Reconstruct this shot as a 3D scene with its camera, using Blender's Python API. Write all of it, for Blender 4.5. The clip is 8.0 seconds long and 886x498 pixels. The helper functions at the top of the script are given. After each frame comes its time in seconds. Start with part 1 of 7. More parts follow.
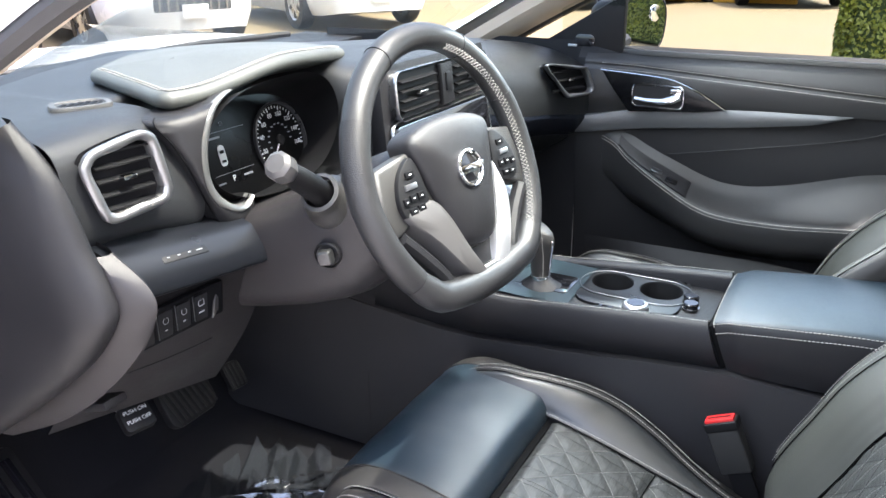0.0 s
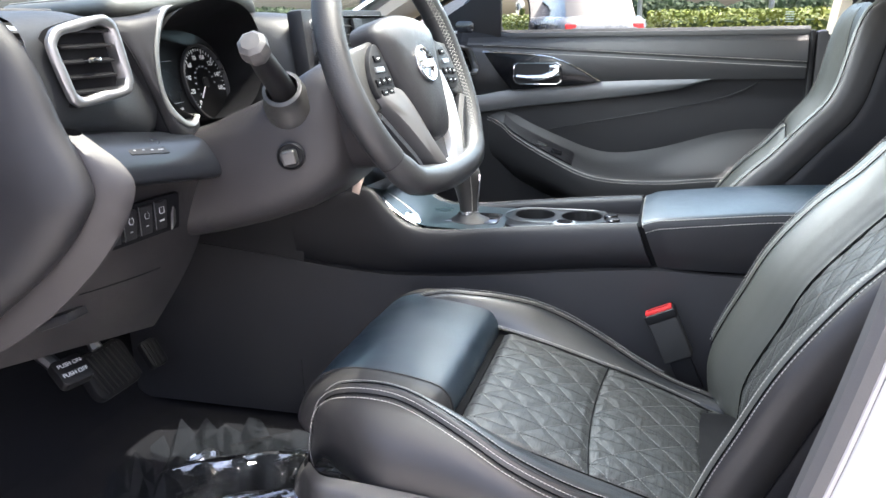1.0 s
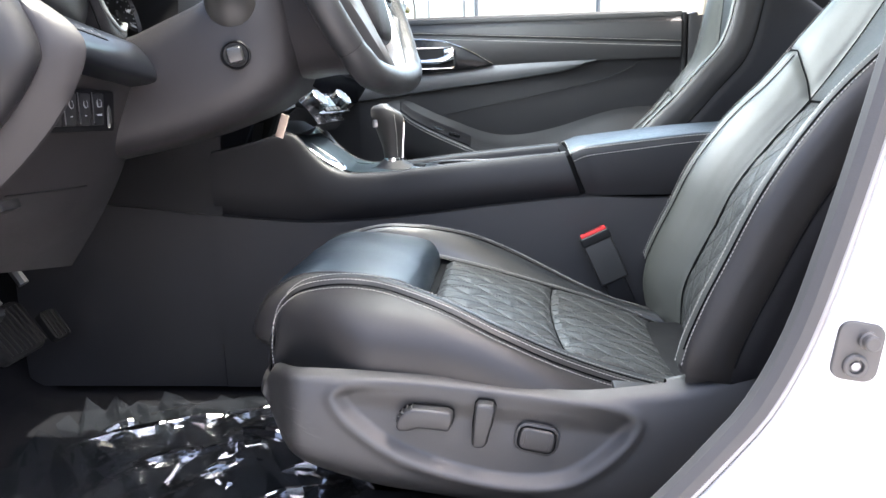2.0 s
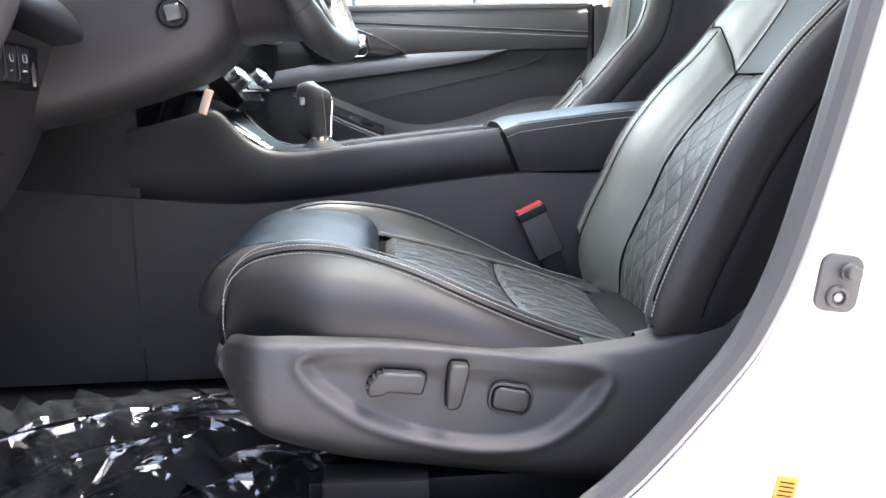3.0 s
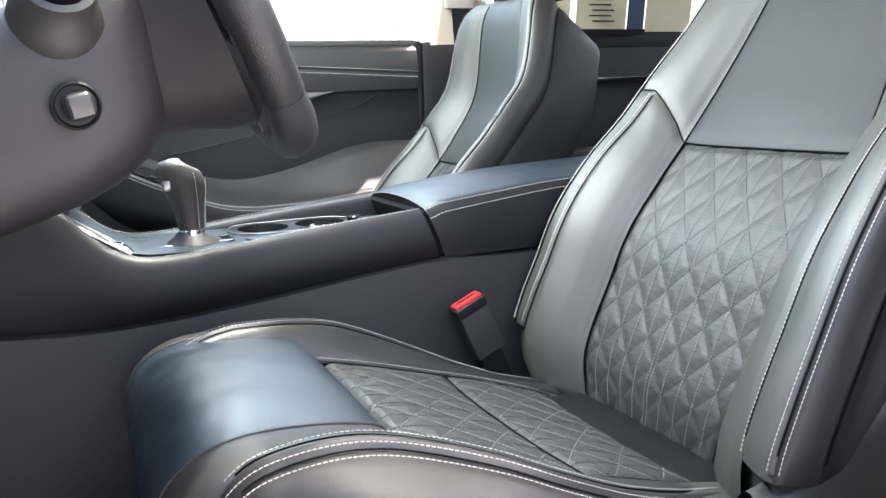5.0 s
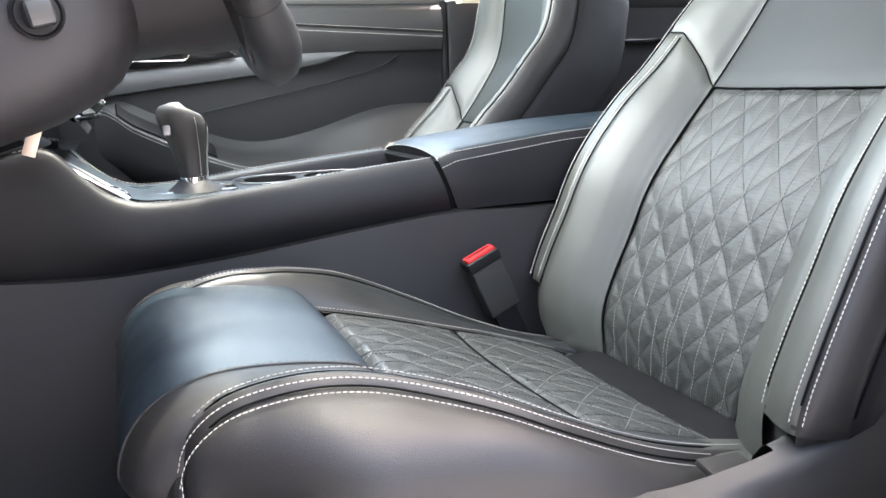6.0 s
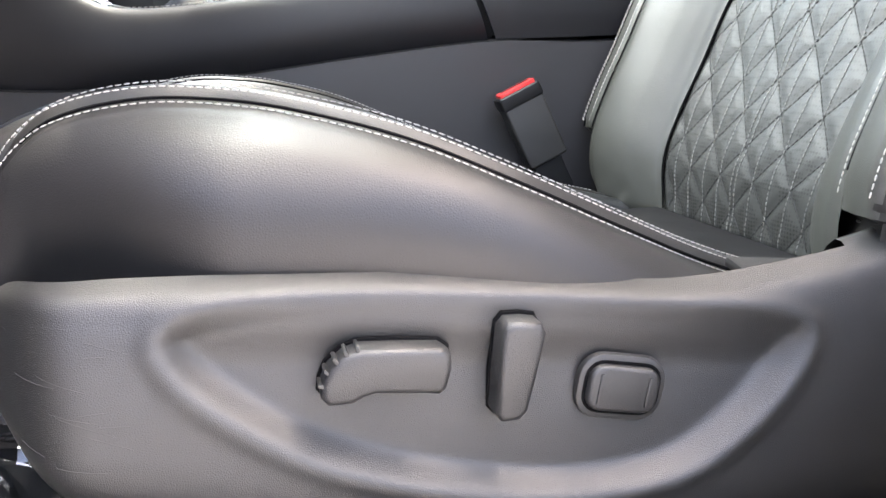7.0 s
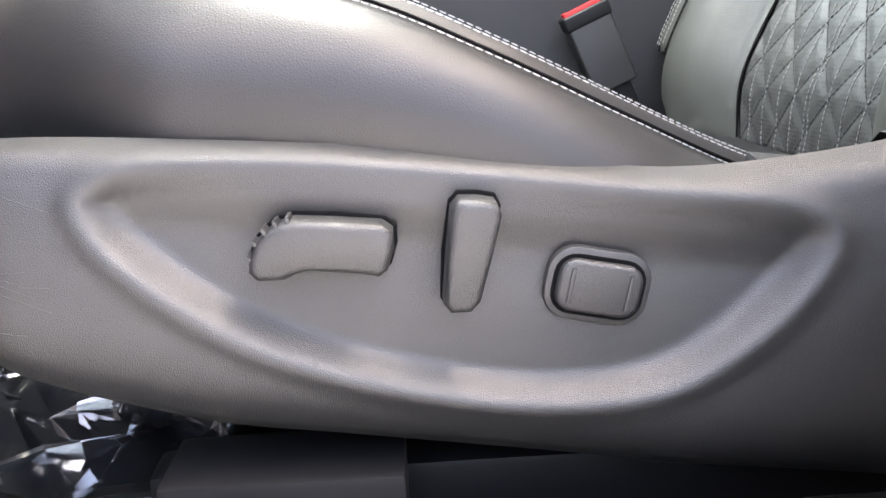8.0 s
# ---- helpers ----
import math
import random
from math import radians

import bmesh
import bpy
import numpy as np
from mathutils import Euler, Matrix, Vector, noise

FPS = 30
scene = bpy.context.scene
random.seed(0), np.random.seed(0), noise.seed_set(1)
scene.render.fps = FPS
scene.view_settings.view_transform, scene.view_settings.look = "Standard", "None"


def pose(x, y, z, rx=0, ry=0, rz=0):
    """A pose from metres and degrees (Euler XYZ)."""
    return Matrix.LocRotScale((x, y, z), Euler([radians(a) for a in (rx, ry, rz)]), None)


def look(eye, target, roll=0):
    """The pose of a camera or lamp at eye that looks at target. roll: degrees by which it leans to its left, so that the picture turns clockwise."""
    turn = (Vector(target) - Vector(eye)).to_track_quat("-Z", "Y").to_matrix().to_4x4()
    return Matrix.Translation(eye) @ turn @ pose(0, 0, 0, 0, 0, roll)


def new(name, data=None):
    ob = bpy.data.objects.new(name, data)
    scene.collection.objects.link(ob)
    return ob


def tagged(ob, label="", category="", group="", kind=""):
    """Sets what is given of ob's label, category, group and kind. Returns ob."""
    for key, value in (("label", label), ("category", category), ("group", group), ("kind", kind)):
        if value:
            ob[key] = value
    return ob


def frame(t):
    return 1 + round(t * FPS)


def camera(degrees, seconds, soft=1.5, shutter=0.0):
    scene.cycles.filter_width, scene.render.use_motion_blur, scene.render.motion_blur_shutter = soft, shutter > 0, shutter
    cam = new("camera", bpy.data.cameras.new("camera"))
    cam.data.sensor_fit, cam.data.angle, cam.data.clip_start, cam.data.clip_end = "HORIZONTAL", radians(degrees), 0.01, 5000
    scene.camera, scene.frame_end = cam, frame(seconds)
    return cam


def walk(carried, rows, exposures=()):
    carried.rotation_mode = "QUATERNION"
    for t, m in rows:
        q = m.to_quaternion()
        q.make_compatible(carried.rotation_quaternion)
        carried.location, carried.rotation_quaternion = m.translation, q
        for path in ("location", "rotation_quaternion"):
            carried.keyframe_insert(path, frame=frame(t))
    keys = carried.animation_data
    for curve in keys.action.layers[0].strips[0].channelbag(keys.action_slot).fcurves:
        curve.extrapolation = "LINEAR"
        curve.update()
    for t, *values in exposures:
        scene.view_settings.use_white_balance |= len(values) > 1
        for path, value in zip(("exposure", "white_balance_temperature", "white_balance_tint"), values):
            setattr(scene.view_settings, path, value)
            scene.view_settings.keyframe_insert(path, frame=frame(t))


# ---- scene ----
import functools

cam = camera(57.0, 8.0)
PATH = [
    (0, (-0.92, 0.001, 1.224), (0.73, 0.876, 0.509), -0.2),
    (0.5, (-1.004, 0.05, 1.128), (0.758, 0.754, 0.497), -0.6),
    (1, (-1.077, 0.125, 1.004), (0.777, 0.645, 0.463), -1.1),
    (1.5, (-1.121, 0.203, 0.885), (0.8, 0.528, 0.433), -1.5),
    (1.7, (-1.134, 0.227, 0.841), (0.805, 0.485, 0.423), -1.6),
    (2.8, (-1.122, 0.335, 0.727), (0.844, 0.273, 0.365), -1.4),
    (3, (-1.12, 0.351, 0.732), (0.843, 0.228, 0.368), -1.4),
    (3.5, (-1.089, 0.4, 0.786), (0.854, 0.102, 0.415), -1.5),
    (4, (-1.009, 0.501, 0.852), (0.886, -0.018, 0.476), -1.9),
    (5.3, (-0.768, 0.614, 0.829), (1.015, -0.214, 0.46), -2.1),
    (5.5, (-0.764, 0.615, 0.826), (1.022, -0.203, 0.452), -2.1),
    (6, (-0.774, 0.556, 0.779), (1.05, -0.158, 0.376), -2.3),
    (6.5, (-0.707, 0.46, 0.642), (1.167, -0.097, 0.223), -2.3),
    (7, (-0.679, 0.395, 0.586), (1.229, 0.0, 0.135), -2.2),
    (7.5, (-0.667, 0.342, 0.546), (1.259, 0.1, 0.065), -2.4),
    (8, (-0.661, 0.318, 0.535), (1.269, 0.225, 0.018), -2.1),
]
EXPOSURES = [(0, 2.64, 6400, 15), (1.5, 2.78, 6400, 15), (3.5, 2.84, 6500, 15), (5.5, 3.02, 6600, 15), (6.5, 3.18, 6750, 15), (7.3, 3.36, 6850, 15), (8, 3.42, 6850, 15)]
walk(cam, [(t, look(eye, target, roll)) for t, eye, target, roll in PATH], EXPOSURES)

# ---- light: high sun behind the car, clear hazy sky ----
SUN_EL, SUN_AZ = 66.0, 163.0   # degrees; azimuth clockwise from +y
world = bpy.data.worlds.new("sky")
scene.world = world
world.use_nodes = True
wn = world.node_tree
sky = wn.nodes.new("ShaderNodeTexSky")
sky.sky_type = "NISHITA"
sky.sun_disc = False
sky.sun_elevation = radians(SUN_EL)
sky.sun_rotation = radians(SUN_AZ)
sky.dust_density = 6.0
wn.links.new(sky.outputs[0], wn.nodes["Background"].inputs[0])
wn.nodes["Background"].inputs[1].default_value = 0.15
sun = new("sun", bpy.data.lights.new("sun", "SUN"))
sun.data.energy = 2.0
sun.data.angle = radians(0.6)
sun.data.color = (1.0, 0.95, 0.88)
sa, se = radians(SUN_AZ), radians(SUN_EL)
sun.matrix_world = look((math.sin(sa) * math.cos(se) * 30, math.cos(sa) * math.cos(se) * 30, math.sin(se) * 30), (0, 0, 0))


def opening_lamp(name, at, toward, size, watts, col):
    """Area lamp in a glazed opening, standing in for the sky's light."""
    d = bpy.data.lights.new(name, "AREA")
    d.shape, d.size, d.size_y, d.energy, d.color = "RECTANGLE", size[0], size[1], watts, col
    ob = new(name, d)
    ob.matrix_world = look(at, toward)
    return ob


opening_lamp("windscreen_skylight", (0.33, 0.40, 1.25), (0.28, -0.40, 0.72), (1.0, 0.30), 3.3, (0.93, 1.0, 0.96))
opening_lamp("side_window_skylight", (0.985, 0.2, 1.24), (0.3, 0.2, 0.85), (0.7, 0.16), 0.8, (0.62, 0.86, 1.0))

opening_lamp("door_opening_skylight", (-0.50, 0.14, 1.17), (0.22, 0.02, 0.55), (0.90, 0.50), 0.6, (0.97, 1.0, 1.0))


# ---- materials ----
def mat(name, col, rough=0.5, metal=0.0, grain=0.0, grain_size=900.0, var=0.12, var_size=9.0, spec=0.5, coat=0.0, cells=False, rough_var=0.08):
    """Procedural surface: base colour with broad stains, fine relief and uneven gloss."""
    m = bpy.data.materials.new(name)
    m.use_nodes = True
    nt = m.node_tree
    b = nt.nodes["Principled BSDF"]
    b.inputs["Metallic"].default_value = metal
    b.inputs["Specular IOR Level"].default_value = spec
    b.inputs["Coat Weight"].default_value = coat
    b.inputs["Coat Roughness"].default_value = 0.08
    co = nt.nodes.new("ShaderNodeTexCoord")
    n1 = nt.nodes.new("ShaderNodeTexNoise")
    n1.inputs["Scale"].default_value = var_size
    n1.inputs["Detail"].default_value = 6.0
    nt.links.new(co.outputs["Object"], n1.inputs["Vector"])
    ramp = nt.nodes.new("ShaderNodeMix")
    ramp.data_type = "RGBA"
    ramp.inputs[6].default_value = (*[c * (1 - var) for c in col], 1)
    ramp.inputs[7].default_value = (*[min(1, c * (1 + var)) for c in col], 1)
    nt.links.new(n1.outputs["Fac"], ramp.inputs[0])
    nt.links.new(ramp.outputs[2], b.inputs["Base Color"])
    mr = nt.nodes.new("ShaderNodeMapRange")
    mr.inputs[1].default_value, mr.inputs[2].default_value = 0.3, 0.7
    mr.inputs[3].default_value, mr.inputs[4].default_value = max(0.02, rough - rough_var), min(1, rough + rough_var)
    nt.links.new(n1.outputs["Fac"], mr.inputs[0])
    nt.links.new(mr.outputs[0], b.inputs["Roughness"])
    if grain > 0:
        if cells:
            n2 = nt.nodes.new("ShaderNodeTexVoronoi")
            n2.feature = "DISTANCE_TO_EDGE"
            out = n2.outputs["Distance"]
        else:
            n2 = nt.nodes.new("ShaderNodeTexNoise")
            n2.inputs["Detail"].default_value = 3.0
            out = n2.outputs["Fac"]
        n2.inputs["Scale"].default_value = grain_size
        nt.links.new(co.outputs["Object"], n2.inputs["Vector"])
        bump = nt.nodes.new("ShaderNodeBump")
        bump.inputs["Strength"].default_value = grain
        bump.inputs["Distance"].default_value = 0.0006
        nt.links.new(out, bump.inputs["Height"])
        nt.links.new(bump.outputs[0], b.inputs["Normal"])
    return m


def glass_mat(name, tint=(0.95, 0.97, 0.96)):
    """Thin glazing: clear with a mirror share at grazing angles."""
    m = bpy.data.materials.new(name)
    m.use_nodes = True
    nt = m.node_tree
    nt.nodes.clear()
    out = nt.nodes.new("ShaderNodeOutputMaterial")
    mix = nt.nodes.new("ShaderNodeMixShader")
    tr = nt.nodes.new("ShaderNodeBsdfTransparent")
    gl = nt.nodes.new("ShaderNodeBsdfGlossy")
    fr = nt.nodes.new("ShaderNodeFresnel")
    tr.inputs[0].default_value = (*tint, 1)
    gl.inputs["Roughness"].default_value = 0.02
    fr.inputs[0].default_value = 1.3
    nt.links.new(fr.outputs[0], mix.inputs[0])
    nt.links.new(tr.outputs[0], mix.inputs[1])
    nt.links.new(gl.outputs[0], mix.inputs[2])
    nt.links.new(mix.outputs[0], out.inputs[0])
    return m


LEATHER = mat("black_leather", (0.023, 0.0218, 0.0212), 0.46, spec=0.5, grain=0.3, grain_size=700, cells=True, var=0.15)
# the same black leather, paled in colour for the windscreen light it catches
BOLSTER = mat("bolster_leather_lit", (0.056, 0.058, 0.051), 0.43, spec=0.7, grain=0.45, grain_size=700, cells=True, var=0.08, rough_var=0.04)
PERF = mat("perforated_leather", (0.040, 0.042, 0.040), 0.52, spec=0.55, grain=0.4, grain_size=900, cells=True, var=0.06, rough_var=0.04)


def perforate(m, scale, size):
    """Rows of punched holes: dark dots over the leather."""
    nt = m.node_tree
    b = nt.nodes["Principled BSDF"]
    co = nt.nodes.new("ShaderNodeTexCoord")
    vo = nt.nodes.new("ShaderNodeTexVoronoi")
    vo.inputs["Scale"].default_value = scale
    vo.inputs["Randomness"].default_value = 0.15
    mr = nt.nodes.new("ShaderNodeMapRange")
    mr.inputs[1].default_value, mr.inputs[2].default_value = size * 0.8, size * 1.2
    mix = nt.nodes.new("ShaderNodeMix")
    mix.data_type = "RGBA"
    mix.inputs[6].default_value = (0.006, 0.006, 0.006, 1)
    src = b.inputs["Base Color"].links[0].from_socket
    nt.links.new(co.outputs["Object"], vo.inputs["Vector"])
    nt.links.new(vo.outputs["Distance"], mr.inputs[0])
    nt.links.new(mr.outputs[0], mix.inputs[0])
    nt.links.new(src, mix.inputs[7])
    nt.links.new(mix.outputs[2], b.inputs["Base Color"])


perforate(PERF, 300.0, 0.33)
PANEL = mat("smooth_leather", (0.018, 0.020, 0.021), 0.36, spec=1.0, grain=0.35, grain_size=900, cells=True)
SOFT = mat("soft_touch_plastic", (0.014, 0.0138, 0.0155), 0.45, spec=0.35, grain=0.4, grain_size=1100, cells=True)
HARD = mat("grained_plastic", (0.021, 0.0203, 0.0196), 0.46, spec=0.85, grain=0.5, grain_size=1000, cells=True, rough_var=0.025)
DARK = mat("dark_plastic", (0.008, 0.008, 0.009), 0.5, spec=0.3, grain=0.3, grain_size=800)
COLUMN = mat("warm_grey_plastic", (0.022, 0.0202, 0.0215), 0.45, spec=0.42, grain=0.4, grain_size=1000, cells=True)
GLOSS = mat("gloss_black", (0.008, 0.008, 0.01), 0.08, coat=1.0, rough_var=0.03)
SILVER = mat("satin_silver", (0.62, 0.62, 0.63), 0.3, metal=1.0, grain=0.05, grain_size=400)
CHROME = mat("chrome", (0.85, 0.85, 0.86), 0.06, metal=1.0, rough_var=0.03)
THREAD = mat("pale_thread", (0.42, 0.405, 0.375), 0.8)
GREYTHREAD = mat("grey_thread", (0.20, 0.20, 0.19), 0.8)
DARKTHREAD = mat("dark_thread", (0.035, 0.035, 0.035), 0.8)
RED = mat("red_plastic", (0.65, 0.03, 0.03), 0.35)
PAINT = mat("white_paint", (0.74, 0.74, 0.725), 0.25, coat=0.6, var=0.02)
RUBBER = mat("grey_rubber_seal", (0.06, 0.059, 0.058), 0.6, grain=0.3, grain_size=600)
BEIGE = mat("beige_trim", (0.55, 0.47, 0.37), 0.8, grain=0.4, grain_size=900, var=0.05)
SIDE = mat("console_side_plastic", (0.021, 0.0203, 0.0225), 0.5, spec=0.5, grain=0.4, grain_size=1100, cells=True)
# dark felt, deepened and blued in colour for the shadow under the dashboard
FOOT = mat("shaded_footwell_felt", (0.0065, 0.0066, 0.009), 0.85, spec=0.2, grain=0.6, grain_size=500)
CARPET = mat("black_carpet", (0.008, 0.008, 0.010), 0.95, spec=0.2, grain=1.0, grain_size=500)
GLASS = glass_mat("window_glass", (0.70, 0.75, 0.74))
WHITEINK = mat("white_ink", (0.75, 0.76, 0.76), 0.6)
SEAM = mat("seam_black", (0.003, 0.003, 0.0035), 0.8, spec=0.1)
METAL = mat("grey_metal", (0.3, 0.3, 0.31), 0.35, metal=1.0)
MIRROR = mat("mirror_glass", (0.9, 0.92, 0.92), 0.01, metal=1.0, rough_var=0.0, var=0.0)


# ---- building helpers ----
def part(name, data, material, parent=None, label="", sharp=35.0):
    """One mesh object from a bmesh or (verts, faces), under a thing or part."""
    me = bpy.data.meshes.new(name)
    if isinstance(data, tuple):
        me.from_pydata([tuple(v) for v in data[0]], [], data[1])
    else:
        data.to_mesh(me)
        data.free()
    me.materials.append(material)
    for p in me.polygons:
        p.use_smooth = True
    me.set_sharp_from_angle(angle=radians(sharp))
    ob = new(name, me)
    if parent is not None:
        ob.parent = parent
    if label:
        ob["label"] = label
    return ob


def thing(name, label, category, group="", kind=""):
    return tagged(new(name), label, category, group, kind)


def grid(fn, us, vs, flip=False):
    """Surface fn(u, v) sampled on us x vs."""
    verts = [fn(u, v) for u in us for v in vs]
    n = len(vs)
    faces = []
    for i in range(len(us) - 1):
        for j in range(n - 1):
            f = (i * n + j, (i + 1) * n + j, (i + 1) * n + j + 1, i * n + j + 1)
            faces.append(f[::-1] if flip else f)
    return verts, faces


def rows_mesh(rows, closed=False, caps=False):
    """Skin through rows of equal length; closed joins the ends of each row; caps fill first and last."""
    n = len(rows[0])
    verts = [p for r in rows for p in r]
    faces = []
    for i in range(len(rows) - 1):
        for j in range(n if closed else n - 1):
            k = (j + 1) % n
            faces.append((i * n + j, (i + 1) * n + j, (i + 1) * n + k, i * n + k))
    if caps:
        faces.append(tuple(range(n)))
        faces.append(tuple((len(rows) - 1) * n + j for j in reversed(range(n))))
    return verts, faces


def spline(pts, n, closed=False):
    """Catmull-Rom through pts, n samples a span."""
    pts = [Vector(p) for p in pts]
    out = []
    m = len(pts)
    for i in range(m if closed else m - 1):
        if closed:
            p0, p1, p2, p3 = pts[i - 1], pts[i], pts[(i + 1) % m], pts[(i + 2) % m]
        else:
            p1, p2 = pts[i], pts[i + 1]
            p0 = pts[i - 1] if i else p1 * 2 - p2
            p3 = pts[i + 2] if i + 2 < m else p2 * 2 - p1
        for k in range(n):
            t = k / n
            out.append(0.5 * ((2 * p1) + (p2 - p0) * t + (2 * p0 - 5 * p1 + 4 * p2 - p3) * t * t + (3 * p1 - p0 - 3 * p2 + p3) * t ** 3))
    if not closed:
        out.append(pts[-1].copy())
    return out


def tube(pts, r, seg=10, closed=False, squash=1.0, caps=True):
    """Round bar along pts; r is a number or one for each point."""
    pts = [Vector(p) for p in pts]
    n = len(pts)
    rows = []
    up = None
    for i, p in enumerate(pts):
        a = pts[i - 1] if (i or closed) else p
        b = pts[(i + 1) % n] if (i + 1 < n or closed) else p
        t = (b - a).normalized()
        if up is None:
            up = t.orthogonal().normalized()
        up = (up - t * up.dot(t)).normalized()
        side = t.cross(up)
        rr = r[i] if isinstance(r, (list, tuple)) else r
        rows.append([p + up * math.cos(2 * math.pi * k / seg) * rr + side * math.sin(2 * math.pi * k / seg) * rr * squash for k in range(seg)])
    if closed:
        rows.append(rows[0])
    v, f = rows_mesh(rows, True, caps and not closed)
    return v, f


def rbox(size, at=(0, 0, 0), bevel=0.003, seg=2, m=None):
    """Block with rounded edges, centred at a place or posed by m."""
    bm = bmesh.new()
    bmesh.ops.create_cube(bm, size=1.0)
    bmesh.ops.scale(bm, vec=size, verts=bm.verts)
    if bevel > 0:
        bmesh.ops.bevel(bm, geom=bm.edges[:], offset=bevel, segments=seg, affect="EDGES", profile=0.6)
    bmesh.ops.transform(bm, matrix=m if m is not None else Matrix.Translation(at), verts=bm.verts)
    return bm


def prism(outline, depth, m, bevel=0.0, seg=2):
    """Outline in local x, y raised along local z by depth, posed by m, with rounded front edges."""
    bm = bmesh.new()
    f = bm.faces.new([bm.verts.new((p[0], p[1], 0)) for p in outline])
    r = bmesh.ops.extrude_face_region(bm, geom=[f])
    top = [g for g in r["geom"] if isinstance(g, bmesh.types.BMVert)]
    bmesh.ops.translate(bm, vec=(0, 0, depth), verts=top)
    bmesh.ops.recalc_face_normals(bm, faces=bm.faces[:])
    if bevel > 0:
        tv = set(top)
        es = [e for e in bm.edges if e.verts[0] in tv and e.verts[1] in tv]
        bmesh.ops.bevel(bm, geom=es, offset=bevel, segments=seg, affect="EDGES", profile=0.5)
    bmesh.ops.transform(bm, matrix=m, verts=bm.verts)
    return bm


def lathe(profile, m, seg=32):
    """Profile of (radius, height) turned about local z, posed by m."""
    rows = [[m @ Vector((r * math.cos(2 * math.pi * k / seg), r * math.sin(2 * math.pi * k / seg), z)) for k in range(seg)] for r, z in profile]
    return rows_mesh(rows, True, False)


def rounded(w, h, r, n=5):
    """Outline of a rounded rectangle about the origin."""
    out = []
    for cx, cy, a in ((w / 2 - r, h / 2 - r, 0), (-w / 2 + r, h / 2 - r, 90), (-w / 2 + r, -h / 2 + r, 180), (w / 2 - r, -h / 2 + r, 270)):
        for k in range(n + 1):
            t = radians(a + 90 * k / n)
            out.append((cx + r * math.cos(t), cy + r * math.sin(t)))
    return out


def resample(pts, step):
    pts = [Vector(p) for p in pts]
    out, left = [], 0.0
    for a, b in zip(pts, pts[1:]):
        d = (b - a).length
        if d < 1e-9:
            continue
        s = left
        while s < d:
            out.append((a + (b - a) * (s / d), (b - a).normalized()))
            s += step
        left = s - d
    return out


def stitch(pts, step=0.0056, length=0.0040, r=0.00056):
    """Row of short thread lengths along a line."""
    verts, faces = [], []
    for p, t in resample(pts, step):
        s = t.orthogonal().normalized()
        q = t.cross(s)
        i = len(verts)
        for e, k in ((-0.5, 0.55), (-0.25, 1.0), (0.25, 1.0), (0.5, 0.55)):
            for a in range(4):
                verts.append(p + t * e * length + (s * math.cos(a * 1.5708) + q * math.sin(a * 1.5708)) * r * k)
        for j in range(3):
            for a in range(4):
                b = (a + 1) % 4
                faces.append((i + j * 4 + a, i + j * 4 + b, i + j * 4 + 4 + b, i + j * 4 + 4 + a))
        faces.append((i, i + 1, i + 2, i + 3))
        faces.append((i + 15, i + 14, i + 13, i + 12))
    return verts, faces


def lerp_keys(keys, z):
    """Smooth interpolation of rows of numbers keyed by their first entry."""
    if z <= keys[0][0]:
        return keys[0][1:]
    for a, b in zip(keys, keys[1:]):
        if z <= b[0]:
            t = (z - a[0]) / (b[0] - a[0])
            i = keys.index(a)
            p = keys[i - 1] if i else a
            q = keys[i + 2] if i + 2 < len(keys) else b
            out = []
            for k in range(1, len(a)):
                h = b[0] - a[0]
                m0 = (b[k] - p[k]) / (b[0] - p[0]) * h
                m1 = (q[k] - a[k]) / (q[0] - a[0]) * h
                t2, t3 = t * t, t ** 3
                out.append((2 * t3 - 3 * t2 + 1) * a[k] + (t3 - 2 * t2 + t) * m0 + (-2 * t3 + 3 * t2) * b[k] + (t3 - t2) * m1)
            return tuple(out)
    return keys[-1][1:]


def smooth01(a, b, x):
    t = min(1.0, max(0.0, (x - a) / (b - a)))
    return t * t * (3 - 2 * t)


def span(a, b, n):
    return [a + (b - a) * i / n for i in range(n + 1)]


def surf_normal(fn, u, v, eps=1e-3):
    a = Vector(fn(u + eps, v)) - Vector(fn(u - eps, v))
    b = Vector(fn(u, v + eps)) - Vector(fn(u, v - eps))
    return a.cross(b).normalized()


def text(name, body, size, m, material, parent, extrude=0.0002):
    cu = bpy.data.curves.new(name, "FONT")
    cu.body, cu.size, cu.extrude = body, size, extrude
    cu.align_x, cu.align_y = "CENTER", "CENTER"
    tmp = bpy.data.objects.new(name, cu)
    scene.collection.objects.link(tmp)
    me = bpy.data.meshes.new_from_object(tmp.evaluated_get(bpy.context.evaluated_depsgraph_get()))
    bpy.data.objects.remove(tmp)
    me.materials.clear()
    me.materials.append(material)
    me.transform(m)
    ob = new(name, me)
    ob.parent = parent
    return ob


def facing(at, normal, up=(0, 0, 1)):
    """Pose whose local z is normal and local y is near up."""
    z = Vector(normal).normalized()
    x = Vector(up).cross(z).normalized()
    y = z.cross(x)
    m = Matrix((x, y, z)).transposed().to_4x4()
    m.translation = at
    return m


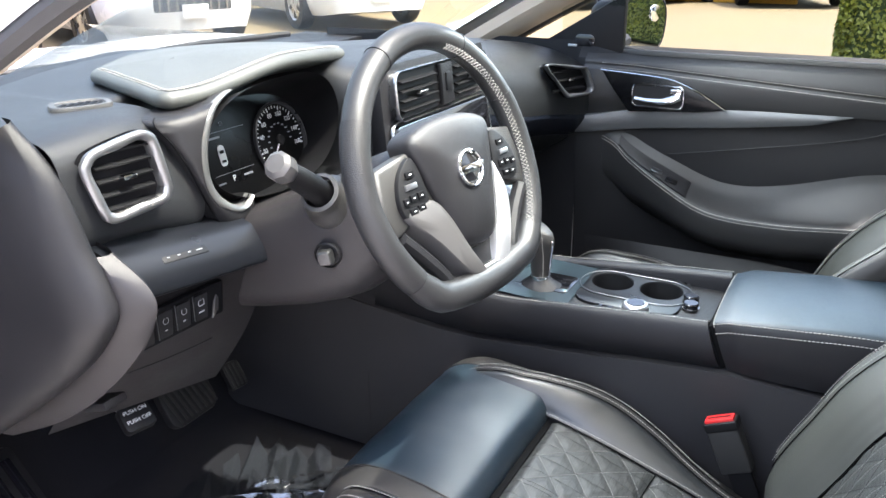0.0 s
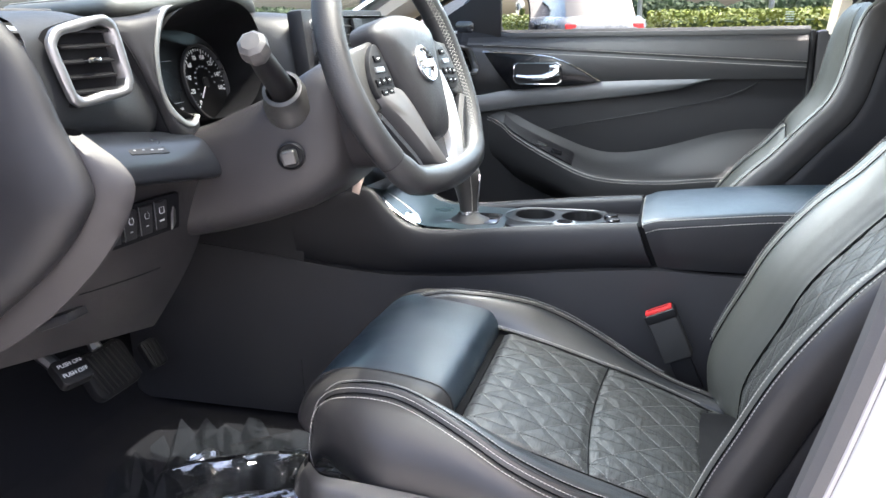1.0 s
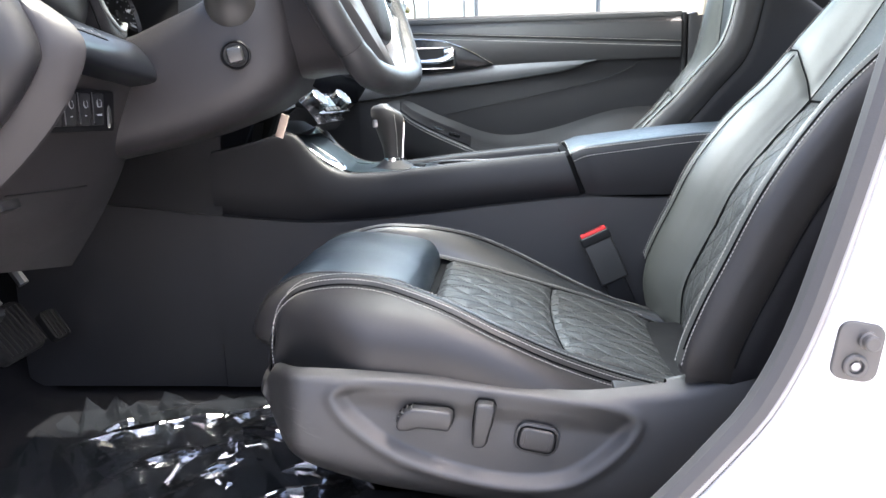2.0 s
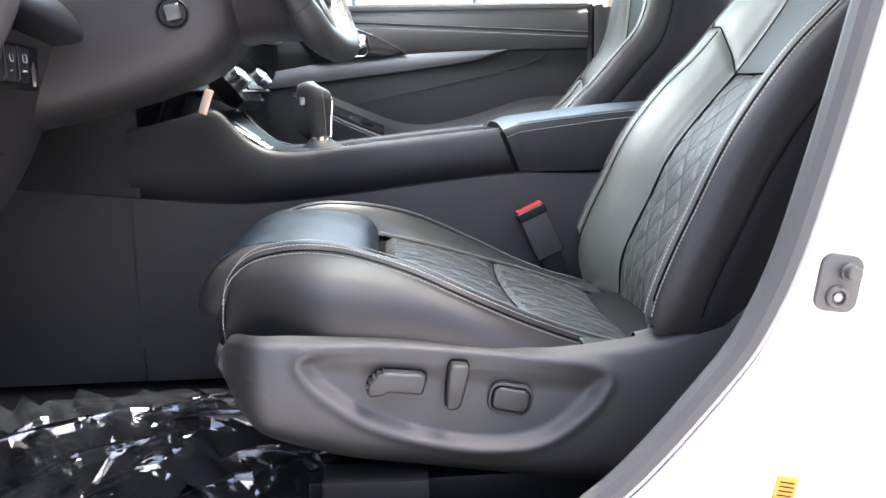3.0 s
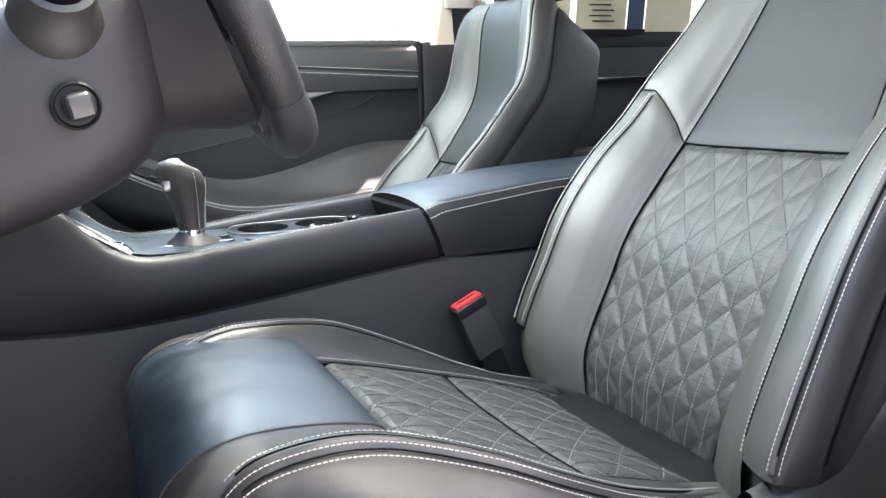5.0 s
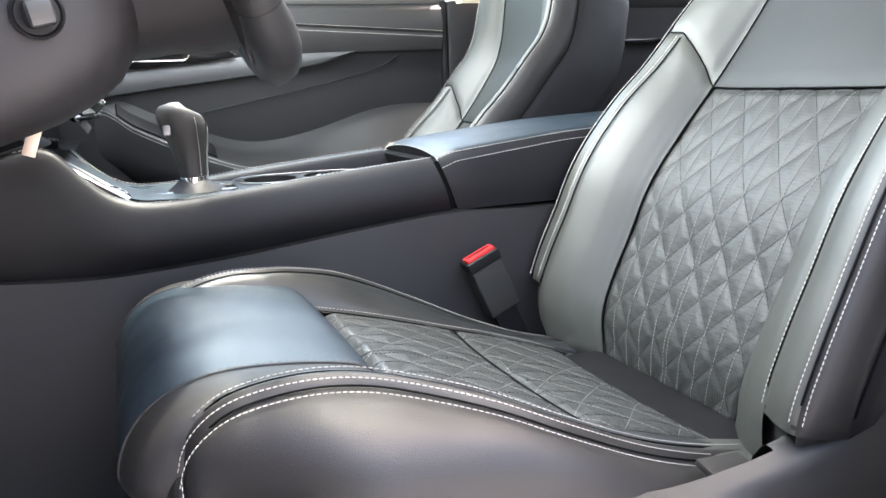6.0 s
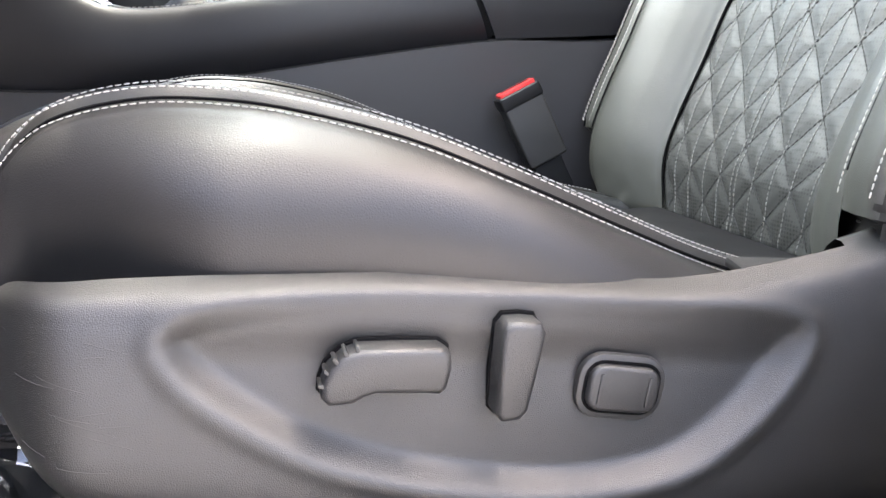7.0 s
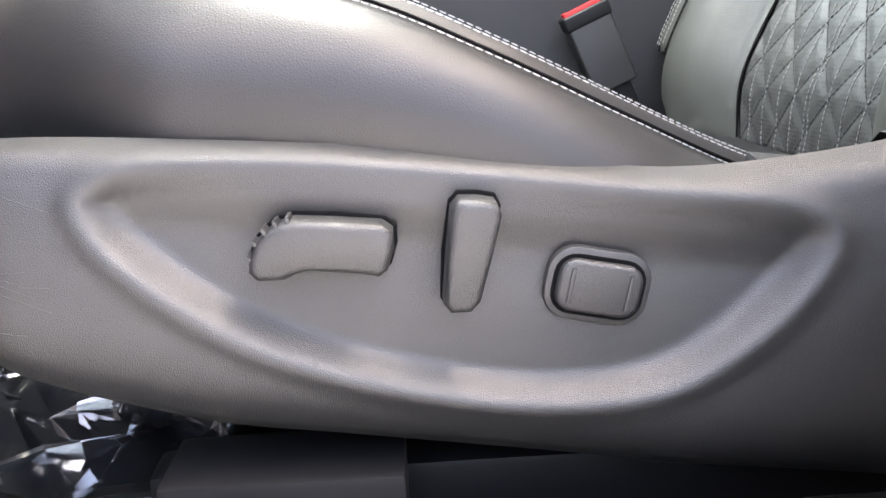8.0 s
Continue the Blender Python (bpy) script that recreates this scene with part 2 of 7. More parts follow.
def bored(ob, holes):
    """Cuts round holes (x, y, z, radius, depth) straight down into a mesh."""
    for x, y, z, r, d in holes:
        bm = bmesh.new()
        bmesh.ops.create_cone(bm, cap_ends=True, segments=40, radius1=r, radius2=r, depth=d, matrix=Matrix.Translation((x, y, z - d / 2 + 0.01)))
        me = bpy.data.meshes.new("cutter")
        bm.to_mesh(me)
        bm.free()
        c = new("cutter", me)
        md = ob.modifiers.new("bore", "BOOLEAN")
        md.operation, md.object, md.solver = "DIFFERENCE", c, "EXACT"
        bpy.context.view_layer.update()
        out = bpy.data.meshes.new_from_object(ob.evaluated_get(bpy.context.evaluated_depsgraph_get()))
        ob.modifiers.clear()
        ob.data = out
        bpy.data.objects.remove(c)
    return ob


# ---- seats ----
# black leather with the blue sky's reflection tinted into its colour
SKYTINT = mat("sky_tinted_leather", (0.012, 0.022, 0.032), 0.38, spec=0.75, grain=0.35, grain_size=900, cells=True, var=0.1)
# shoulder panels: light put into the colour, dim for the driver, paler for the passenger
SHOULDER = mat("shoulder_leather_dim", (0.013, 0.016, 0.017), 0.55, spec=0.5, grain=0.35, grain_size=900, cells=True, var=0.06, rough_var=0.03)
SHOULDER_LIT = mat("shoulder_leather_lit", (0.030, 0.034, 0.031), 0.5, spec=0.6, grain=0.35, grain_size=900, cells=True, var=0.06, rough_var=0.03)
# keys of the backrest by height: y of the middle, half width of the insert, half width and height of the inner bolster seam, half width and height of the outer bolster seam
BACK = [
    (0.395, 0.006, 0.112, 0.200, 0.040, 0.240, 0.045),
    (0.44, 0.004, 0.122, 0.218, 0.062, 0.272, 0.080),
    (0.48, 0.000, 0.130, 0.223, 0.074, 0.281, 0.096),
    (0.52, -0.016, 0.134, 0.224, 0.077, 0.284, 0.101),
    (0.57, -0.041, 0.135, 0.224, 0.078, 0.284, 0.103),
    (0.64, -0.075, 0.136, 0.224, 0.077, 0.284, 0.103),
    (0.70, -0.122, 0.137, 0.222, 0.078, 0.280, 0.106),
    (0.757, -0.172, 0.138, 0.215, 0.070, 0.272, 0.100),
    (0.83, -0.222, 0.128, 0.205, 0.060, 0.262, 0.088),
    (0.90, -0.262, 0.115, 0.190, 0.048, 0.245, 0.068),
    (0.97, -0.298, 0.102, 0.176, 0.034, 0.228, 0.050),
    (1.01, -0.318, 0.092, 0.158, 0.022, 0.205, 0.034),
    (1.035, -0.336, 0.078, 0.132, 0.010, 0.172, 0.016),
    (1.05, -0.358, 0.056, 0.096, 0.000, 0.124, 0.000),
]
# keys of the cushion by y: z of the middle, half width of the insert, z of the bolster top, half width of its outer seam
CUSH = [
    (-0.02, 0.402, 0.146, 0.420, 0.197),
    (0.04, 0.424, 0.153, 0.436, 0.208),
    (0.10, 0.447, 0.157, 0.452, 0.217),
    (0.155, 0.466, 0.160, 0.473, 0.232),
    (0.214, 0.484, 0.161, 0.501, 0.251),
    (0.275, 0.503, 0.161, 0.531, 0.256),
    (0.327, 0.518, 0.160, 0.554, 0.243),
    (0.383, 0.532, 0.157, 0.570, 0.221),
    (0.419, 0.538, 0.152, 0.576, 0.208),
    (0.457, 0.540, 0.148, 0.578, 0.204),
    (0.498, 0.534, 0.142, 0.571, 0.198),
    (0.520, 0.528, 0.138, 0.558, 0.192),
    (0.536, 0.524, 0.134, 0.537, 0.187),
    (0.543, 0.522, 0.132, 0.510, 0.184),
]
SEAM_Z = 0.757


@functools.lru_cache(maxsize=None)
def back_keys(z):
    return lerp_keys(BACK, z)


@functools.lru_cache(maxsize=None)
def cush_keys(y):
    return lerp_keys(CUSH, y)


def back_point(u, z, thin=0.72):
    """Backrest surface: |u| 0 middle, 1 insert edge, 1.72 inner bolster seam, 2.2 outer seam, 2.75 side seam, 3.9 rear of side."""
    yc, w, h1, f1, h2, f2 = back_keys(z)
    s, a = (1 if u >= 0 else -1), abs(u)
    if s > 0:   # the inboard bolster is flatter and narrower
        h1, f1, h2, f2 = h1 - 0.008, f1 * 0.70, h2 - 0.033, f2 * 0.52
    sec = [(0.0, 0.0, 0.0), (0.5, w * 0.5, 0.0), (1.0, w, 0.004), (1.25, w + (h1 - w) * 0.28, f1 * 0.36), (1.5, w + (h1 - w) * 0.62, f1 * 0.76), (1.72, h1, f1),
           (1.95, h1 + (h2 - h1) * 0.52, f1 + (f2 - f1) * 0.72), (2.12, h2 - 0.006, f2), (2.25, h2 + 0.004, f2 - 0.005), (2.5, h2 + 0.011, f2 - 0.027), (2.75, h2 + 0.009, f2 - 0.056),
           (3.2, h2, f2 - 0.10), (3.9, h2 - 0.03, f2 - 0.19)]
    x, f = lerp_keys(sec, a)
    if a > 2.25:   # the sides thin out towards the shoulders
        f += (f2 - f) * thin * smooth01(0.84, 1.04, z)
    e = 0.004
    dy = (back_keys(z + e)[0] - back_keys(z - e)[0]) / (2 * e)
    n = Vector((0, 1, -dy)).normalized()
    return Vector((s * x, yc + f * n.y, z + f * n.z))


def cush_point(u, y):
    """Cushion surface: |u| 0 middle, 1 insert edge, 1.62 inner topstitch, 2 and 2.12 outer seam, 3 foot of the outer face."""
    zc, w, zr, h1 = cush_keys(y)
    s, a = (1 if u >= 0 else -1), abs(u)
    lift = zr - zc
    tuck = smooth01(0.495, 0.543, y)
    hf = max(h1 + 0.002, 0.266 - 0.080 * smooth01(0.41, 0.548, y) - 0.03 * smooth01(0.12, 0.0, y))
    sec = [(0.0, 0.0, 0.0), (0.5, w * 0.5, 0.0), (1.0, w, 0.002), (1.2, w + (h1 - 0.032 - w) * 0.30, lift * 0.38), (1.42, w + (h1 - 0.032 - w) * 0.68, lift * 0.82), (1.62, h1 - 0.028, lift + 0.001),
           (2.0, h1 - 0.009, lift - 0.001), (2.12, h1, lift - 0.008), (2.35, h1 + (hf - h1) * 0.45 + 0.008, lift - 0.026), (2.65, h1 + (hf - h1) * 0.8 + 0.009, lift - 0.056 + 0.012 * tuck), (3.0, hf, lift - 0.105 + 0.034 * tuck)]
    x, f = lerp_keys(sec, a)
    return Vector((s * x, y, zc + f))


def puffed(fn, u0, u1, v0, v1, seam=0.004, reach=0.012, crown=0.0, edges=(1, 1, 1, 1)):
    """fn sunk along its border, like a sewn panel."""
    a, b = Vector(fn(u0, (v0 + v1) / 2)), Vector(fn(u1, (v0 + v1) / 2))
    lu = max(0.01, (b - a).length)
    lv = max(0.01, (Vector(fn((u0 + u1) / 2, v0)) - Vector(fn((u0 + u1) / 2, v1))).length)

    def out(u, v):
        p = Vector(fn(u, v))
        d = []
        if edges[0]: d.append((u - u0) / (u1 - u0) * lu)
        if edges[1]: d.append((u1 - u) / (u1 - u0) * lu)
        if edges[2]: d.append((v - v0) / (v1 - v0) * lv)
        if edges[3]: d.append((v1 - v) / (v1 - v0) * lv)
        k = min(d) if d else 1
        n = surf_normal(fn, u, v)
        sink = seam * (1 - smooth01(0, reach, k))
        return p + n * (crown * smooth01(0, 0.06, k) - sink)
    return out


def quilt_sink(a, b, depth):
    """Depth of the quilting at (a, b) in cells: diagonal grooves, fainter upright ones."""
    p, q = (a + b) % 1.0, (a - b) % 1.0
    e = min(p, 1 - p, q, 1 - q)
    g = (2 * a) % 1.0
    g = min(g, 1 - g) / 2
    return depth * ((1 - smooth01(0.0, 0.26, e)) + 0.42 * (1 - smooth01(0.0, 0.10, g)) * smooth01(0.0, 0.15, e))


def lattice_lines(u0, u1, v0, v1, cell_u, cell_v):
    """The diagonal seams and the upright topstitch rows of the quilting as lines in (u, v)."""
    slant, upright = [], []
    for sgn in (1, -1):
        for c in range(-int(cell_v) - 1, int(cell_u + cell_v) + 2):
            pts = []
            for k in range(121):
                b = cell_v * k / 120
                a = c - b * sgn if sgn == 1 else c + b
                if 0.0 <= a <= cell_u:
                    pts.append((u0 + (u1 - u0) * a / cell_u, v0 + (v1 - v0) * b / cell_v))
            if len(pts) > 3:
                slant.append(pts)
    for c in range(1, int(2 * cell_u)):
        if c == int(cell_u):
            continue
        upright.append([(u0 + (u1 - u0) * (c / 2) / cell_u, v0 + (v1 - v0) * t) for t in span(0.01, 0.99, 60)])
    mid, off = (u0 + u1) / 2, (u1 - u0) * 0.012
    for o in (-off, off):
        upright.append([(mid + o, v0 + (v1 - v0) * t) for t in span(0.01, 0.99, 60)])
    return slant, upright


def stitch_all(lines, fn, step, length, r):
    verts, faces = [], []
    for line in lines:
        v, f = stitch([fn(a, b) for a, b in line], step, length, r)
        faces += [tuple(i + len(verts) for i in t) for t in f]
        verts += v
    return verts, faces


def seat(name, cx, dy, dz, label, driver):
    root = thing(name, label, "car seat", "front seats")
    T = Vector((cx, dy, dz))
    wide = 1.0 if driver else 0.84

    def bk(u, z):
        if driver:
            return back_point(-u, z) + T
        # the passenger's backrest stands straighter and is deeper at the shoulders
        p = back_point(-u, z, 0.0)
        k = smooth01(0.86, 1.05, z)
        return Vector((p.x * wide, p.y + 0.055 * k, p.z + 0.045 * k)) + T
    cu = lambda u, y: cush_point(u, y) + T
    side = 1 if driver else -1

    def strip(name, fn, u0, u1, v0, v1, nu, nv, material, parent, label="", crown=0.0, edges=(1, 1, 1, 1), seam=0.004, reach=0.012):
        return part(name, grid(puffed(fn, u0, u1, v0, v1, seam, reach, crown, edges), span(u0, u1, nu), span(v0, v1, nv)), material, parent, label, 80)

    rest = part("backrest", grid(lambda u, z: bk(u, z) - surf_normal(bk, u, z) * 0.016, span(-3.9, 3.9, 60), span(0.47, 1.04, 40)), DARK, root)
    part("backrest_foot", grid(lambda u, z: bk(u, z) - surf_normal(bk, u, z) * 0.013, span(-3.1, 3.1, 50), span(0.405, 0.50, 10)), LEATHER, rest)
    zq = 0.42
    flat = puffed(bk, -1, 1, zq, SEAM_Z, 0.005, 0.012)

    def q(u, z):
        return flat(u, z) - surf_normal(bk, u, z) * quilt_sink((u + 1) / 2 * 5.0, (z - zq) / (SEAM_Z - zq) * 6.0, 0.0015)
    ins = part("quilted_insert", grid(q, span(-1, 1, 140), span(zq, SEAM_Z, 150)), PERF, rest, "diamond-quilted perforated black leather", 80)
    slant, upright = lattice_lines(-1, 1, zq, SEAM_Z, 5.0, 6.0)
    on = lambda u, z: q(u, z) + surf_normal(bk, u, z) * 0.0004
    part("quilt_stitching", stitch_all(slant, on, 0.0048, 0.0034, 0.0005), DARKTHREAD, ins)["kind"] = "stuff"
    part("quilt_stitching", stitch_all(upright, on, 0.0044, 0.0031, 0.00055), GREYTHREAD, ins, "pale grey upright stitching")["kind"] = "stuff"
    strip("shoulder_panel", bk, -1, 1, SEAM_Z, 1.04, 24, 30, SHOULDER if driver else SHOULDER_LIT, rest, "plain black leather upper panel", 0.003)
    for s in (-1, 1):
        def one(u0, u1, v0, v1, nu, nv, material, nm, lb="", crown=0.0):
            a, b = (u0, u1) if s > 0 else (-u1, -u0)
            return strip(nm, bk, a, b, v0, v1, nu, nv, material, rest, lb, crown)
        split = lambda u: SEAM_Z + 0.050 * max(0.0, min(1.0, (abs(u) - 1.0) / 0.72))

        def low_fn(u, v):
            z = zq + (split(u) - zq) * v
            fold = 0.0016 * smooth01(0.16, 0.02, v) * math.sin(abs(u) * 16 + 5 * noise.noise(Vector((u * 3, v * 14, s))))
            return bk(u, z) + Vector((0, fold, fold))
        up_fn = lambda u, v: bk(u, split(u) + (1.04 - split(u)) * v)
        ends = (1, 1.72) if s > 0 else (-1.72, -1)
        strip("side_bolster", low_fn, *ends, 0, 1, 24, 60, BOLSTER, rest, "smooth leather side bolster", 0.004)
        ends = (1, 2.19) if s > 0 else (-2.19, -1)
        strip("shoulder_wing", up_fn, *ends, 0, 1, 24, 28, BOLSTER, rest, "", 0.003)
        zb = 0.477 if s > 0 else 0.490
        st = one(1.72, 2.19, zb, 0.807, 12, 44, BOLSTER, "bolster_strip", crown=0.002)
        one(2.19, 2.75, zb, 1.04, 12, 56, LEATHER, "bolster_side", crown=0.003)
        one(2.75, 3.9, zb, 1.04, 12, 50, SOFT, "side_panel")
        # rounded lower end of the bolster
        foot = []
        for t in span(0, 1, 8):
            row = []
            for u in span(1.72, 3.3, 26):
                p, n = bk(s * u, zb + 0.004), surf_normal(bk, s * u, zb + 0.004)
                row.append(p - n * (0.003 + 0.055 * (1 - math.cos(t * 1.5708))) + Vector((0, 0.006, -0.016)) * math.sin(t * 1.5708))
            foot.append(row)
        part("bolster_end", rows_mesh(foot), LEATHER, rest, "", 80)
        for uu in (1.765, 2.135, 2.245):
            top = 0.800 if uu < 2 else 1.02
            pts = [bk(s * uu, z) + surf_normal(bk, s * uu, z) * 0.0012 for z in span(zb + 0.006, top, 140)]
            part("stitching", stitch(pts, 0.0046, 0.0034, 0.00049), THREAD, st)
    for s in (-1, 1):
        part("seam", tube([bk(s, z) - surf_normal(bk, s, z) * 0.0026 for z in span(0.43, 1.03, 60)], 0.0010, 6), SEAM, rest)
        part("seam", tube([bk(s * u, SEAM_Z + 0.050 * min(1.0, (u - 1.0) / 0.72)) - surf_normal(bk, s * u, 0.79) * 0.0022 for u in span(1.0, 2.19, 24)], 0.0010, 6), SEAM, rest)
        for uu, z0, z1 in ((1.72, 0.49, 0.80), (2.19, 0.49, 1.02), (2.75, 0.49, 1.03)):
            part("seam", tube([bk(s * uu, z) - surf_normal(bk, s * uu, z) * 0.0022 for z in span(z0, z1, 50)], 0.0010, 6), SEAM, rest)
    part("seam", tube([bk(u, SEAM_Z) - surf_normal(bk, u, SEAM_Z) * 0.0024 for u in span(-1, 1, 30)], 0.0010, 6), SEAM, rest)
    # headrest on two posts
    hr = part("headrest", rows_mesh([[T + Vector((w * math.copysign(abs(math.cos(a)) ** 0.6, math.cos(a)), -0.345 - 0.02 * (z - 1.1) + d * math.copysign(abs(math.sin(a)) ** 0.7, math.sin(a)), z)) for a in [i * 2 * math.pi / 32 for i in range(32)]] for z, w, d in ((1.072, 0.02, 0.01), (1.075, 0.105, 0.035), (1.09, 0.125, 0.05), (1.14, 0.135, 0.058), (1.19, 0.132, 0.055), (1.225, 0.115, 0.04), (1.235, 0.06, 0.02))], True, True), LEATHER, root, "padded leather headrest", 60)
    for s in (-1, 1):
        part("post", tube([T + Vector((s * 0.06, -0.352, 1.02)), T + Vector((s * 0.06, -0.347, 1.085))], 0.006, 10), CHROME, hr)
    # cushion
    base = part("cushion", grid(lambda u, y: cu(u, y) - surf_normal(cu, u, y) * 0.014, span(-3, 3, 50), span(-0.02, 0.535, 40), True), DARK, root)
    y1 = 0.362

    def bow(u, y):
        """Cross seams of the insert bow forwards in the middle."""
        k = smooth01(-0.02, 0.045, y) * (1 - smooth01(0.20, 0.355, y)) * 0.010
        return cu(u, y + k * max(0.0, 1 - u * u))

    def sunk(u0, u1, v0, v1, seam=0.004, reach=0.012, crown=0.0, skin=cu):
        lu = max(0.01, (cu(u0, (v0 + v1) / 2) - cu(u1, (v0 + v1) / 2)).length)
        lv = abs(v1 - v0)

        def out(u, y):
            k = min((u - u0) / (u1 - u0) * lu, (u1 - u) / (u1 - u0) * lu, (y - v0) / (v1 - v0) * lv, (v1 - y) / (v1 - v0) * lv)
            n = surf_normal(cu, u, y)
            return skin(u, y) + n * (crown * smooth01(0, 0.05, k) - seam * (1 - smooth01(0, reach, k)))
        return out

    for v0, v1, cv, row in ((0.045, 0.195, 2.5, 0), (0.195, y1, 2.75, 1)):
        front = 0.012 if row else 0.004
        b0 = sunk(-1, 1, v0, v1, 0.0045, 0.012, 0.003, bow)

        def quilt(u, y, b0=b0, v0=v0, v1=v1, cv=cv, front=front):
            n = surf_normal(cu, u, y)
            drop = (front - 0.004) * (1 - smooth01(0, 0.016, v1 - y))
            pucker = 0.0007 * noise.noise(Vector((u * 14, y * 260, 2))) * (1.0 if v0 < 0.1 else 0.5)
            return b0(u, y) + n * (pucker - drop - quilt_sink((u + 1) / 2 * 5.0, (y - v0) / (v1 - v0) * cv, 0.0014))
        cp = part("quilted_cushion", grid(quilt, span(-1, 1, 130), span(v0, v1, 84)), PERF, base, "diamond-quilted perforated black leather", 80)
        slant, upright = lattice_lines(-1, 1, v0, v1, 5.0, cv)
        on = lambda u, y: quilt(u, y) + surf_normal(cu, u, y) * 0.0004
        part("quilt_stitching", stitch_all(slant, on, 0.0048, 0.0034, 0.0005), GREYTHREAD, cp)["kind"] = "stuff"
        part("quilt_stitching", stitch_all(upright, on, 0.0044, 0.0031, 0.0005), DARKTHREAD, cp)["kind"] = "stuff"
    part("rear_gusset", grid(sunk(-1.1, 1.1, -0.02, 0.045, skin=bow), span(-1.1, 1.1, 24), span(-0.02, 0.045, 8)), BOLSTER, base)
    for s in (-1, 1):
        def cp_strip(nm, u0, u1, v0, v1, nu, nv, material, crown):
            a, b = (u0, u1) if s > 0 else (-u1, -u0)
            return part(nm, grid(sunk(a, b, v0, v1, crown=crown), span(a, b, nu), span(v0, v1, nv)), material, base, "", 80)
        cp_strip("inner_bolster", 1, 1.6, 0.0, 0.538, 14, 60, PANEL, 0.002)
        tp = cp_strip("bolster_top", 1.6, 2.06, 0.0, 0.543, 10, 60, LEATHER, 0.001)
        cp_strip("bolster_face", 2.06, 3, 0.0, 0.543, 20, 70, LEATHER, 0.003)
        for uu in (1.02, 1.655, 2.0, 2.125):
            if uu == 1.02 and s * side < 0:
                continue
            y0 = 0.06 if uu < 1.7 else 0.115
            pts = [cu(s * uu, y) + nz * 0.0014 for y in span(y0, 0.5405, 150) for nz in (surf_normal(cu, s * uu, y) * (1 if surf_normal(cu, s * uu, y).z > -0.3 else -1),)]
            part("stitching", stitch(pts, 0.0046, 0.0034, 0.00049), THREAD, tp)
        # rounded nose of the bolster, its seam turning down the front
        c0 = cu(s * 1.9, 0.543) + Vector((-s * 0.016, 0.003, -0.022))
        rowsf = []
        for t in span(0, 1, 10):
            rowsf.append([p + (c0 - p) * (1 - math.cos(t * 1.5708)) + Vector((0, 0.009 * math.sin(t * 1.5708), 0)) for p in [cu(s * u, 0.542) - surf_normal(cu, s * u, 0.542) * 0.002 for u in span(1.1, 3.0, 30)]])
        part("bolster_front", rows_mesh(rowsf), LEATHER, base, "", 80)
        part("stitching", stitch([cu(s * u, 0.5395) + surf_normal(cu, s * u, 0.5395) * 0.0008 for u in span(2.12, 2.95, 40)], 0.0046, 0.0034, 0.00049), THREAD, tp)
        part("seam", tube([cu(s * u, 0.543) - surf_normal(cu, s * u, 0.543) * 0.001 for u in span(2.06, 3.0, 30)], 0.001, 6), SEAM, base)
    for s in (-1, 1):
        for uu in (1.0, 1.6, 2.06):
            part("seam", tube([cu(s * uu, y) - surf_normal(cu, s * uu, y) * 0.0022 for y in span(0.03, 0.52, 60)], 0.0009, 6), SEAM, base)
    for yy in (0.045, 0.195):
        part("seam", tube([bow(u, yy) - surf_normal(cu, u, yy) * 0.0030 for u in span(-1, 1, 30)], 0.0009, 6), SEAM, base)
    # thigh support: one wrapped pad with a padded end panel
    prof = spline([(0.382, 0.470, 0), (0.374, 0.500, 0), (0.372, 0.524, 0), (0.378, 0.543, 0), (0.394, 0.556, 0), (0.44, 0.566, 0), (0.49, 0.570, 0), (0.522, 0.567, 0), (0.546, 0.557, 0), (0.565, 0.540, 0), (0.577, 0.518, 0), (0.580, 0.497, 0), (0.562, 0.482, 0), (0.53, 0.476, 0), (0.45, 0.472, 0)], 4)
    tc = Vector((0, 0.480, 0.520))
    xn, xf = (-0.120, 0.190) if driver else (-0.190, 0.120)

    def pad_row(x, sc):
        mid = max(0.0, 1 - ((x - (xn + xf) / 2) / ((xf - xn) / 2)) ** 2)
        row = []
        for p in prof:
            wr = 0.0010 * noise.noise(Vector((x * 30, p.x * 22, p.y * 22))) + 0.0016 * noise.noise(Vector((x * 9, p.x * 9, 5)))
            row.append(Vector((x, tc.y + (p.x - tc.y) * (sc + 0.012 * mid) + wr, tc.z + (p.y - tc.z) * (sc + 0.10 * mid) + wr)) + T)
        return row
    th = part("thigh_support", rows_mesh([pad_row(x, 1.0) for x in span(xn, xf, 36)]), SKYTINT, root, "smooth leather sliding thigh support", 70)
    for x0, sg in ((xn, -1), (xf, 1)):
        ends = [pad_row(x0 + sg * d, k) for d, k in ((0.0, 0.985), (0.004, 1.0), (0.016, 0.99), (0.030, 0.955), (0.041, 0.88), (0.048, 0.74), (0.052, 0.45), (0.053, 0.0))]
        part("end_panel", rows_mesh(ends), LEATHER, th, "padded end panel", 70)
        edge = pad_row(x0, 1.0)
        part("piping", tube([p + Vector((sg * 0.001, 0, 0)) + (p - T - tc).normalized() * 0.0008 for p in edge[2:52]], 0.0013, 6), LEATHER, th)
        part("stitching", stitch([p + Vector((-sg * 0.005, 0, 0)) + (p - T - tc).normalized() * 0.0005 for p in edge[12:44]], 0.0056, 0.0036, 0.0004), DARKTHREAD, th)
    # near-black box added for the shade in the slot behind the pad
    part("slide_gap_shade", rbox((xf - xn + 0.02, 0.014, 0.06), ((xn + xf) / 2 + T.x, 0.368 + T.y, 0.488 + T.z), 0.003), SEAM, root)
    return root


driver_seat = seat("driver_seat", -0.040, 0, 0, "black leather driver seat with diamond quilting and white stitching", True)
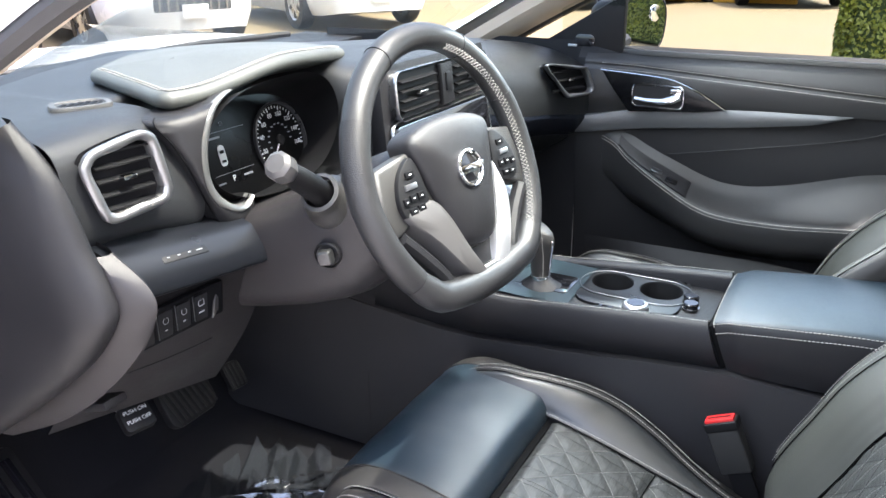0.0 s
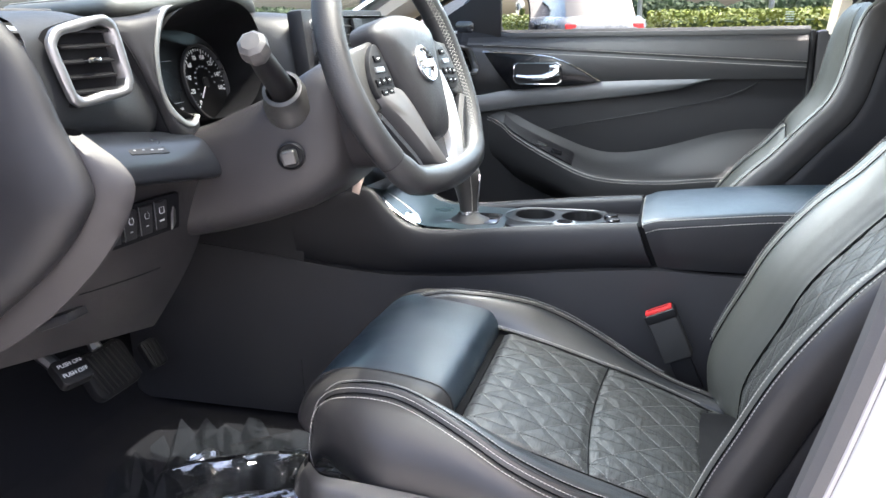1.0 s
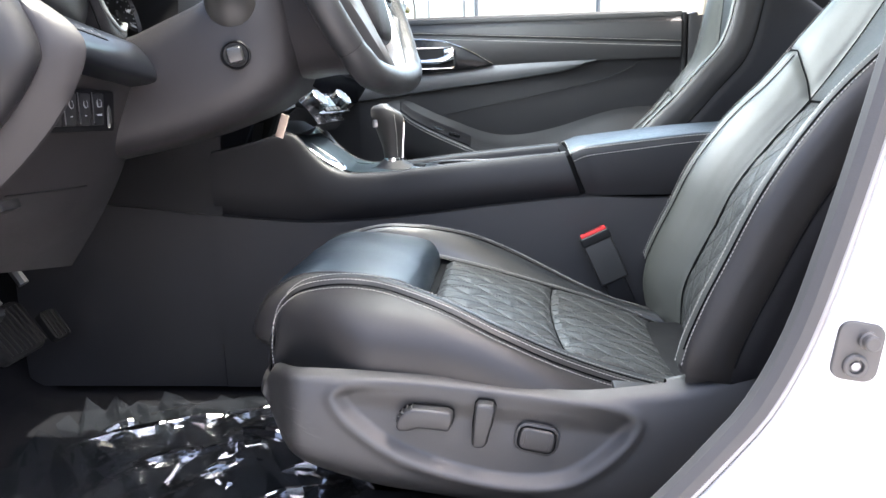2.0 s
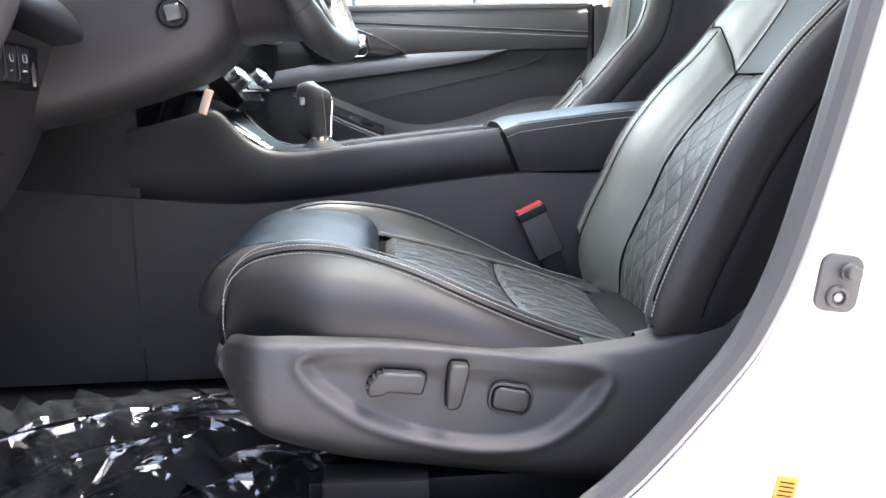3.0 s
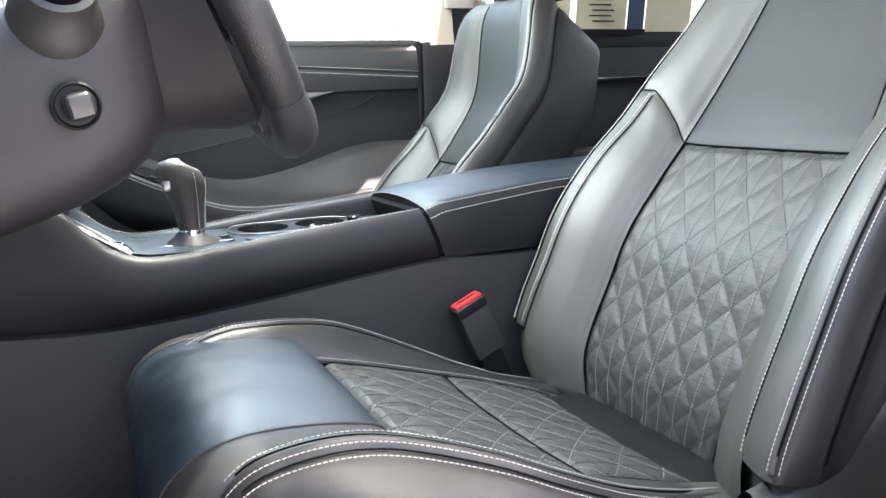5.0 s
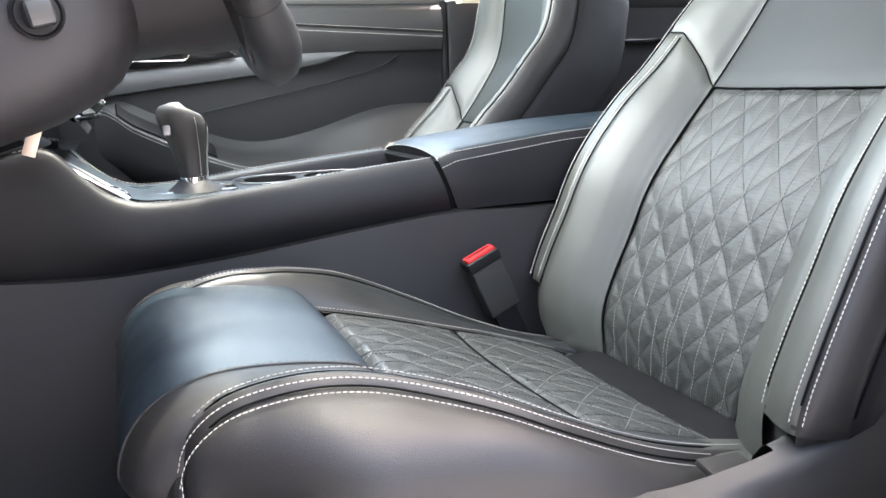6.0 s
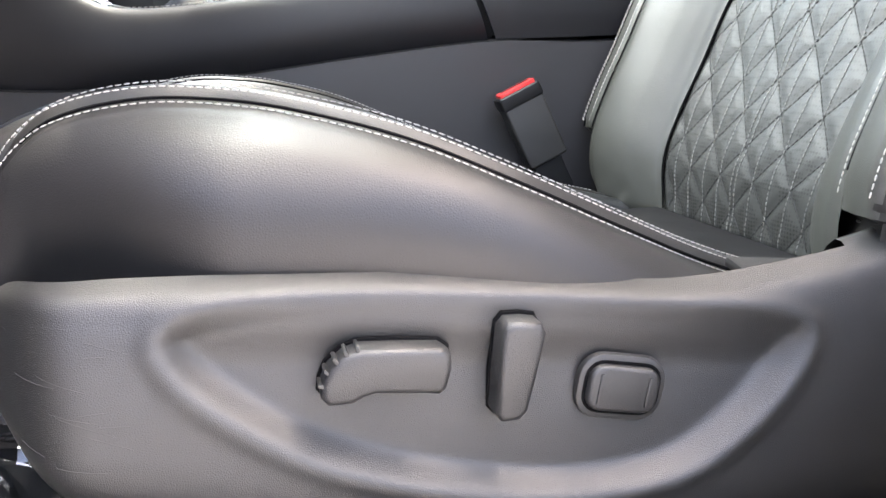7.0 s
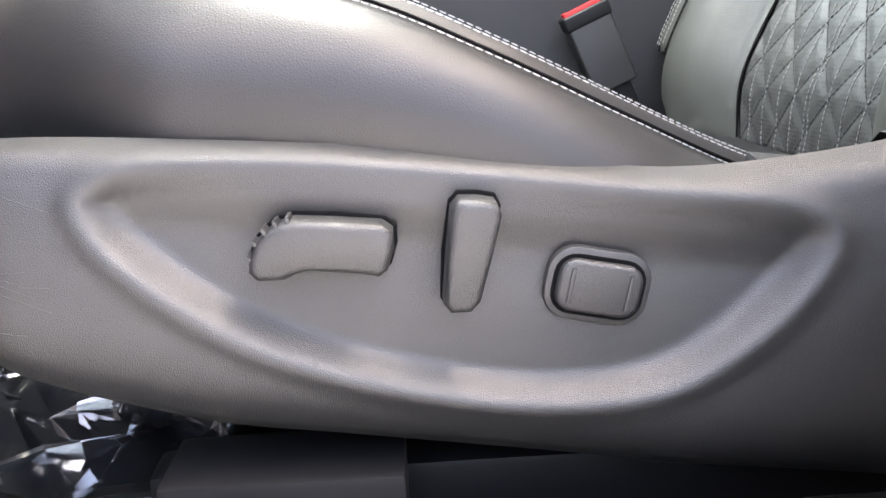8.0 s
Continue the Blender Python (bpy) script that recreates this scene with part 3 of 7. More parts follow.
passenger_seat = seat("passenger_seat", 0.70, 0.05, -0.062, "black leather passenger seat with white stitching beside the console", False)


# ---- driver seat side shield and its switches ----
def shield_point(y, t):
    """Outer trim of the seat base: y along the car, t 0 foot to 1 top edge."""
    keys = [(-0.16, 0.29, 0.60), (-0.08, 0.30, 0.562), (-0.03, 0.308, 0.536), (0.03, 0.316, 0.506), (0.06, 0.321, 0.4925), (0.09, 0.326, 0.4835), (0.15, 0.334, 0.4755), (0.20, 0.340, 0.4735), (0.25, 0.349, 0.479),
            (0.30, 0.357, 0.485), (0.35, 0.365, 0.4905), (0.40, 0.373, 0.494), (0.44, 0.384, 0.4965), (0.48, 0.398, 0.498), (0.51, 0.415, 0.496), (0.527, 0.44, 0.488), (0.537, 0.462, 0.475)]
    zb, zt = lerp_keys(keys, y)
    zb -= 0.007
    z = zb + (zt - zb) * t
    x = lerp_keys([(0.0, -0.318), (0.08, -0.331), (0.22, -0.339), (0.45, -0.338), (0.70, -0.333), (0.86, -0.328), (0.95, -0.322), (1.0, -0.309)], t)[0]
    x += 0.05 * smooth01(0.47, 0.54, y) ** 2
    return Vector((x, y, z))


RECESS = spline([(0.446, 0.473, 0), (0.436, 0.481, 0), (0.41, 0.4845, 0), (0.37, 0.484, 0), (0.32, 0.4795, 0), (0.266, 0.472, 0), (0.209, 0.4635, 0), (0.155, 0.4545, 0), (0.136, 0.445, 0), (0.147, 0.424, 0),
                 (0.175, 0.399, 0), (0.212, 0.381, 0), (0.265, 0.379, 0), (0.324, 0.391, 0), (0.374, 0.409, 0), (0.405, 0.427, 0), (0.43, 0.447, 0), (0.442, 0.461, 0)], 6, True)


def recess_depth(y, z):
    """Signed distance to the border of the switch recess, positive inside."""
    p = Vector((y, z, 0))
    best, inside = 9.0, False
    n = len(RECESS)
    for i in range(n):
        a, b = RECESS[i], RECESS[(i + 1) % n]
        d = b - a
        t = max(0, min(1, (p - a).dot(d) / d.dot(d)))
        best = min(best, (p - a - d * t).length)
        if (a.y > z) != (b.y > z) and y < (b.x - a.x) * (z - a.y) / (b.y - a.y) + a.x:
            inside = not inside
    return best if inside else -best


def shield_surface(y, t):
    p = shield_point(y, t)
    d = recess_depth(p.y, p.z)
    k = smooth01(-0.003, 0.010, d)
    p.x = p.x + (0.0115 - 0.0088 * smooth01(-0.030, 0.0, p.z - 0.4545 - (p.y - 0.155) * 0.1157)) * k - 0.0022 * math.exp(-((d + 0.005) / 0.0055) ** 2)
    return p


shield = part("side_shield", grid(shield_surface, span(-0.16, 0.537, 200), span(0, 1, 80)), HARD, driver_seat, "scuffed grained plastic trim with a switch recess")
edge_front = [shield_surface(0.537, t) for t in span(0, 1, 12)]
part("shield_nose", rows_mesh([[p + Vector((dx, dyy, 0)) for p in edge_front] for dx, dyy in ((-0.0005, 0.0), (0.012, 0.006), (0.035, 0.009), (0.09, 0.006))]), HARD, driver_seat, "", 80)
part("shield_rear", rows_mesh([[shield_surface(y, 1.0) + Vector((dx, 0, dz)) for dx, dz in ((0.0, 0.0), (0.003, 0.002), (0.008, 0.002), (0.014, -0.003), (0.022, -0.014), (0.030, -0.040))] for y in span(-0.16, 0.10, 30)]), HARD, driver_seat, "rolled top of the side trim", 80)
SX = -0.3255
SCUFF = mat("scuffed_plastic", (0.045, 0.044, 0.043), 0.6)
rs = random.Random(12)
for k in range(12):
    y0, t0, ln, sl = rs.uniform(0.475, 0.525), rs.uniform(0.25, 0.85), rs.uniform(0.008, 0.026), rs.uniform(-0.05, 0.03)
    part("scratch", tube([shield_surface(y0 - ln * q, t0 + sl * q) + Vector((-0.00005, 0, 0)) for q in span(0, 1, 8)], 0.00022, 4), SCUFF, shield)
SLIDE_OUT = [(0.0, 0.005), (0.003, 0.0012), (0.014, 0.001), (0.019, 0.0035), (0.024, 0.0045), (0.046, 0.002), (0.053, 0.0005), (0.0565, 0.003), (0.0595, 0.012), (0.0595, 0.019), (0.055, 0.0225), (0.036, 0.0245), (0.019, 0.0258), (0.011, 0.0235), (0.004, 0.0175), (0.001, 0.0115)]
TILT_OUT = [(0.0, 0.004), (0.003, 0.0), (0.0115, 0.0), (0.0155, 0.004), (0.0205, 0.022), (0.0252, 0.041), (0.023, 0.046), (0.016, 0.0475), (0.008, 0.0478), (0.0045, 0.044), (0.002, 0.024)]
SLIDE_M = Matrix(((0, 0, -1, SX + 0.001), (-1, 0, 0, 0.382), (0, 1, 0, 0.4375), (0, 0, 0, 1)))
TILT_M = Matrix(((0, 0, -1, SX + 0.001), (-1, 0, 0, 0.303), (0, 1, 0, 0.421), (0, 0, 0, 1)))


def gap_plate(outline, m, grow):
    """Thin black plate whose colour stands for the shadow where a switch enters the trim."""
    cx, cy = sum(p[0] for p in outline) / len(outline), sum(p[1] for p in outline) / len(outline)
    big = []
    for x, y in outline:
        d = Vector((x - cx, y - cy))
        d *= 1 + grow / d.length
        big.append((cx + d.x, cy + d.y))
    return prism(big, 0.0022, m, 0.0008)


part("switch_gap_shade", gap_plate(SLIDE_OUT, SLIDE_M, 0.0016), SEAM, driver_seat)
part("switch_gap_shade", gap_plate(TILT_OUT, TILT_M, 0.0016), SEAM, driver_seat)
slide = part("seat_switch", prism(SLIDE_OUT, 0.0165, SLIDE_M, 0.0034, 3), HARD, driver_seat, "oblong ribbed seat switch", 50)
for a_, b_, na_, nb_ in ((0.0012, 0.0105, -0.95, 0.3), (0.0038, 0.0165, -0.8, 0.6), (0.0078, 0.0212, -0.6, 0.8), (0.0125, 0.0243, -0.4, 0.9), (0.0175, 0.0256, -0.12, 1.0)):
    part("rib", rbox((0.011, 0.0017, 0.0042), m=Matrix.Translation((SX - 0.0085, 0.382 - a_, 0.4375 + b_)) @ pose(0, 0, 0, math.degrees(math.atan2(na_, nb_))), bevel=0.0006), HARD, slide)
part("seat_switch", prism(TILT_OUT, 0.0175, TILT_M, 0.0034, 3), HARD, driver_seat, "upright wedge-shaped recliner switch", 50)
lm = Matrix(((0, 0, -1, SX + 0.001), (-0.98, -0.2, 0, 0.2355), (-0.2, 0.98, 0, 0.4255), (0, 0, 0, 1)))
frame_ring = part("lumbar_frame", prism(rounded(0.0465, 0.0335, 0.0125), 0.0042, lm, 0.0016, 2), HARD, driver_seat)
# black plate for the shadow between frame and rocker
part("switch_gap_shade", prism(rounded(0.0408, 0.0272, 0.0095), 0.0045, lm, 0), SEAM, frame_ring)
rocker = part("seat_switch", prism(rounded(0.0372, 0.0236, 0.0075), 0.0082, lm, 0.0024, 3), HARD, driver_seat, "rounded rectangular lumbar rocker switch", 50)
for s in (-1, 1):
    part("rib", rbox((0.0020, 0.0155, 0.0016), m=lm @ Matrix.Translation((s * 0.0128, 0, 0.0083)), bevel=0.0006), HARD, rocker)
part("cushion_tab", rbox((0.026, 0.050, 0.006), m=Matrix.Translation((-0.290, 0.128, 0.4655)) @ pose(0, 0, 0, 8, -14, 6), bevel=0.0025), LEATHER, driver_seat, "tucked leather tab")
part("cushion_corner", rbox((0.090, 0.115, 0.05), m=Matrix.Translation((-0.243, 0.062, 0.417)) @ pose(0, 0, 0, 12, 0, 0), bevel=0.016, seg=4), BOLSTER, driver_seat)
part("seat_rail", rbox((0.03, 0.62, 0.035), (-0.28, 0.14, 0.31), 0.004), DARK, driver_seat)
part("seat_rail", rbox((0.03, 0.62, 0.035), (0.12, 0.14, 0.31), 0.004), DARK, driver_seat)
part("rail_cover", rbox((0.05, 0.11, 0.05), (-0.315, 0.377, 0.322), 0.004), mat("rail_black", (0.006, 0.006, 0.007), 0.6, spec=0.3), driver_seat)
part("seat_rail", rbox((0.03, 0.62, 0.035), (0.86, 0.19, 0.29), 0.004), DARK, passenger_seat)
part("seat_rail", rbox((0.03, 0.62, 0.035), (0.54, 0.19, 0.29), 0.004), DARK, passenger_seat)
part("seat_base", rbox((0.36, 0.46, 0.08), (-0.07, 0.22, 0.39), 0.02), DARK, driver_seat)
part("seat_base", rbox((0.36, 0.46, 0.08), (0.70, 0.27, 0.33), 0.02), DARK, passenger_seat)

# ---- seat belt buckle between seat and console ----
buckle = thing("seat_belt_buckle", "black seat belt buckle with red release button beside the driver seat", "buckle")
bm_ = Matrix.Translation((0.197, 0.108, 0.511)) @ pose(0, 0, 0, -24, 0, 0)
part("housing", rbox((0.026, 0.047, 0.085), m=bm_, bevel=0.004, seg=3), HARD, buckle)
part("head", rbox((0.029, 0.05, 0.016), m=bm_ @ Matrix.Translation((0, 0, 0.036)), bevel=0.004, seg=3), DARK, buckle)
part("release_button", rbox((0.019, 0.043, 0.008), m=bm_ @ Matrix.Translation((-0.002, 0, 0.044)), bevel=0.002), RED, buckle, "red push button")
part("button_slot", rbox((0.003, 0.034, 0.001), m=bm_ @ Matrix.Translation((-0.002, 0, 0.0482)), bevel=0), DARK, buckle)
part("stalk", rbox((0.012, 0.035, 0.09), m=bm_ @ Matrix.Translation((0.002, 0, -0.075)), bevel=0.003), DARK, buckle)


# ---- centre console ----
console = thing("centre_console", "black leather-trimmed centre console with gear lever and white stitching", "console")
PADK = [(0.165, 0.603, 0.679), (0.27, 0.593, 0.671), (0.36, 0.583, 0.663), (0.458, 0.574, 0.653), (0.51, 0.571, 0.650), (0.545, 0.570, 0.653), (0.575, 0.569, 0.667),
        (0.60, 0.568, 0.690), (0.623, 0.568, 0.716), (0.645, 0.569, 0.722), (0.70, 0.573, 0.708), (0.78, 0.583, 0.692), (0.90, 0.59, 0.675)]
CXL, CXR = 0.245, 0.475


def pad_row(y, s):
    zl, zt = lerp_keys(PADK, y)
    x0 = CXL if s < 0 else CXR
    h = zt - zl
    sec = [(0.012, zl - 0.004), (0.004, zl + 0.002), (-0.006, zl + h * 0.25), (-0.009, zl + h * 0.5), (-0.006, zl + h * 0.78), (-0.001, zt - 0.005), (0.006, zt), (0.015, zt - 0.001), (0.022, zt - 0.008), (0.024, zt - 0.05)]
    rake = 0.028 * smooth01(0.32, 0.168, y)
    return [Vector((p.x, p.y - rake * max(0.0, (zt - p.z) / h), p.z)) for p in spline([(x0 - s * a if s > 0 else x0 + a, y, z) for a, z in sec], 3)]


PADSKIN = mat("dark_pad_leather", (0.011, 0.0108, 0.013), 0.5, spec=0.36, grain=0.35, grain_size=800, cells=True, var=0.08, rough_var=0.04)
for s in (-1, 1):
    rows = [pad_row(y, s) for y in span(0.1685, 0.775, 84)]
    pad = part("side_pad", rows_mesh(rows, False, True), PADSKIN, console, "", 60)
    n = len(rows[0])
    line = [r[n * 6 // 9] + Vector((0.001 * s, 0, 0.0012)) for r in rows]
    part("stitching", stitch(line[:70], 0.0056, 0.004, 0.0006), THREAD, pad)
LOWK = [(-0.30, 0.61), (-0.10, 0.603), (0.018, 0.600), (0.14, 0.604), (0.273, 0.593), (0.458, 0.574), (0.61, 0.568), (0.779, 0.584), (0.92, 0.60), (1.15, 0.62)]
for s, x0 in ((-1, 0.236), (1, 0.484)):
    def low(y, t):
        zt = lerp_keys(LOWK, y)[0]
        return Vector((x0 + s * (0.006 * math.sin(t * 3.14) - 0.0), y, 0.27 + (zt - 0.27) * t))
    part("side_panel", grid(low, span(-0.30, 0.774, 50), span(0, 1, 10), s > 0), SIDE, console)
    part("side_panel", grid(lambda y, t: low(y, t) + Vector((-s * 0.0025, 0, 0)), span(0.776, 1.15, 14), span(0, 1, 10), s > 0), SIDE, console, "front kick panel in grained plastic")
    part("ledge", rows_mesh([[Vector((x0, y, lerp_keys(LOWK, y)[0])), Vector((x0 - s * 0.02, y, lerp_keys(LOWK, y)[0] + 0.004))] for y in span(-0.30, 1.15, 60)]), SOFT, console)
part("console_front", grid(lambda y, t: Vector((0.240 + 0.03 * t, y, lerp_keys(LOWK, y)[0] + (0.82 - lerp_keys(LOWK, y)[0]) * t)), span(0.76, 1.15, 12), span(0, 1, 8)), SOFT, console)
# armrest lid
ARM = [(-0.32, 0.715), (-0.05, 0.706), (0.05, 0.697), (0.12, 0.690), (0.158, 0.686)]


def arm_row(y, t):
    zt = lerp_keys(ARM, y)[0]
    zb = 0.607 + 0.0 * y
    hw = 0.119
    e = smooth01(0.13, 0.160, y)
    hw -= 0.006 * e
    zt -= 0.006 * e * e
    cx = 0.36
    sec = [(-hw, zb), (-hw - 0.004, zb + 0.03), (-hw - 0.003, zt - 0.022), (-hw + 0.001, zt - 0.006), (-hw + 0.012, zt), (-hw * 0.5, zt + 0.006), (0, zt + 0.008), (hw * 0.5, zt + 0.006), (hw - 0.012, zt), (hw - 0.001, zt - 0.006), (hw + 0.003, zt - 0.022), (hw + 0.004, zb + 0.03), (hw, zb)]
    rake = 0.028 * smooth01(-0.02, 0.158, y)
    return [Vector((p.x, p.y - rake * max(0.0, (zt - p.z) / (zt - zb)), p.z)) for p in spline([(cx + a, y, z) for a, z in sec], 3)]


arows = [arm_row(y, 0) for y in span(-0.32, 0.160, 50)]
armrest = part("armrest_lid", rows_mesh(arows, False, True), PADSKIN, console, "padded leather armrest lid", 60)
na = len(arows[0])
part("lid_top", rows_mesh([[p + Vector((0, 0, 0.0012 if 0 < i < 16 else -0.001)) for i, p in enumerate(r[10:27])] for r in arows]), SKYTINT, armrest, "black leather top of the lid, tinted for the sky's reflection", 60)
# black filler block standing for the shade in the gap before the lid
part("lid_gap_shade", rbox((0.225, 0.012, 0.07), m=Matrix.Translation((0.36, 0.150, 0.642)) @ pose(0, 0, 0, -21), bevel=0.002), SEAM, console)
for k in (7, 10):
    part("stitching", stitch([r[k] + Vector((-0.0012, 0, 0.0008)) for r in arows], 0.0056, 0.004, 0.0006), THREAD, armrest)
    part("stitching", stitch([r[na - 1 - k] + Vector((0.0012, 0, 0.0008)) for r in arows], 0.0056, 0.004, 0.0006), THREAD, armrest)
part("stitching", stitch([arows[-1][k] + Vector((0, 0.001, 0.0006)) for k in range(9, na - 9)], 0.0056, 0.004, 0.0006), THREAD, armrest)
# top deck
VOIDCUP = mat("cup_rubber", (0.005, 0.005, 0.006), 0.6, spec=0.25)
CUPS = [(0.395, 0.358, 0.66, 0.0365, 0.075), (0.395, 0.272, 0.66, 0.0365, 0.075)]
bored(part("deck", rbox((0.196, 0.62, 0.09), (0.36, 0.33, 0.602), 0.004), SOFT, console), CUPS)
bored(part("cup_holder_plate", prism(rounded(0.165, 0.175, 0.035), 0.006, Matrix.Translation((0.378, 0.315, 0.646)), 0.002), mat("satin_black", (0.008, 0.008, 0.009), 0.3, spec=0.5), console, "satin black cup holder surround"), CUPS)
part("cup_ring", tube([(0.385 + p[0], 0.315 + p[1], 0.6535) for p in rounded(0.108, 0.192, 0.05, 8)], 0.0009, 8, True), mat("dull_chrome", (0.22, 0.22, 0.225), 0.35, metal=1.0), console, "thin chrome rim round the cup holders")
for x, y, *_ in CUPS:
    part("cup_well", lathe([(0.0372, 0.0068), (0.0362, 0.004), (0.0355, -0.06), (0.0, -0.062)], Matrix.Translation((x, y, 0.646)), 40), VOIDCUP, console, "deep black cup well")
dial = part("control_dial", lathe([(0.021, 0), (0.021, 0.012), (0.019, 0.0145), (0.0165, 0.015), (0.0, 0.0145)], Matrix.Translation((0.302, 0.292, 0.648))), SILVER, console, "round control dial with knurled rim")
part("dial_cap", lathe([(0.0145, 0.0148), (0.0135, 0.0165), (0.0, 0.0165)], Matrix.Translation((0.302, 0.292, 0.648))), GLOSS, dial)
for k in range(28):
    a = k * 2 * math.pi / 28
    part("knurl", rbox((0.0016, 0.0022, 0.009), m=Matrix.Translation((0.302 + 0.0212 * math.cos(a), 0.292 + 0.0212 * math.sin(a), 0.654)) @ pose(0, 0, 0, 0, 0, math.degrees(a)), bevel=0), SILVER, dial)
for x, y in ((0.352, 0.213), (0.383, 0.219)):
    plug = part("socket_cap", lathe([(0.0125, 0), (0.0125, 0.010), (0.011, 0.012), (0.0, 0.012)], Matrix.Translation((x, y, 0.648))), GLOSS, console)
    part("cap_ring", lathe([(0.0135, 0.001), (0.0135, 0.003), (0.012, 0.003)], Matrix.Translation((x, y, 0.6485))), CHROME, plug)
for y in (0.335, 0.352):
    part("console_button", rbox((0.018, 0.013, 0.004), (0.293, y, 0.6495), 0.001), GLOSS, console)
SKYGLOSS = mat("sky_tinted_gloss", (0.012, 0.022, 0.028), 0.30, spec=0.6, coat=0.15, var=0.05, rough_var=0.03)
# front tray in black gloss trim, the sky's blue reflection put into its colour
TRAY = [(0.53, 0.652), (0.56, 0.659), (0.60, 0.688), (0.63, 0.716), (0.66, 0.735)]
part("gear_panel", rows_mesh([[Vector((x, y, z + 0.004 * math.sin((x - 0.27) / 0.18 * 3.14))) for x in span(0.268, 0.452, 8)] for y, z in ((0.40, 0.648), *TRAY)]), SKYGLOSS, console, "black gloss gear panel, tinted for the sky it reflects")
part("tray", rows_mesh([[Vector((0.285 + 0.03 * math.cos(a) * k, 0.575 + 0.045 * math.sin(a) * k + 0.005, 0.674 + 0.033 * math.sin(a) * k + h)) for a in [i * 2 * math.pi / 24 for i in range(24)]] for k, h in ((1.0, 0.002), (0.92, 0.004), (0.80, -0.002), (0.70, -0.010), (0.0, -0.012))], True), SILVER, console, "oval tray with metal rim")
part("start_button", lathe([(0.0155, 0), (0.0155, 0.005), (0.012, 0.0055), (0.0118, 0.0042), (0, 0.004)], facing((0.278, 0.562, 0.660), (-0.2, -0.5, 0.85))), CHROME, console, "round chrome-ringed start button")
part("shift_gate", prism(rounded(0.075, 0.11, 0.012), 0.006, Matrix.Translation((0.345, 0.468, 0.648)), 0.002), GLOSS, console)
SHX = 0.325
boot = part("gear_lever_boot", rows_mesh([[Vector((SHX + r * math.cos(a), 0.466 + dy + r * 1.25 * math.sin(a), z)) + Vector((0.0018 * math.sin(5 * a + z * 300), 0, 0)) for a in [i * 2 * math.pi / 20 for i in range(20)]] for r, dy, z in ((0.031, 0, 0.652), (0.026, 0, 0.657), (0.019, 0.002, 0.662), (0.014, 0.003, 0.668))], True), PADSKIN, console)
part("boot_collar", lathe([(0.0165, 0), (0.0165, 0.007), (0.013, 0.008)], Matrix.Translation((SHX, 0.468, 0.664))), CHROME, boot)
lever_keys = [(0.670, 0.468, 0.0125, 0.0165), (0.69, 0.469, 0.0135, 0.0185), (0.71, 0.471, 0.016, 0.0225), (0.73, 0.474, 0.0195, 0.0270), (0.744, 0.476, 0.0215, 0.0295), (0.754, 0.477, 0.0205, 0.0290), (0.762, 0.477, 0.0165, 0.024), (0.766, 0.477, 0.006, 0.010)]
lrows = [[Vector((SHX + rx * math.cos(a) * (1.0), y + ry * math.sin(a), z - 0.012 * max(0, -math.sin(a)) * smooth01(0.70, 0.75, z))) for a in [i * 2 * math.pi / 24 for i in range(24)]] for z, y, rx, ry in [(z, *lerp_keys(lever_keys, z)) for z in span(0.670, 0.766, 24)]]
lever = part("gear_lever", rows_mesh(lrows, True, True), LEATHER, console, "leather-wrapped gear knob with pale stitching", 80)
part("lever_strip", tube([r[17] + Vector((0, -0.001, 0)) for r in lrows[:-4]], 0.0018, 6), CHROME, lever)
part("stitching", stitch([r[14] + Vector((-0.0008, -0.0008, 0)) for r in lrows[:-3]], 0.0045, 0.0033, 0.0006), THREAD, lever)
part("lever_button", rbox((0.012, 0.010, 0.014), (SHX - 0.012, 0.496, 0.732), 0.003), METAL, lever)

# ---- passenger front door ----
door = tagged(new("door_1"), "black padded passenger door with gloss inlay and chrome handle", "car door", kind="structure")
DX = 1.066


def door_shell(y, z):
    x = DX + 0.012 * smooth01(0.86, 0.80, z) + 0.02 * smooth01(0.75, 0.45, z)
    x += 0.03 * smooth01(0.94, 0.975, z) ** 2
    return Vector((x - 0.03 * smooth01(0.5, 0.66, y), y, z))


part("door_card", grid(door_shell, span(-0.185, 0.66, 50), span(0.30, 0.975, 50)), SOFT, door)
DOORSKIN = mat("door_leather", (0.022, 0.022, 0.023), 0.48, spec=0.6, grain=0.4, grain_size=800, cells=True, var=0.06, rough_var=0.04)


def band_top(y):
    return lerp_keys([(-0.18, 0.855), (0.037, 0.853), (0.30, 0.846), (0.53, 0.826), (0.615, 0.812), (0.66, 0.806)], y)[0]


def door_upper(y, t):
    zb = band_top(y) - 0.002
    zt = 0.958
    z = zb + (zt - zb) * t
    p = door_shell(y, z)
    p.x -= 0.010 + 0.010 * math.sin(min(1, t * 1.05) * 3.14) - 0.012 * smooth01(0.85, 1.0, t)
    crease = 0.930 - (0.56 - y) * 0.058
    p.x += 0.005 * math.exp(-((z - crease) / 0.0045) ** 2)
    return p


up_panel = part("upper_panel", grid(door_upper, span(-0.178, 0.64, 60), span(0, 1, 44)), DOORSKIN, door, "stitched leather belt panel", 80)
for dz in (-0.0065, 0.0065):
    pts = []
    for y in span(-0.175, 0.60, 120):
        z = 0.930 - (0.56 - y) * 0.058 + dz
        zb = band_top(y) - 0.002
        p = door_upper(y, (z - zb) / (0.958 - zb))
        pts.append(p + Vector((-0.0012, 0, 0)))
    part("stitching", stitch(pts, 0.0062, 0.0046, 0.0008), THREAD, up_panel)
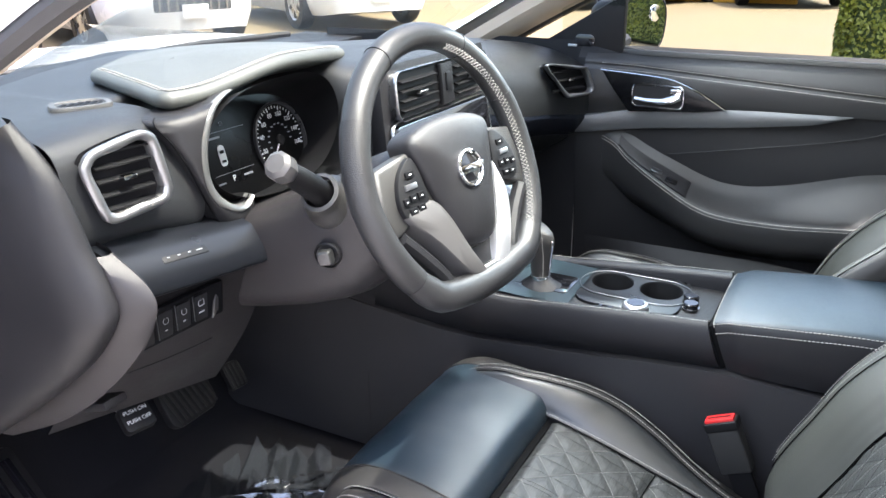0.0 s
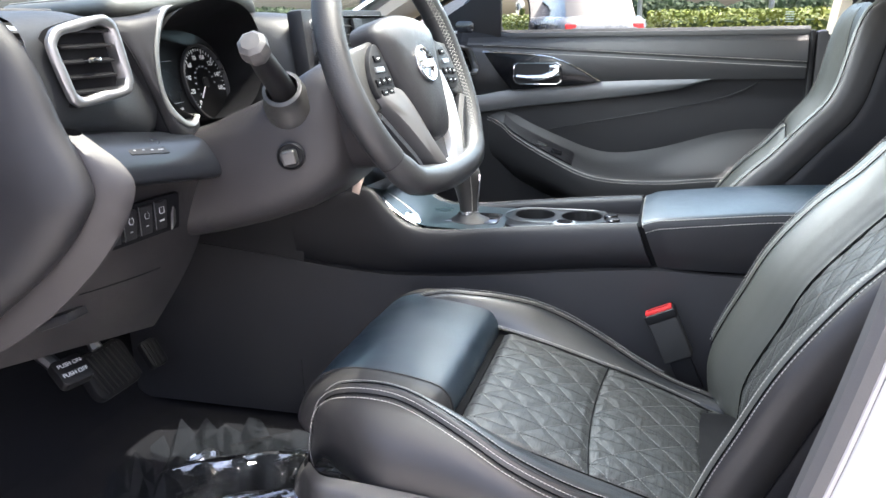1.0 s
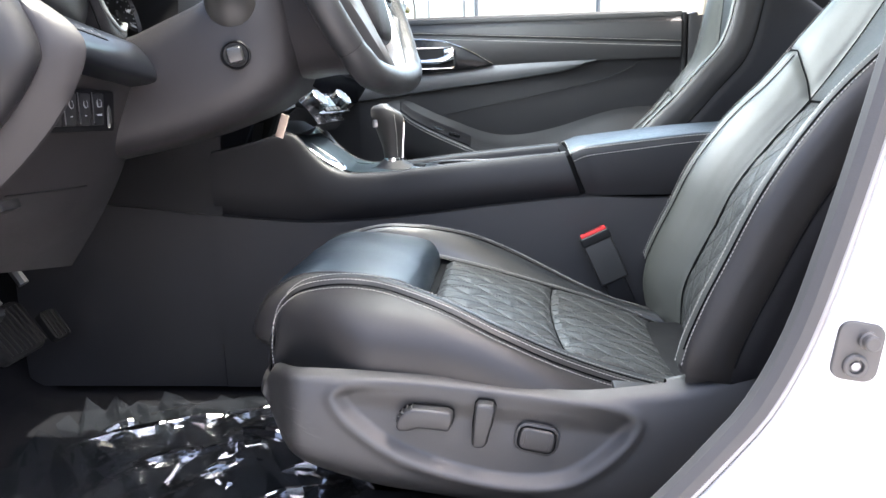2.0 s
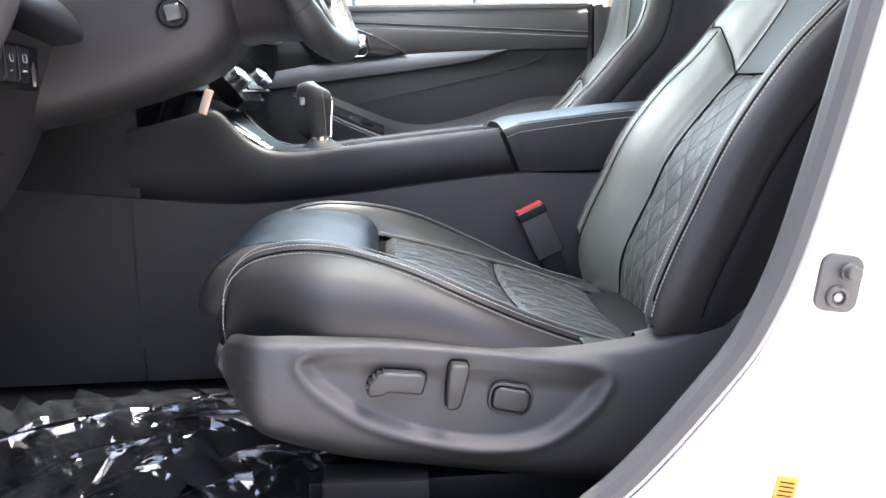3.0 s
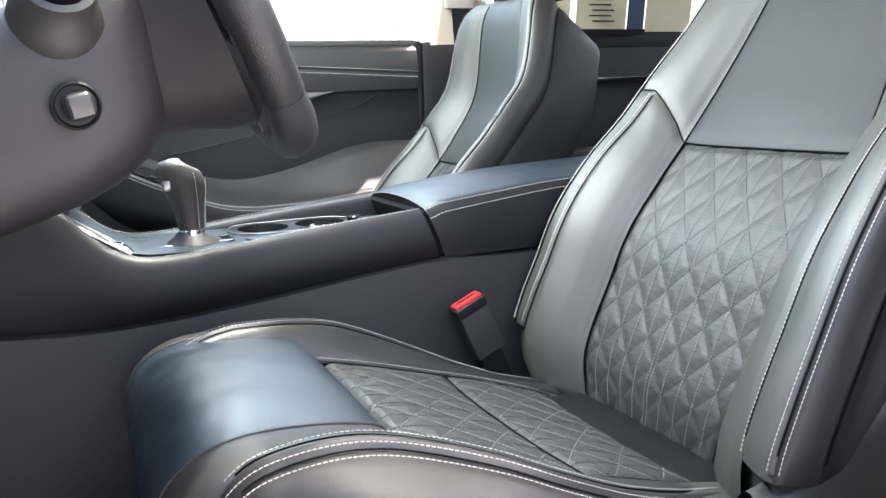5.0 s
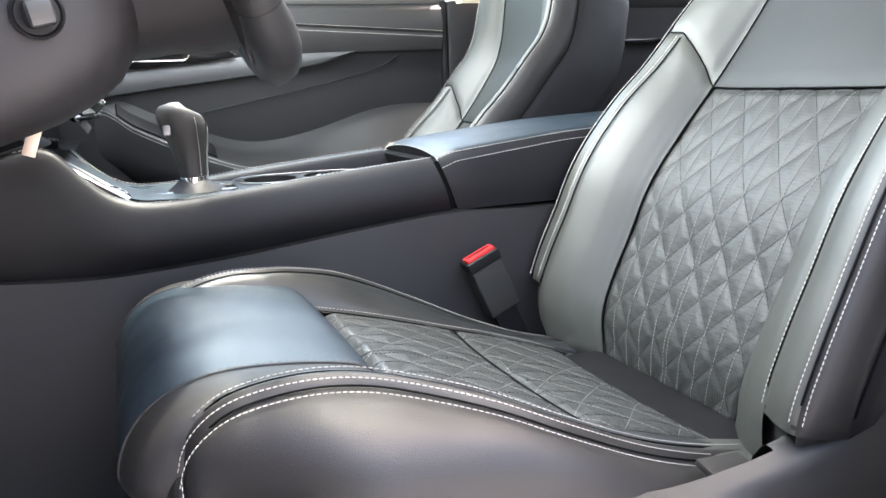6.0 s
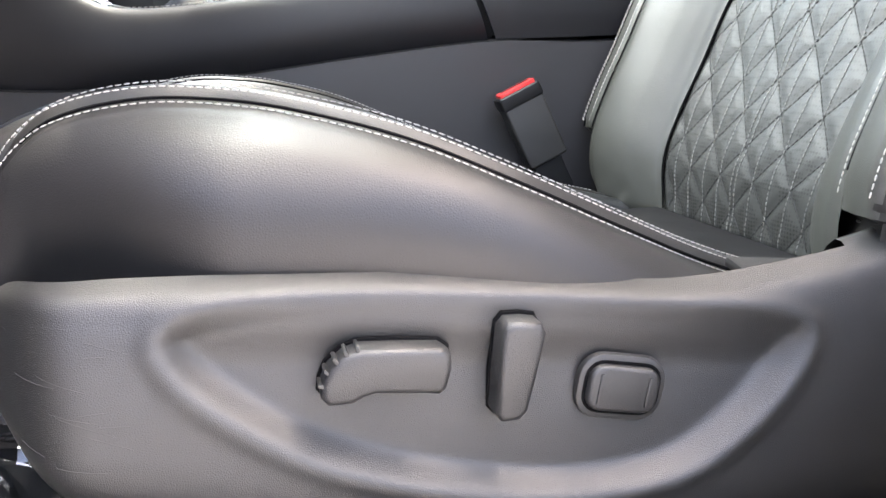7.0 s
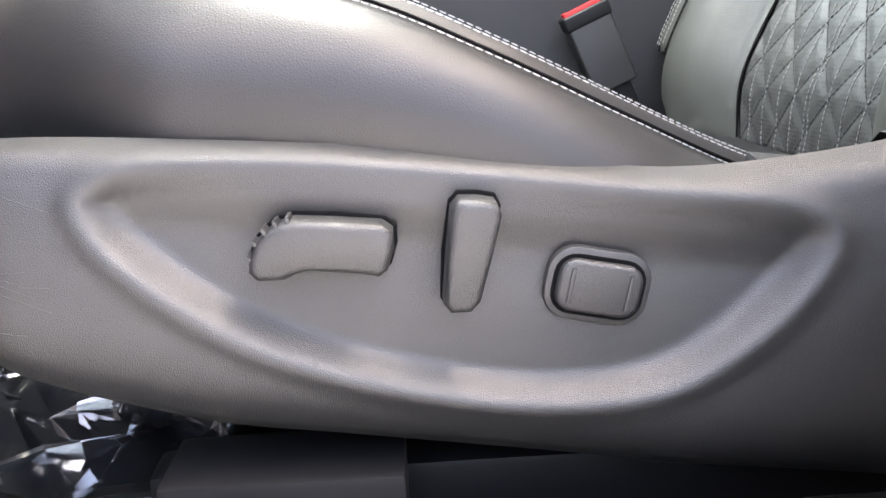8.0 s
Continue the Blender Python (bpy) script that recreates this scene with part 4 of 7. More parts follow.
part("belt_seal", rbox((0.014, 0.84, 0.012), (DX + 0.012, 0.235, 0.962), 0.003), RUBBER, door)
# decor band sweeping back to a point
rows = []
for y in span(0.035, 0.66, 60):
    zt = band_top(y)
    zb = lerp_keys([(0.035, 0.851), (0.075, 0.838), (0.118, 0.826), (0.285, 0.803), (0.475, 0.783), (0.604, 0.767), (0.66, 0.762)], y)[0]
    x = DX - 0.03 * smooth01(0.5, 0.66, y)
    m_ = (zt + zb) / 2
    h = (zt - zb) / 2
    rows.append([Vector((x, y, zb)), Vector((x - 0.011, y, zb + h * 0.12)), Vector((x - 0.015, y, m_ - h * 0.3)), Vector((x - 0.015, y, m_ + h * 0.4)), Vector((x - 0.012, y, zt - h * 0.05)), Vector((x, y, zt))])
part("decor_band", rows_mesh(rows), mat("dark_satin_metal", (0.13, 0.135, 0.14), 0.4, metal=0.6, var=0.04, rough_var=0.02), door, "dark satin metal trim band")
# gloss inlay with handle
inl = [(0.600, 0.922), (0.45, 0.912), (0.40, 0.900), (0.355, 0.880), (0.300, 0.848), (0.36, 0.838), (0.525, 0.826), (0.56, 0.868)]
IM = Matrix(((0, 0, -1, DX - 0.020), (1, 0, 0, 0), (0, 1, 0, 0), (0, 0, 0, 1)))
inlay = part("handle_inlay", prism(inl, 0.016, IM, 0.003), mat("piano_black", (0.006, 0.006, 0.007), 0.22, spec=0.25, var=0.0), door, "gloss black handle surround")
part("inlay_trim", tube([Vector((DX - 0.037, y, z)) for y, z in [(p[0], p[1]) for p in spline([(0.600, 0.922, 0), (0.45, 0.912, 0), (0.40, 0.900, 0), (0.355, 0.880, 0), (0.300, 0.848, 0)], 5)]], 0.0018, 6), CHROME, inlay)
hm = Matrix(((0, 0, -1, DX - 0.0365), (1, 0, 0, 0.4575), (0, 1, 0, 0.868), (0, 0, 0, 1)))
part("handle_bezel", tube([hm @ Vector((p[0], p[1], 0.001)) for p in rounded(0.122, 0.052, 0.014)], 0.0022, 6, True), CHROME, inlay)
part("handle_cup", prism(rounded(0.118, 0.048, 0.012), 0.001, hm, 0), DARK, inlay)
part("door_pull", tube([hm @ Vector(p) for p in ((-0.050, 0.004, 0.006), (-0.040, -0.002, 0.012), (-0.015, -0.008, 0.014), (0.02, -0.009, 0.013), (0.052, -0.006, 0.010))], [0.013, 0.012, 0.0085, 0.007, 0.006], 12, squash=0.7), CHROME, inlay, "chrome lever handle")
part("lock_tab", rbox((0.012, 0.019, 0.026), m=hm @ Matrix.Translation((-0.044, 0.012, 0.008)) @ pose(0, 0, 0, 0, 90, 0), bevel=0.003), CHROME, inlay)
# crease below the band and armrest
def arm_edge(y):
    return lerp_keys([(-0.19, 0.620), (-0.02, 0.620), (0.15, 0.606), (0.30, 0.612), (0.42, 0.655), (0.52, 0.703), (0.56, 0.735), (0.60, 0.752)], y)[0]


rows = []
for y in span(-0.185, 0.60, 60):
    ze = arm_edge(y)
    out = 0.085 * smooth01(0.60, 0.30, y) + 0.012
    x = DX + 0.006
    zt = ze + 0.035 + 0.055 * smooth01(0.30, -0.10, y)
    sec = [(x + 0.005, zt + 0.02), (x - out * 0.25, zt - 0.004), (x - out * 0.7, ze + 0.016), (x - out * 0.95, ze + 0.006), (x - out, ze - 0.004), (x - out * 0.97, ze - 0.03), (x - out * 0.8, ze - 0.07), (x - out * 0.2, ze - 0.10), (x + 0.02, ze - 0.12)]
    rows.append(spline([(a, y, z) for a, z in sec], 3))
arm = part("door_armrest", rows_mesh(rows), DOORSKIN, door, "padded armrest with stitched edge", 70)
for k in (10, 12):
    part("stitching", stitch([r[k] + Vector((-0.001, 0, 0.001)) for r in rows], 0.0062, 0.0046, 0.0008), THREAD, arm)
cr = [Vector((DX + 0.0015 - 0.0, y, lerp_keys([(-0.10, 0.865), (-0.07, 0.840), (-0.02, 0.815), (0.05, 0.795), (0.2, 0.765), (0.43, 0.722)], y)[0])) for y in span(-0.10, 0.43, 30)]
part("crease", tube(cr, 0.0016, 6), DARK, door)
def pad_rows(y0, y1, k0, k1, h):
    out = []
    for r in rows:
        if y0 <= r[0].y <= y1:
            seg = [p + Vector((-h * 0.6, 0, h)) for p in r[k0:k1]]
            out.append([r[k0] + Vector((0, 0, -0.002))] + seg + [r[k1 - 1] + Vector((0, 0, -0.002))])
    return out


def pad_end(pr):
    return [[p + Vector((0.002, -0.004, -0.008)) for p in pr[0]]] + pr + [[p + Vector((0.002, 0.004, -0.008)) for p in pr[-1]]]


sw = part("window_switch_panel", rows_mesh(pad_end(pad_rows(0.36, 0.56, 3, 9, 0.004))), SOFT, door, "", 50)
for i, k in ((0, 0.40), (1, 0.44)):
    r = min(rows, key=lambda q: abs(q[0].y - k))
    part("window_switch", rbox((0.014, 0.030, 0.007), m=Matrix.Translation(r[6] + Vector((-0.004, 0, 0.007))) @ pose(0, 0, 0, 22, -18, 0), bevel=0.002), CHROME if i else GLOSS, sw)
part("map_pocket", rows_mesh([[Vector((DX - 0.02 - 0.03 * math.sin(t * 3.14) * smooth01(0.62, 0.4, y), y, 0.33 + 0.16 * t - 0.02 * smooth01(0.2, -0.15, y))) for t in span(0, 1, 8)] for y in span(-0.18, 0.62, 24)]), SOFT, door)
part("door_edge", rbox((0.05, 0.012, 0.66), (DX + 0.02, -0.188, 0.635), 0.004), DARK, door)


# ---- dashboard ----
dash = thing("dashboard", "black soft-touch dashboard with stitched hood and silver-framed vents", "dashboard")
# sections by x: pairs of y, z from the windscreen base over the top and down the face
DASH = [
    (-0.365, 1.10, 1.000, 1.00, 1.010, 0.88, 1.020, 0.80, 1.018, 0.768, 1.000, 0.758, 0.955, 0.757, 0.915, 0.765, 0.895, 0.80, 0.86),
    (-0.25, 1.16, 1.005, 1.02, 1.012, 0.88, 1.022, 0.81, 1.020, 0.780, 1.000, 0.765, 0.955, 0.757, 0.915, 0.765, 0.890, 0.80, 0.86),
    (-0.175, 1.22, 1.015, 1.02, 1.014, 0.90, 1.020, 0.84, 1.016, 0.80, 1.000, 0.775, 0.955, 0.760, 0.905, 0.765, 0.870, 0.80, 0.84),
    (-0.160, 1.23, 1.015, 1.02, 1.012, 0.90, 1.018, 0.84, 1.014, 0.80, 1.000, 0.778, 0.955, 0.764, 0.905, 0.768, 0.870, 0.80, 0.84),
    (-0.148, 1.24, 1.016, 1.02, 1.010, 0.94, 1.016, 0.92, 1.005, 0.91, 0.98, 0.90, 0.95, 0.89, 0.835, 0.80, 0.835, 0.82, 0.81),
    (0.05, 1.28, 1.018, 1.04, 1.018, 0.95, 1.020, 0.93, 1.005, 0.92, 0.98, 0.91, 0.95, 0.90, 0.835, 0.80, 0.835, 0.82, 0.81),
    (0.19, 1.32, 1.018, 1.04, 1.018, 0.95, 1.020, 0.93, 1.005, 0.92, 0.98, 0.91, 0.95, 0.90, 0.835, 0.80, 0.835, 0.82, 0.81),
    (0.225, 1.32, 1.018, 1.04, 1.014, 0.92, 1.022, 0.86, 1.018, 0.80, 1.00, 0.765, 0.955, 0.755, 0.90, 0.76, 0.86, 0.80, 0.82),
    (0.30, 1.33, 1.012, 1.02, 1.014, 0.88, 1.022, 0.80, 1.020, 0.745, 1.005, 0.735, 0.955, 0.735, 0.88, 0.725, 0.82, 0.70, 0.76),
    (0.55, 1.32, 0.998, 1.02, 1.010, 0.88, 1.012, 0.80, 1.005, 0.735, 0.990, 0.725, 0.950, 0.725, 0.88, 0.72, 0.82, 0.70, 0.76),
    (0.70, 1.28, 0.985, 1.00, 1.002, 0.86, 1.003, 0.76, 0.990, 0.705, 0.955, 0.685, 0.910, 0.685, 0.85, 0.715, 0.79, 0.77, 0.73),
    (0.90, 1.20, 0.972, 0.98, 0.995, 0.84, 0.990, 0.74, 0.970, 0.685, 0.935, 0.665, 0.890, 0.670, 0.82, 0.705, 0.77, 0.77, 0.72),
    (1.03, 1.08, 0.965, 0.94, 0.975, 0.80, 0.975, 0.70, 0.955, 0.640, 0.920, 0.620, 0.870, 0.635, 0.80, 0.675, 0.75, 0.75, 0.70),
]


def dash_row(x):
    r = lerp_keys(DASH, x)
    return spline([(x, r[2 * i], r[2 * i + 1]) for i in range(9)], 4)


part("dash_body", rows_mesh([dash_row(x) for x in span(-0.365, 1.03, 110)]), mat("dash_skin", (0.014, 0.015, 0.0165), 0.45, spec=0.5, grain=0.4, grain_size=1100, cells=True, var=0.05, rough_var=0.03), dash, "", 50)
part("dash_band", rows_mesh([[p + Vector((0, -0.0045 if 0 < i < 5 else 0.004, 0)) for i, p in enumerate(dash_row(x)[23:29])] for x in span(0.62, 1.03, 40)]), mat("blue_black_band", (0.008, 0.010, 0.016), 0.22, spec=0.5, var=0.05, rough_var=0.02), dash, "blue-black gloss band along the dashboard")
# lower dash right of the column and passenger knee panel
part("lower_dash", rows_mesh([[Vector((x, 0.775 + 0.02 * t, 0.73 - 0.09 * t)) if k < 2 else Vector((x, 0.90 + 0.25 * (t - 1), 0.60)) for k, t in enumerate((0, 1, 1.2, 2.0))] for x in span(0.5, 1.03, 8)]), DARK, dash)
part("glovebox", rbox((0.42, 0.05, 0.15), m=Matrix.Translation((0.78, 0.79, 0.70)) @ pose(0, 0, 0, 24), bevel=0.015, seg=3), SOFT, dash)
# stitched hood over the instruments: plan outline from its rear tip down the side and along the front
HOOD_Z = [(-0.17, 1.040, 1.035), (-0.10, 1.041, 1.035), (-0.04, 1.048, 1.036), (0.02, 1.056, 1.037), (0.08, 1.060, 1.039), (0.17, 1.056, 1.039), (0.24, 1.050, 1.037), (0.32, 1.039, 1.033), (0.42, 1.026, 1.026)]
HOOD_OUT = [(-0.060, 1.066), (-0.078, 1.022), (-0.108, 0.955), (-0.140, 0.882), (-0.166, 0.826), (-0.166, 0.802), (-0.148, 0.790), (-0.10, 0.787), (-0.04, 0.787), (0.03, 0.788), (0.10, 0.793), (0.17, 0.803), (0.25, 0.828), (0.33, 0.868), (0.40, 0.915), (0.42, 0.96), (0.41, 1.05), (0.34, 1.12), (0.24, 1.150), (0.10, 1.148), (0.02, 1.118), (-0.035, 1.085)]
hout = [Vector((p.x, p.y, 0)) for p in spline([(x, y, 0) for x, y in HOOD_OUT], 6, True)]


def hood_z(x, y):
    zf, zb = lerp_keys(HOOD_Z, x)
    return zf + (zb - zf) * smooth01(0.80, 1.12, y)


def hood_ring(d, dz):
    """Outline moved inwards by d and lifted by dz."""
    n = len(hout)
    row = []
    for i, p in enumerate(hout):
        t = (hout[(i + 1) % n] - hout[i - 1]).normalized()
        q = p + Vector((-t.y, t.x, 0)) * d
        row.append(Vector((q.x, q.y, hood_z(q.x, q.y) + dz)))
    return row


hrings = [hood_ring(d, z) for d, z in ((0.050, -0.036), (0.020, -0.027), (0.004, -0.021), (0.0, -0.015), (0.001, -0.008), (0.005, -0.003), (0.010, -0.0008), (0.0145, -0.0012), (0.018, 0.0))]
core = hrings[-1]
for k, lift in ((0.93, 0.0012), (0.75, 0.003), (0.5, 0.005), (0.25, 0.006), (0.0, 0.006)):
    hrings.append([Vector((p.x * k + (0.14 + (p.x - 0.14) * 0.5) * (1 - k), p.y * k + 0.965 * (1 - k), hood_z(p.x, p.y) * k + hood_z(0.14 + (p.x - 0.14) * 0.5, 0.965) * (1 - k) + lift)) for p in core])
# hood leather paled in its base colour for the sky's grazing reflection
PAD = mat("painted_sheen_leather", (0.060, 0.063, 0.057), 0.5, spec=0.9, grain=0.3, grain_size=900, cells=True, var=0.05, rough_var=0.03)
hood = part("instrument_hood", rows_mesh(hrings, True), PAD, dash, "leather-look stitched hood over the instruments", 60)
for d in (0.0115, 0.0175):
    sr = hood_ring(d, 0.0006)
    part("stitching", stitch(sr[0:90], 0.006, 0.0046, 0.0008), THREAD, hood)
part("seam", tube(hood_ring(0.0145, -0.0006)[0:90], 0.0012, 5), DARK, hood)


def ring(outline, m, w, depth, material, name, parent, label="", bevel=0.002):
    """Frame of width w along an outline, rounded."""
    n = len(outline)
    c = Vector((sum(p[0] for p in outline) / n, sum(p[1] for p in outline) / n))
    rows = []
    for k, h in ((1.0, 0.0), (1.0, depth * 0.7), (0.75, depth), (0.35, depth), (0.0, depth * 0.6), (-0.02, -0.022)):
        row = []
        for p in outline:
            d = (c - Vector(p[:2])).normalized()
            q = Vector(p[:2]) + d * w * (1 - k)
            row.append(m @ Vector((q.x, q.y, h)))
        rows.append(row)
    return part(name, rows_mesh(rows, True), material, parent, label, 50)


VENTSILVER = mat("soft_silver", (0.25, 0.25, 0.255), 0.42, metal=0.9)
VENTBLACK = mat("vent_black", (0.004, 0.004, 0.005), 0.6, spec=0.15)
BLADE = mat("blade_black", (0.007, 0.007, 0.008), 0.5, spec=0.2)


def vent(at, normal, outline, slats, parent, frame_w=0.012):
    m = facing(at, normal)
    fr = ring(outline, m, frame_w, 0.008, VENTSILVER, "vent_frame", parent, "satin silver vent frame")
    # flat black plate, its colour standing for the unlit hollow behind the slats
    part("vent_shade_plate", prism(outline, 0.0008, m @ Matrix.Translation((0, 0, -0.010)), 0), VENTBLACK, fr)
    xs, ys = [p[0] for p in outline], [p[1] for p in outline]
    w, h = max(xs) - min(xs), max(ys) - min(ys)
    for k in range(slats):
        y = min(ys) + h * (k + 1) / (slats + 1)
        part("slat", rbox((w * 0.66, 0.003, 0.010), m=m @ Matrix.Translation(((max(xs) + min(xs)) / 2, y, -0.003)) @ pose(0, 0, 0, 20), bevel=0.001), BLADE, fr)
    part("vent_tab", rbox((0.018, 0.006, 0.010), m=m @ Matrix.Translation(((max(xs) + min(xs)) / 2, (max(ys) + min(ys)) / 2, 0.005)), bevel=0.002), CHROME, fr)
    return fr


vent((-0.288, 0.748, 0.966), (-0.12, -0.97, 0.10), [(p[0], p[1]) for p in spline([(-0.052, 0.030, 0), (-0.036, 0.040, 0), (0.018, 0.050, 0), (0.036, 0.047, 0), (0.046, 0.034, 0), (0.054, -0.016, 0), (0.052, -0.030, 0), (0.040, -0.040, 0), (-0.020, -0.047, 0), (-0.036, -0.044, 0), (-0.044, -0.032, 0), (-0.056, 0.014, 0)], 5, True)], 5, dash)
vent((0.945, 0.630, 0.907), (-0.35, -0.93, 0.10), [(p[0], p[1]) for p in spline([(-0.112, 0.044, 0), (-0.06, 0.042, 0), (0.018, 0.030, 0), (0.036, 0.020, 0), (0.055, -0.022, 0), (0.050, -0.034, 0), (0.030, -0.038, 0), (-0.030, -0.038, 0), (-0.048, -0.030, 0), (-0.075, 0.0, 0)], 5, True)], 3, dash, 0.009)
DMV = facing((-0.214, 0.902, 1.0225), (0, -0.02, 1), (0.38, 0.92, 0))
dout = [(p[0], p[1]) for p in spline([(-0.066, -0.012, 0), (-0.050, 0.022, 0), (0.0, 0.030, 0), (0.050, 0.024, 0), (0.064, 0.008, 0), (0.052, -0.022, 0), (0.0, -0.028, 0), (-0.050, -0.026, 0)], 4, True)]
tv = part("demister_vent", rows_mesh([[DMV @ Vector((x * k * 0.62, y * k * 0.9, h)) for x, y in dout] for k, h in ((1.0, -0.006), (1.0, 0.002), (0.97, 0.004), (0.80, 0.004), (0.76, 0.0015), (0.0, 0.0015))], True), mat("grey_grille_plastic", (0.05, 0.05, 0.05), 0.5, spec=0.8), dash, "pale grey oval demister grille")
for k in range(6):
    t_ = -0.024 + 0.0096 * k
    part("slot", rbox((0.0055, 0.036 - 0.010 * abs(k - 2.5) / 2.5, 0.001), m=DMV @ Matrix.Translation((t_, 0, 0.0019)) @ pose(0, 0, 0, 0, 0, -38), bevel=0), VENTBLACK, tv)
pv = part("demister_vent", rbox((0.12, 0.03, 0.006), (0.86, 0.86, 0.987), 0.002), DARK, dash)
for k in range(5):
    part("slot", rbox((0.014, 0.022, 0.002), m=Matrix.Translation((0.816 + 0.022 * k, 0.86, 0.991)) @ pose(0, 0, 0, 0, 0, 30), bevel=0), GLOSS, pv)

# instrument display with dials
SCREEN = mat("display_black", (0.004, 0.004, 0.0045), 0.3, spec=0.12, var=0.0)
DIM = mat("dim_ink", (0.25, 0.26, 0.28), 0.6)
cl = part("instrument_display", rbox((0.40, 0.004, 0.16), m=Matrix.Translation((0.0, 0.862, 0.918)) @ pose(0, 0, 0, -14), bevel=0.001), SCREEN, dash, "dark instrument display with speedometer")
CM = Matrix.Translation((0.0, 0.859, 0.918)) @ pose(0, 0, 0, -14) @ Matrix(((1, 0, 0, 0), (0, 0, -1, 0), (0, 1, 0, 0), (0, 0, 0, 1)))
for gx in (-0.122, 0.122):
    part("gauge_rim", lathe([(0.0625, 0), (0.0625, 0.006), (0.0605, 0.007), (0.0585, 0.001)], CM @ Matrix.Translation((gx, -0.006, 0)), 48), mat("dark_gauge_rim", (0.08, 0.08, 0.085), 0.3, metal=0.6), cl)
    for k in range(33):
        a = radians(225 - 240 * k / 32)
        ln = 0.007 if k % 4 == 0 else 0.0045
        part("tick", rbox((ln, 0.0022 if k % 4 == 0 else 0.0014, 0.0004), m=CM @ Matrix.Translation((gx + (0.056 - ln / 2) * math.cos(a), -0.006 + (0.056 - ln / 2) * math.sin(a), 0.0008)) @ pose(0, 0, 0, 0, 0, math.degrees(a)), bevel=0), WHITEINK, cl)
    nums = ["0", "20", "40", "60", "80", "100", "120", "140", "160"] if gx > 0 else ["0", "1", "2", "3", "4", "5", "6", "7", "8"]
    for k, s_ in enumerate(nums):
        a = radians(225 - 240 * k / 8)
        text("numeral", s_, 0.0105, CM @ Matrix.Translation((gx + 0.0425 * math.cos(a), -0.006 + 0.0425 * math.sin(a), 0.0008)), WHITEINK, cl)
    for k in range(12):
        a = radians(218 - 240 * k / 12)
        part("inner_mark", rbox((0.005, 0.0022, 0.0004), m=CM @ Matrix.Translation((gx + 0.027 * math.cos(a), -0.006 + 0.027 * math.sin(a), 0.0008)), bevel=0), DIM, cl)
    a = radians(225)
    part("needle", rbox((0.034, 0.0018, 0.001), m=CM @ Matrix.Translation((gx + 0.015 * math.cos(a), -0.006 + 0.015 * math.sin(a), 0.002)) @ pose(0, 0, 0, 0, 0, 225), bevel=0), WHITEINK, cl)
    part("hub", lathe([(0.009, 0.001), (0.008, 0.004), (0, 0.004)], CM @ Matrix.Translation((gx, -0.006, 0))), DARK, cl)
text("gear_letter", "P", 0.013, CM @ Matrix.Translation((-0.002, -0.040, 0.0008)), WHITEINK, cl)
text("temperature", "53", 0.009, CM @ Matrix.Translation((0.000, 0.044, 0.0008)), DIM, cl)
for x, y, w, h in ((-0.028, 0.043, 0.009, 0.011), (-0.022, 0.026, 0.026, 0.003), (0.030, -0.040, 0.020, 0.003), (-0.030, -0.043, 0.016, 0.0025)):
    part("readout", rbox((w, h, 0.0004), m=CM @ Matrix.Translation((x, y, 0.0006)), bevel=0), DIM, cl)
for y in (0.034, -0.030):
    part("display_line", rbox((0.085, 0.0007, 0.0004), m=CM @ Matrix.Translation((0.004, y, 0.0006)), bevel=0), DIM, cl)
ico = part("car_icon", prism([(p[0], p[1]) for p in spline([(-0.006, -0.014, 0), (-0.0072, 0, 0), (-0.006, 0.013, 0), (0, 0.016, 0), (0.006, 0.013, 0), (0.0072, 0, 0), (0.006, -0.014, 0), (0, -0.016, 0)], 3, True)], 0.0006, CM @ Matrix.Translation((-0.014, -0.002, 0.0004)), 0), mat("icon_grey", (0.45, 0.46, 0.47), 0.6), cl)
for y, h in ((0.0055, 0.005), (-0.009, 0.004)):
    part("icon_glass", rbox((0.009, h, 0.0004), m=CM @ Matrix.Translation((-0.014, y - 0.002, 0.0012)), bevel=0), SCREEN, ico)
# binnacle wall, surround and silver crescent
bz = [radians(d) for d in range(0, 360, 6)]
rows = []
for t in span(0, 1, 8):
    cx_, hw_, hh_, cz_ = 0.020, 0.172 - 0.002 * t, 0.083 - 0.004 * t, 0.955 - 0.037 * t
    rows.append([Vector((cx_ + math.copysign(abs(math.cos(a)) ** 0.8, math.cos(a)) * hw_, 0.757 + 0.105 * t + 0.03 * max(0, math.cos(a)) * (1 - t), cz_ + math.sin(a) * hh_)) for a in bz])
part("binnacle", rows_mesh(rows, True), BLADE, dash)
c_out = spline([(-0.065, 0.782, 1.030), (-0.100, 0.768, 1.027), (-0.137, 0.755, 1.016), (-0.161, 0.750, 0.982), (-0.169, 0.746, 0.945), (-0.164, 0.744, 0.914), (-0.145, 0.744, 0.889), (-0.112, 0.746, 0.872), (-0.086, 0.750, 0.872), (-0.068, 0.756, 0.882)], 5)
c_in = spline([(-0.064, 0.784, 1.029), (-0.096, 0.771, 1.022), (-0.127, 0.758, 1.009), (-0.148, 0.753, 0.977), (-0.155, 0.750, 0.945), (-0.151, 0.748, 0.918), (-0.135, 0.748, 0.897), (-0.108, 0.749, 0.880), (-0.086, 0.753, 0.878), (-0.069, 0.758, 0.885)], 5)
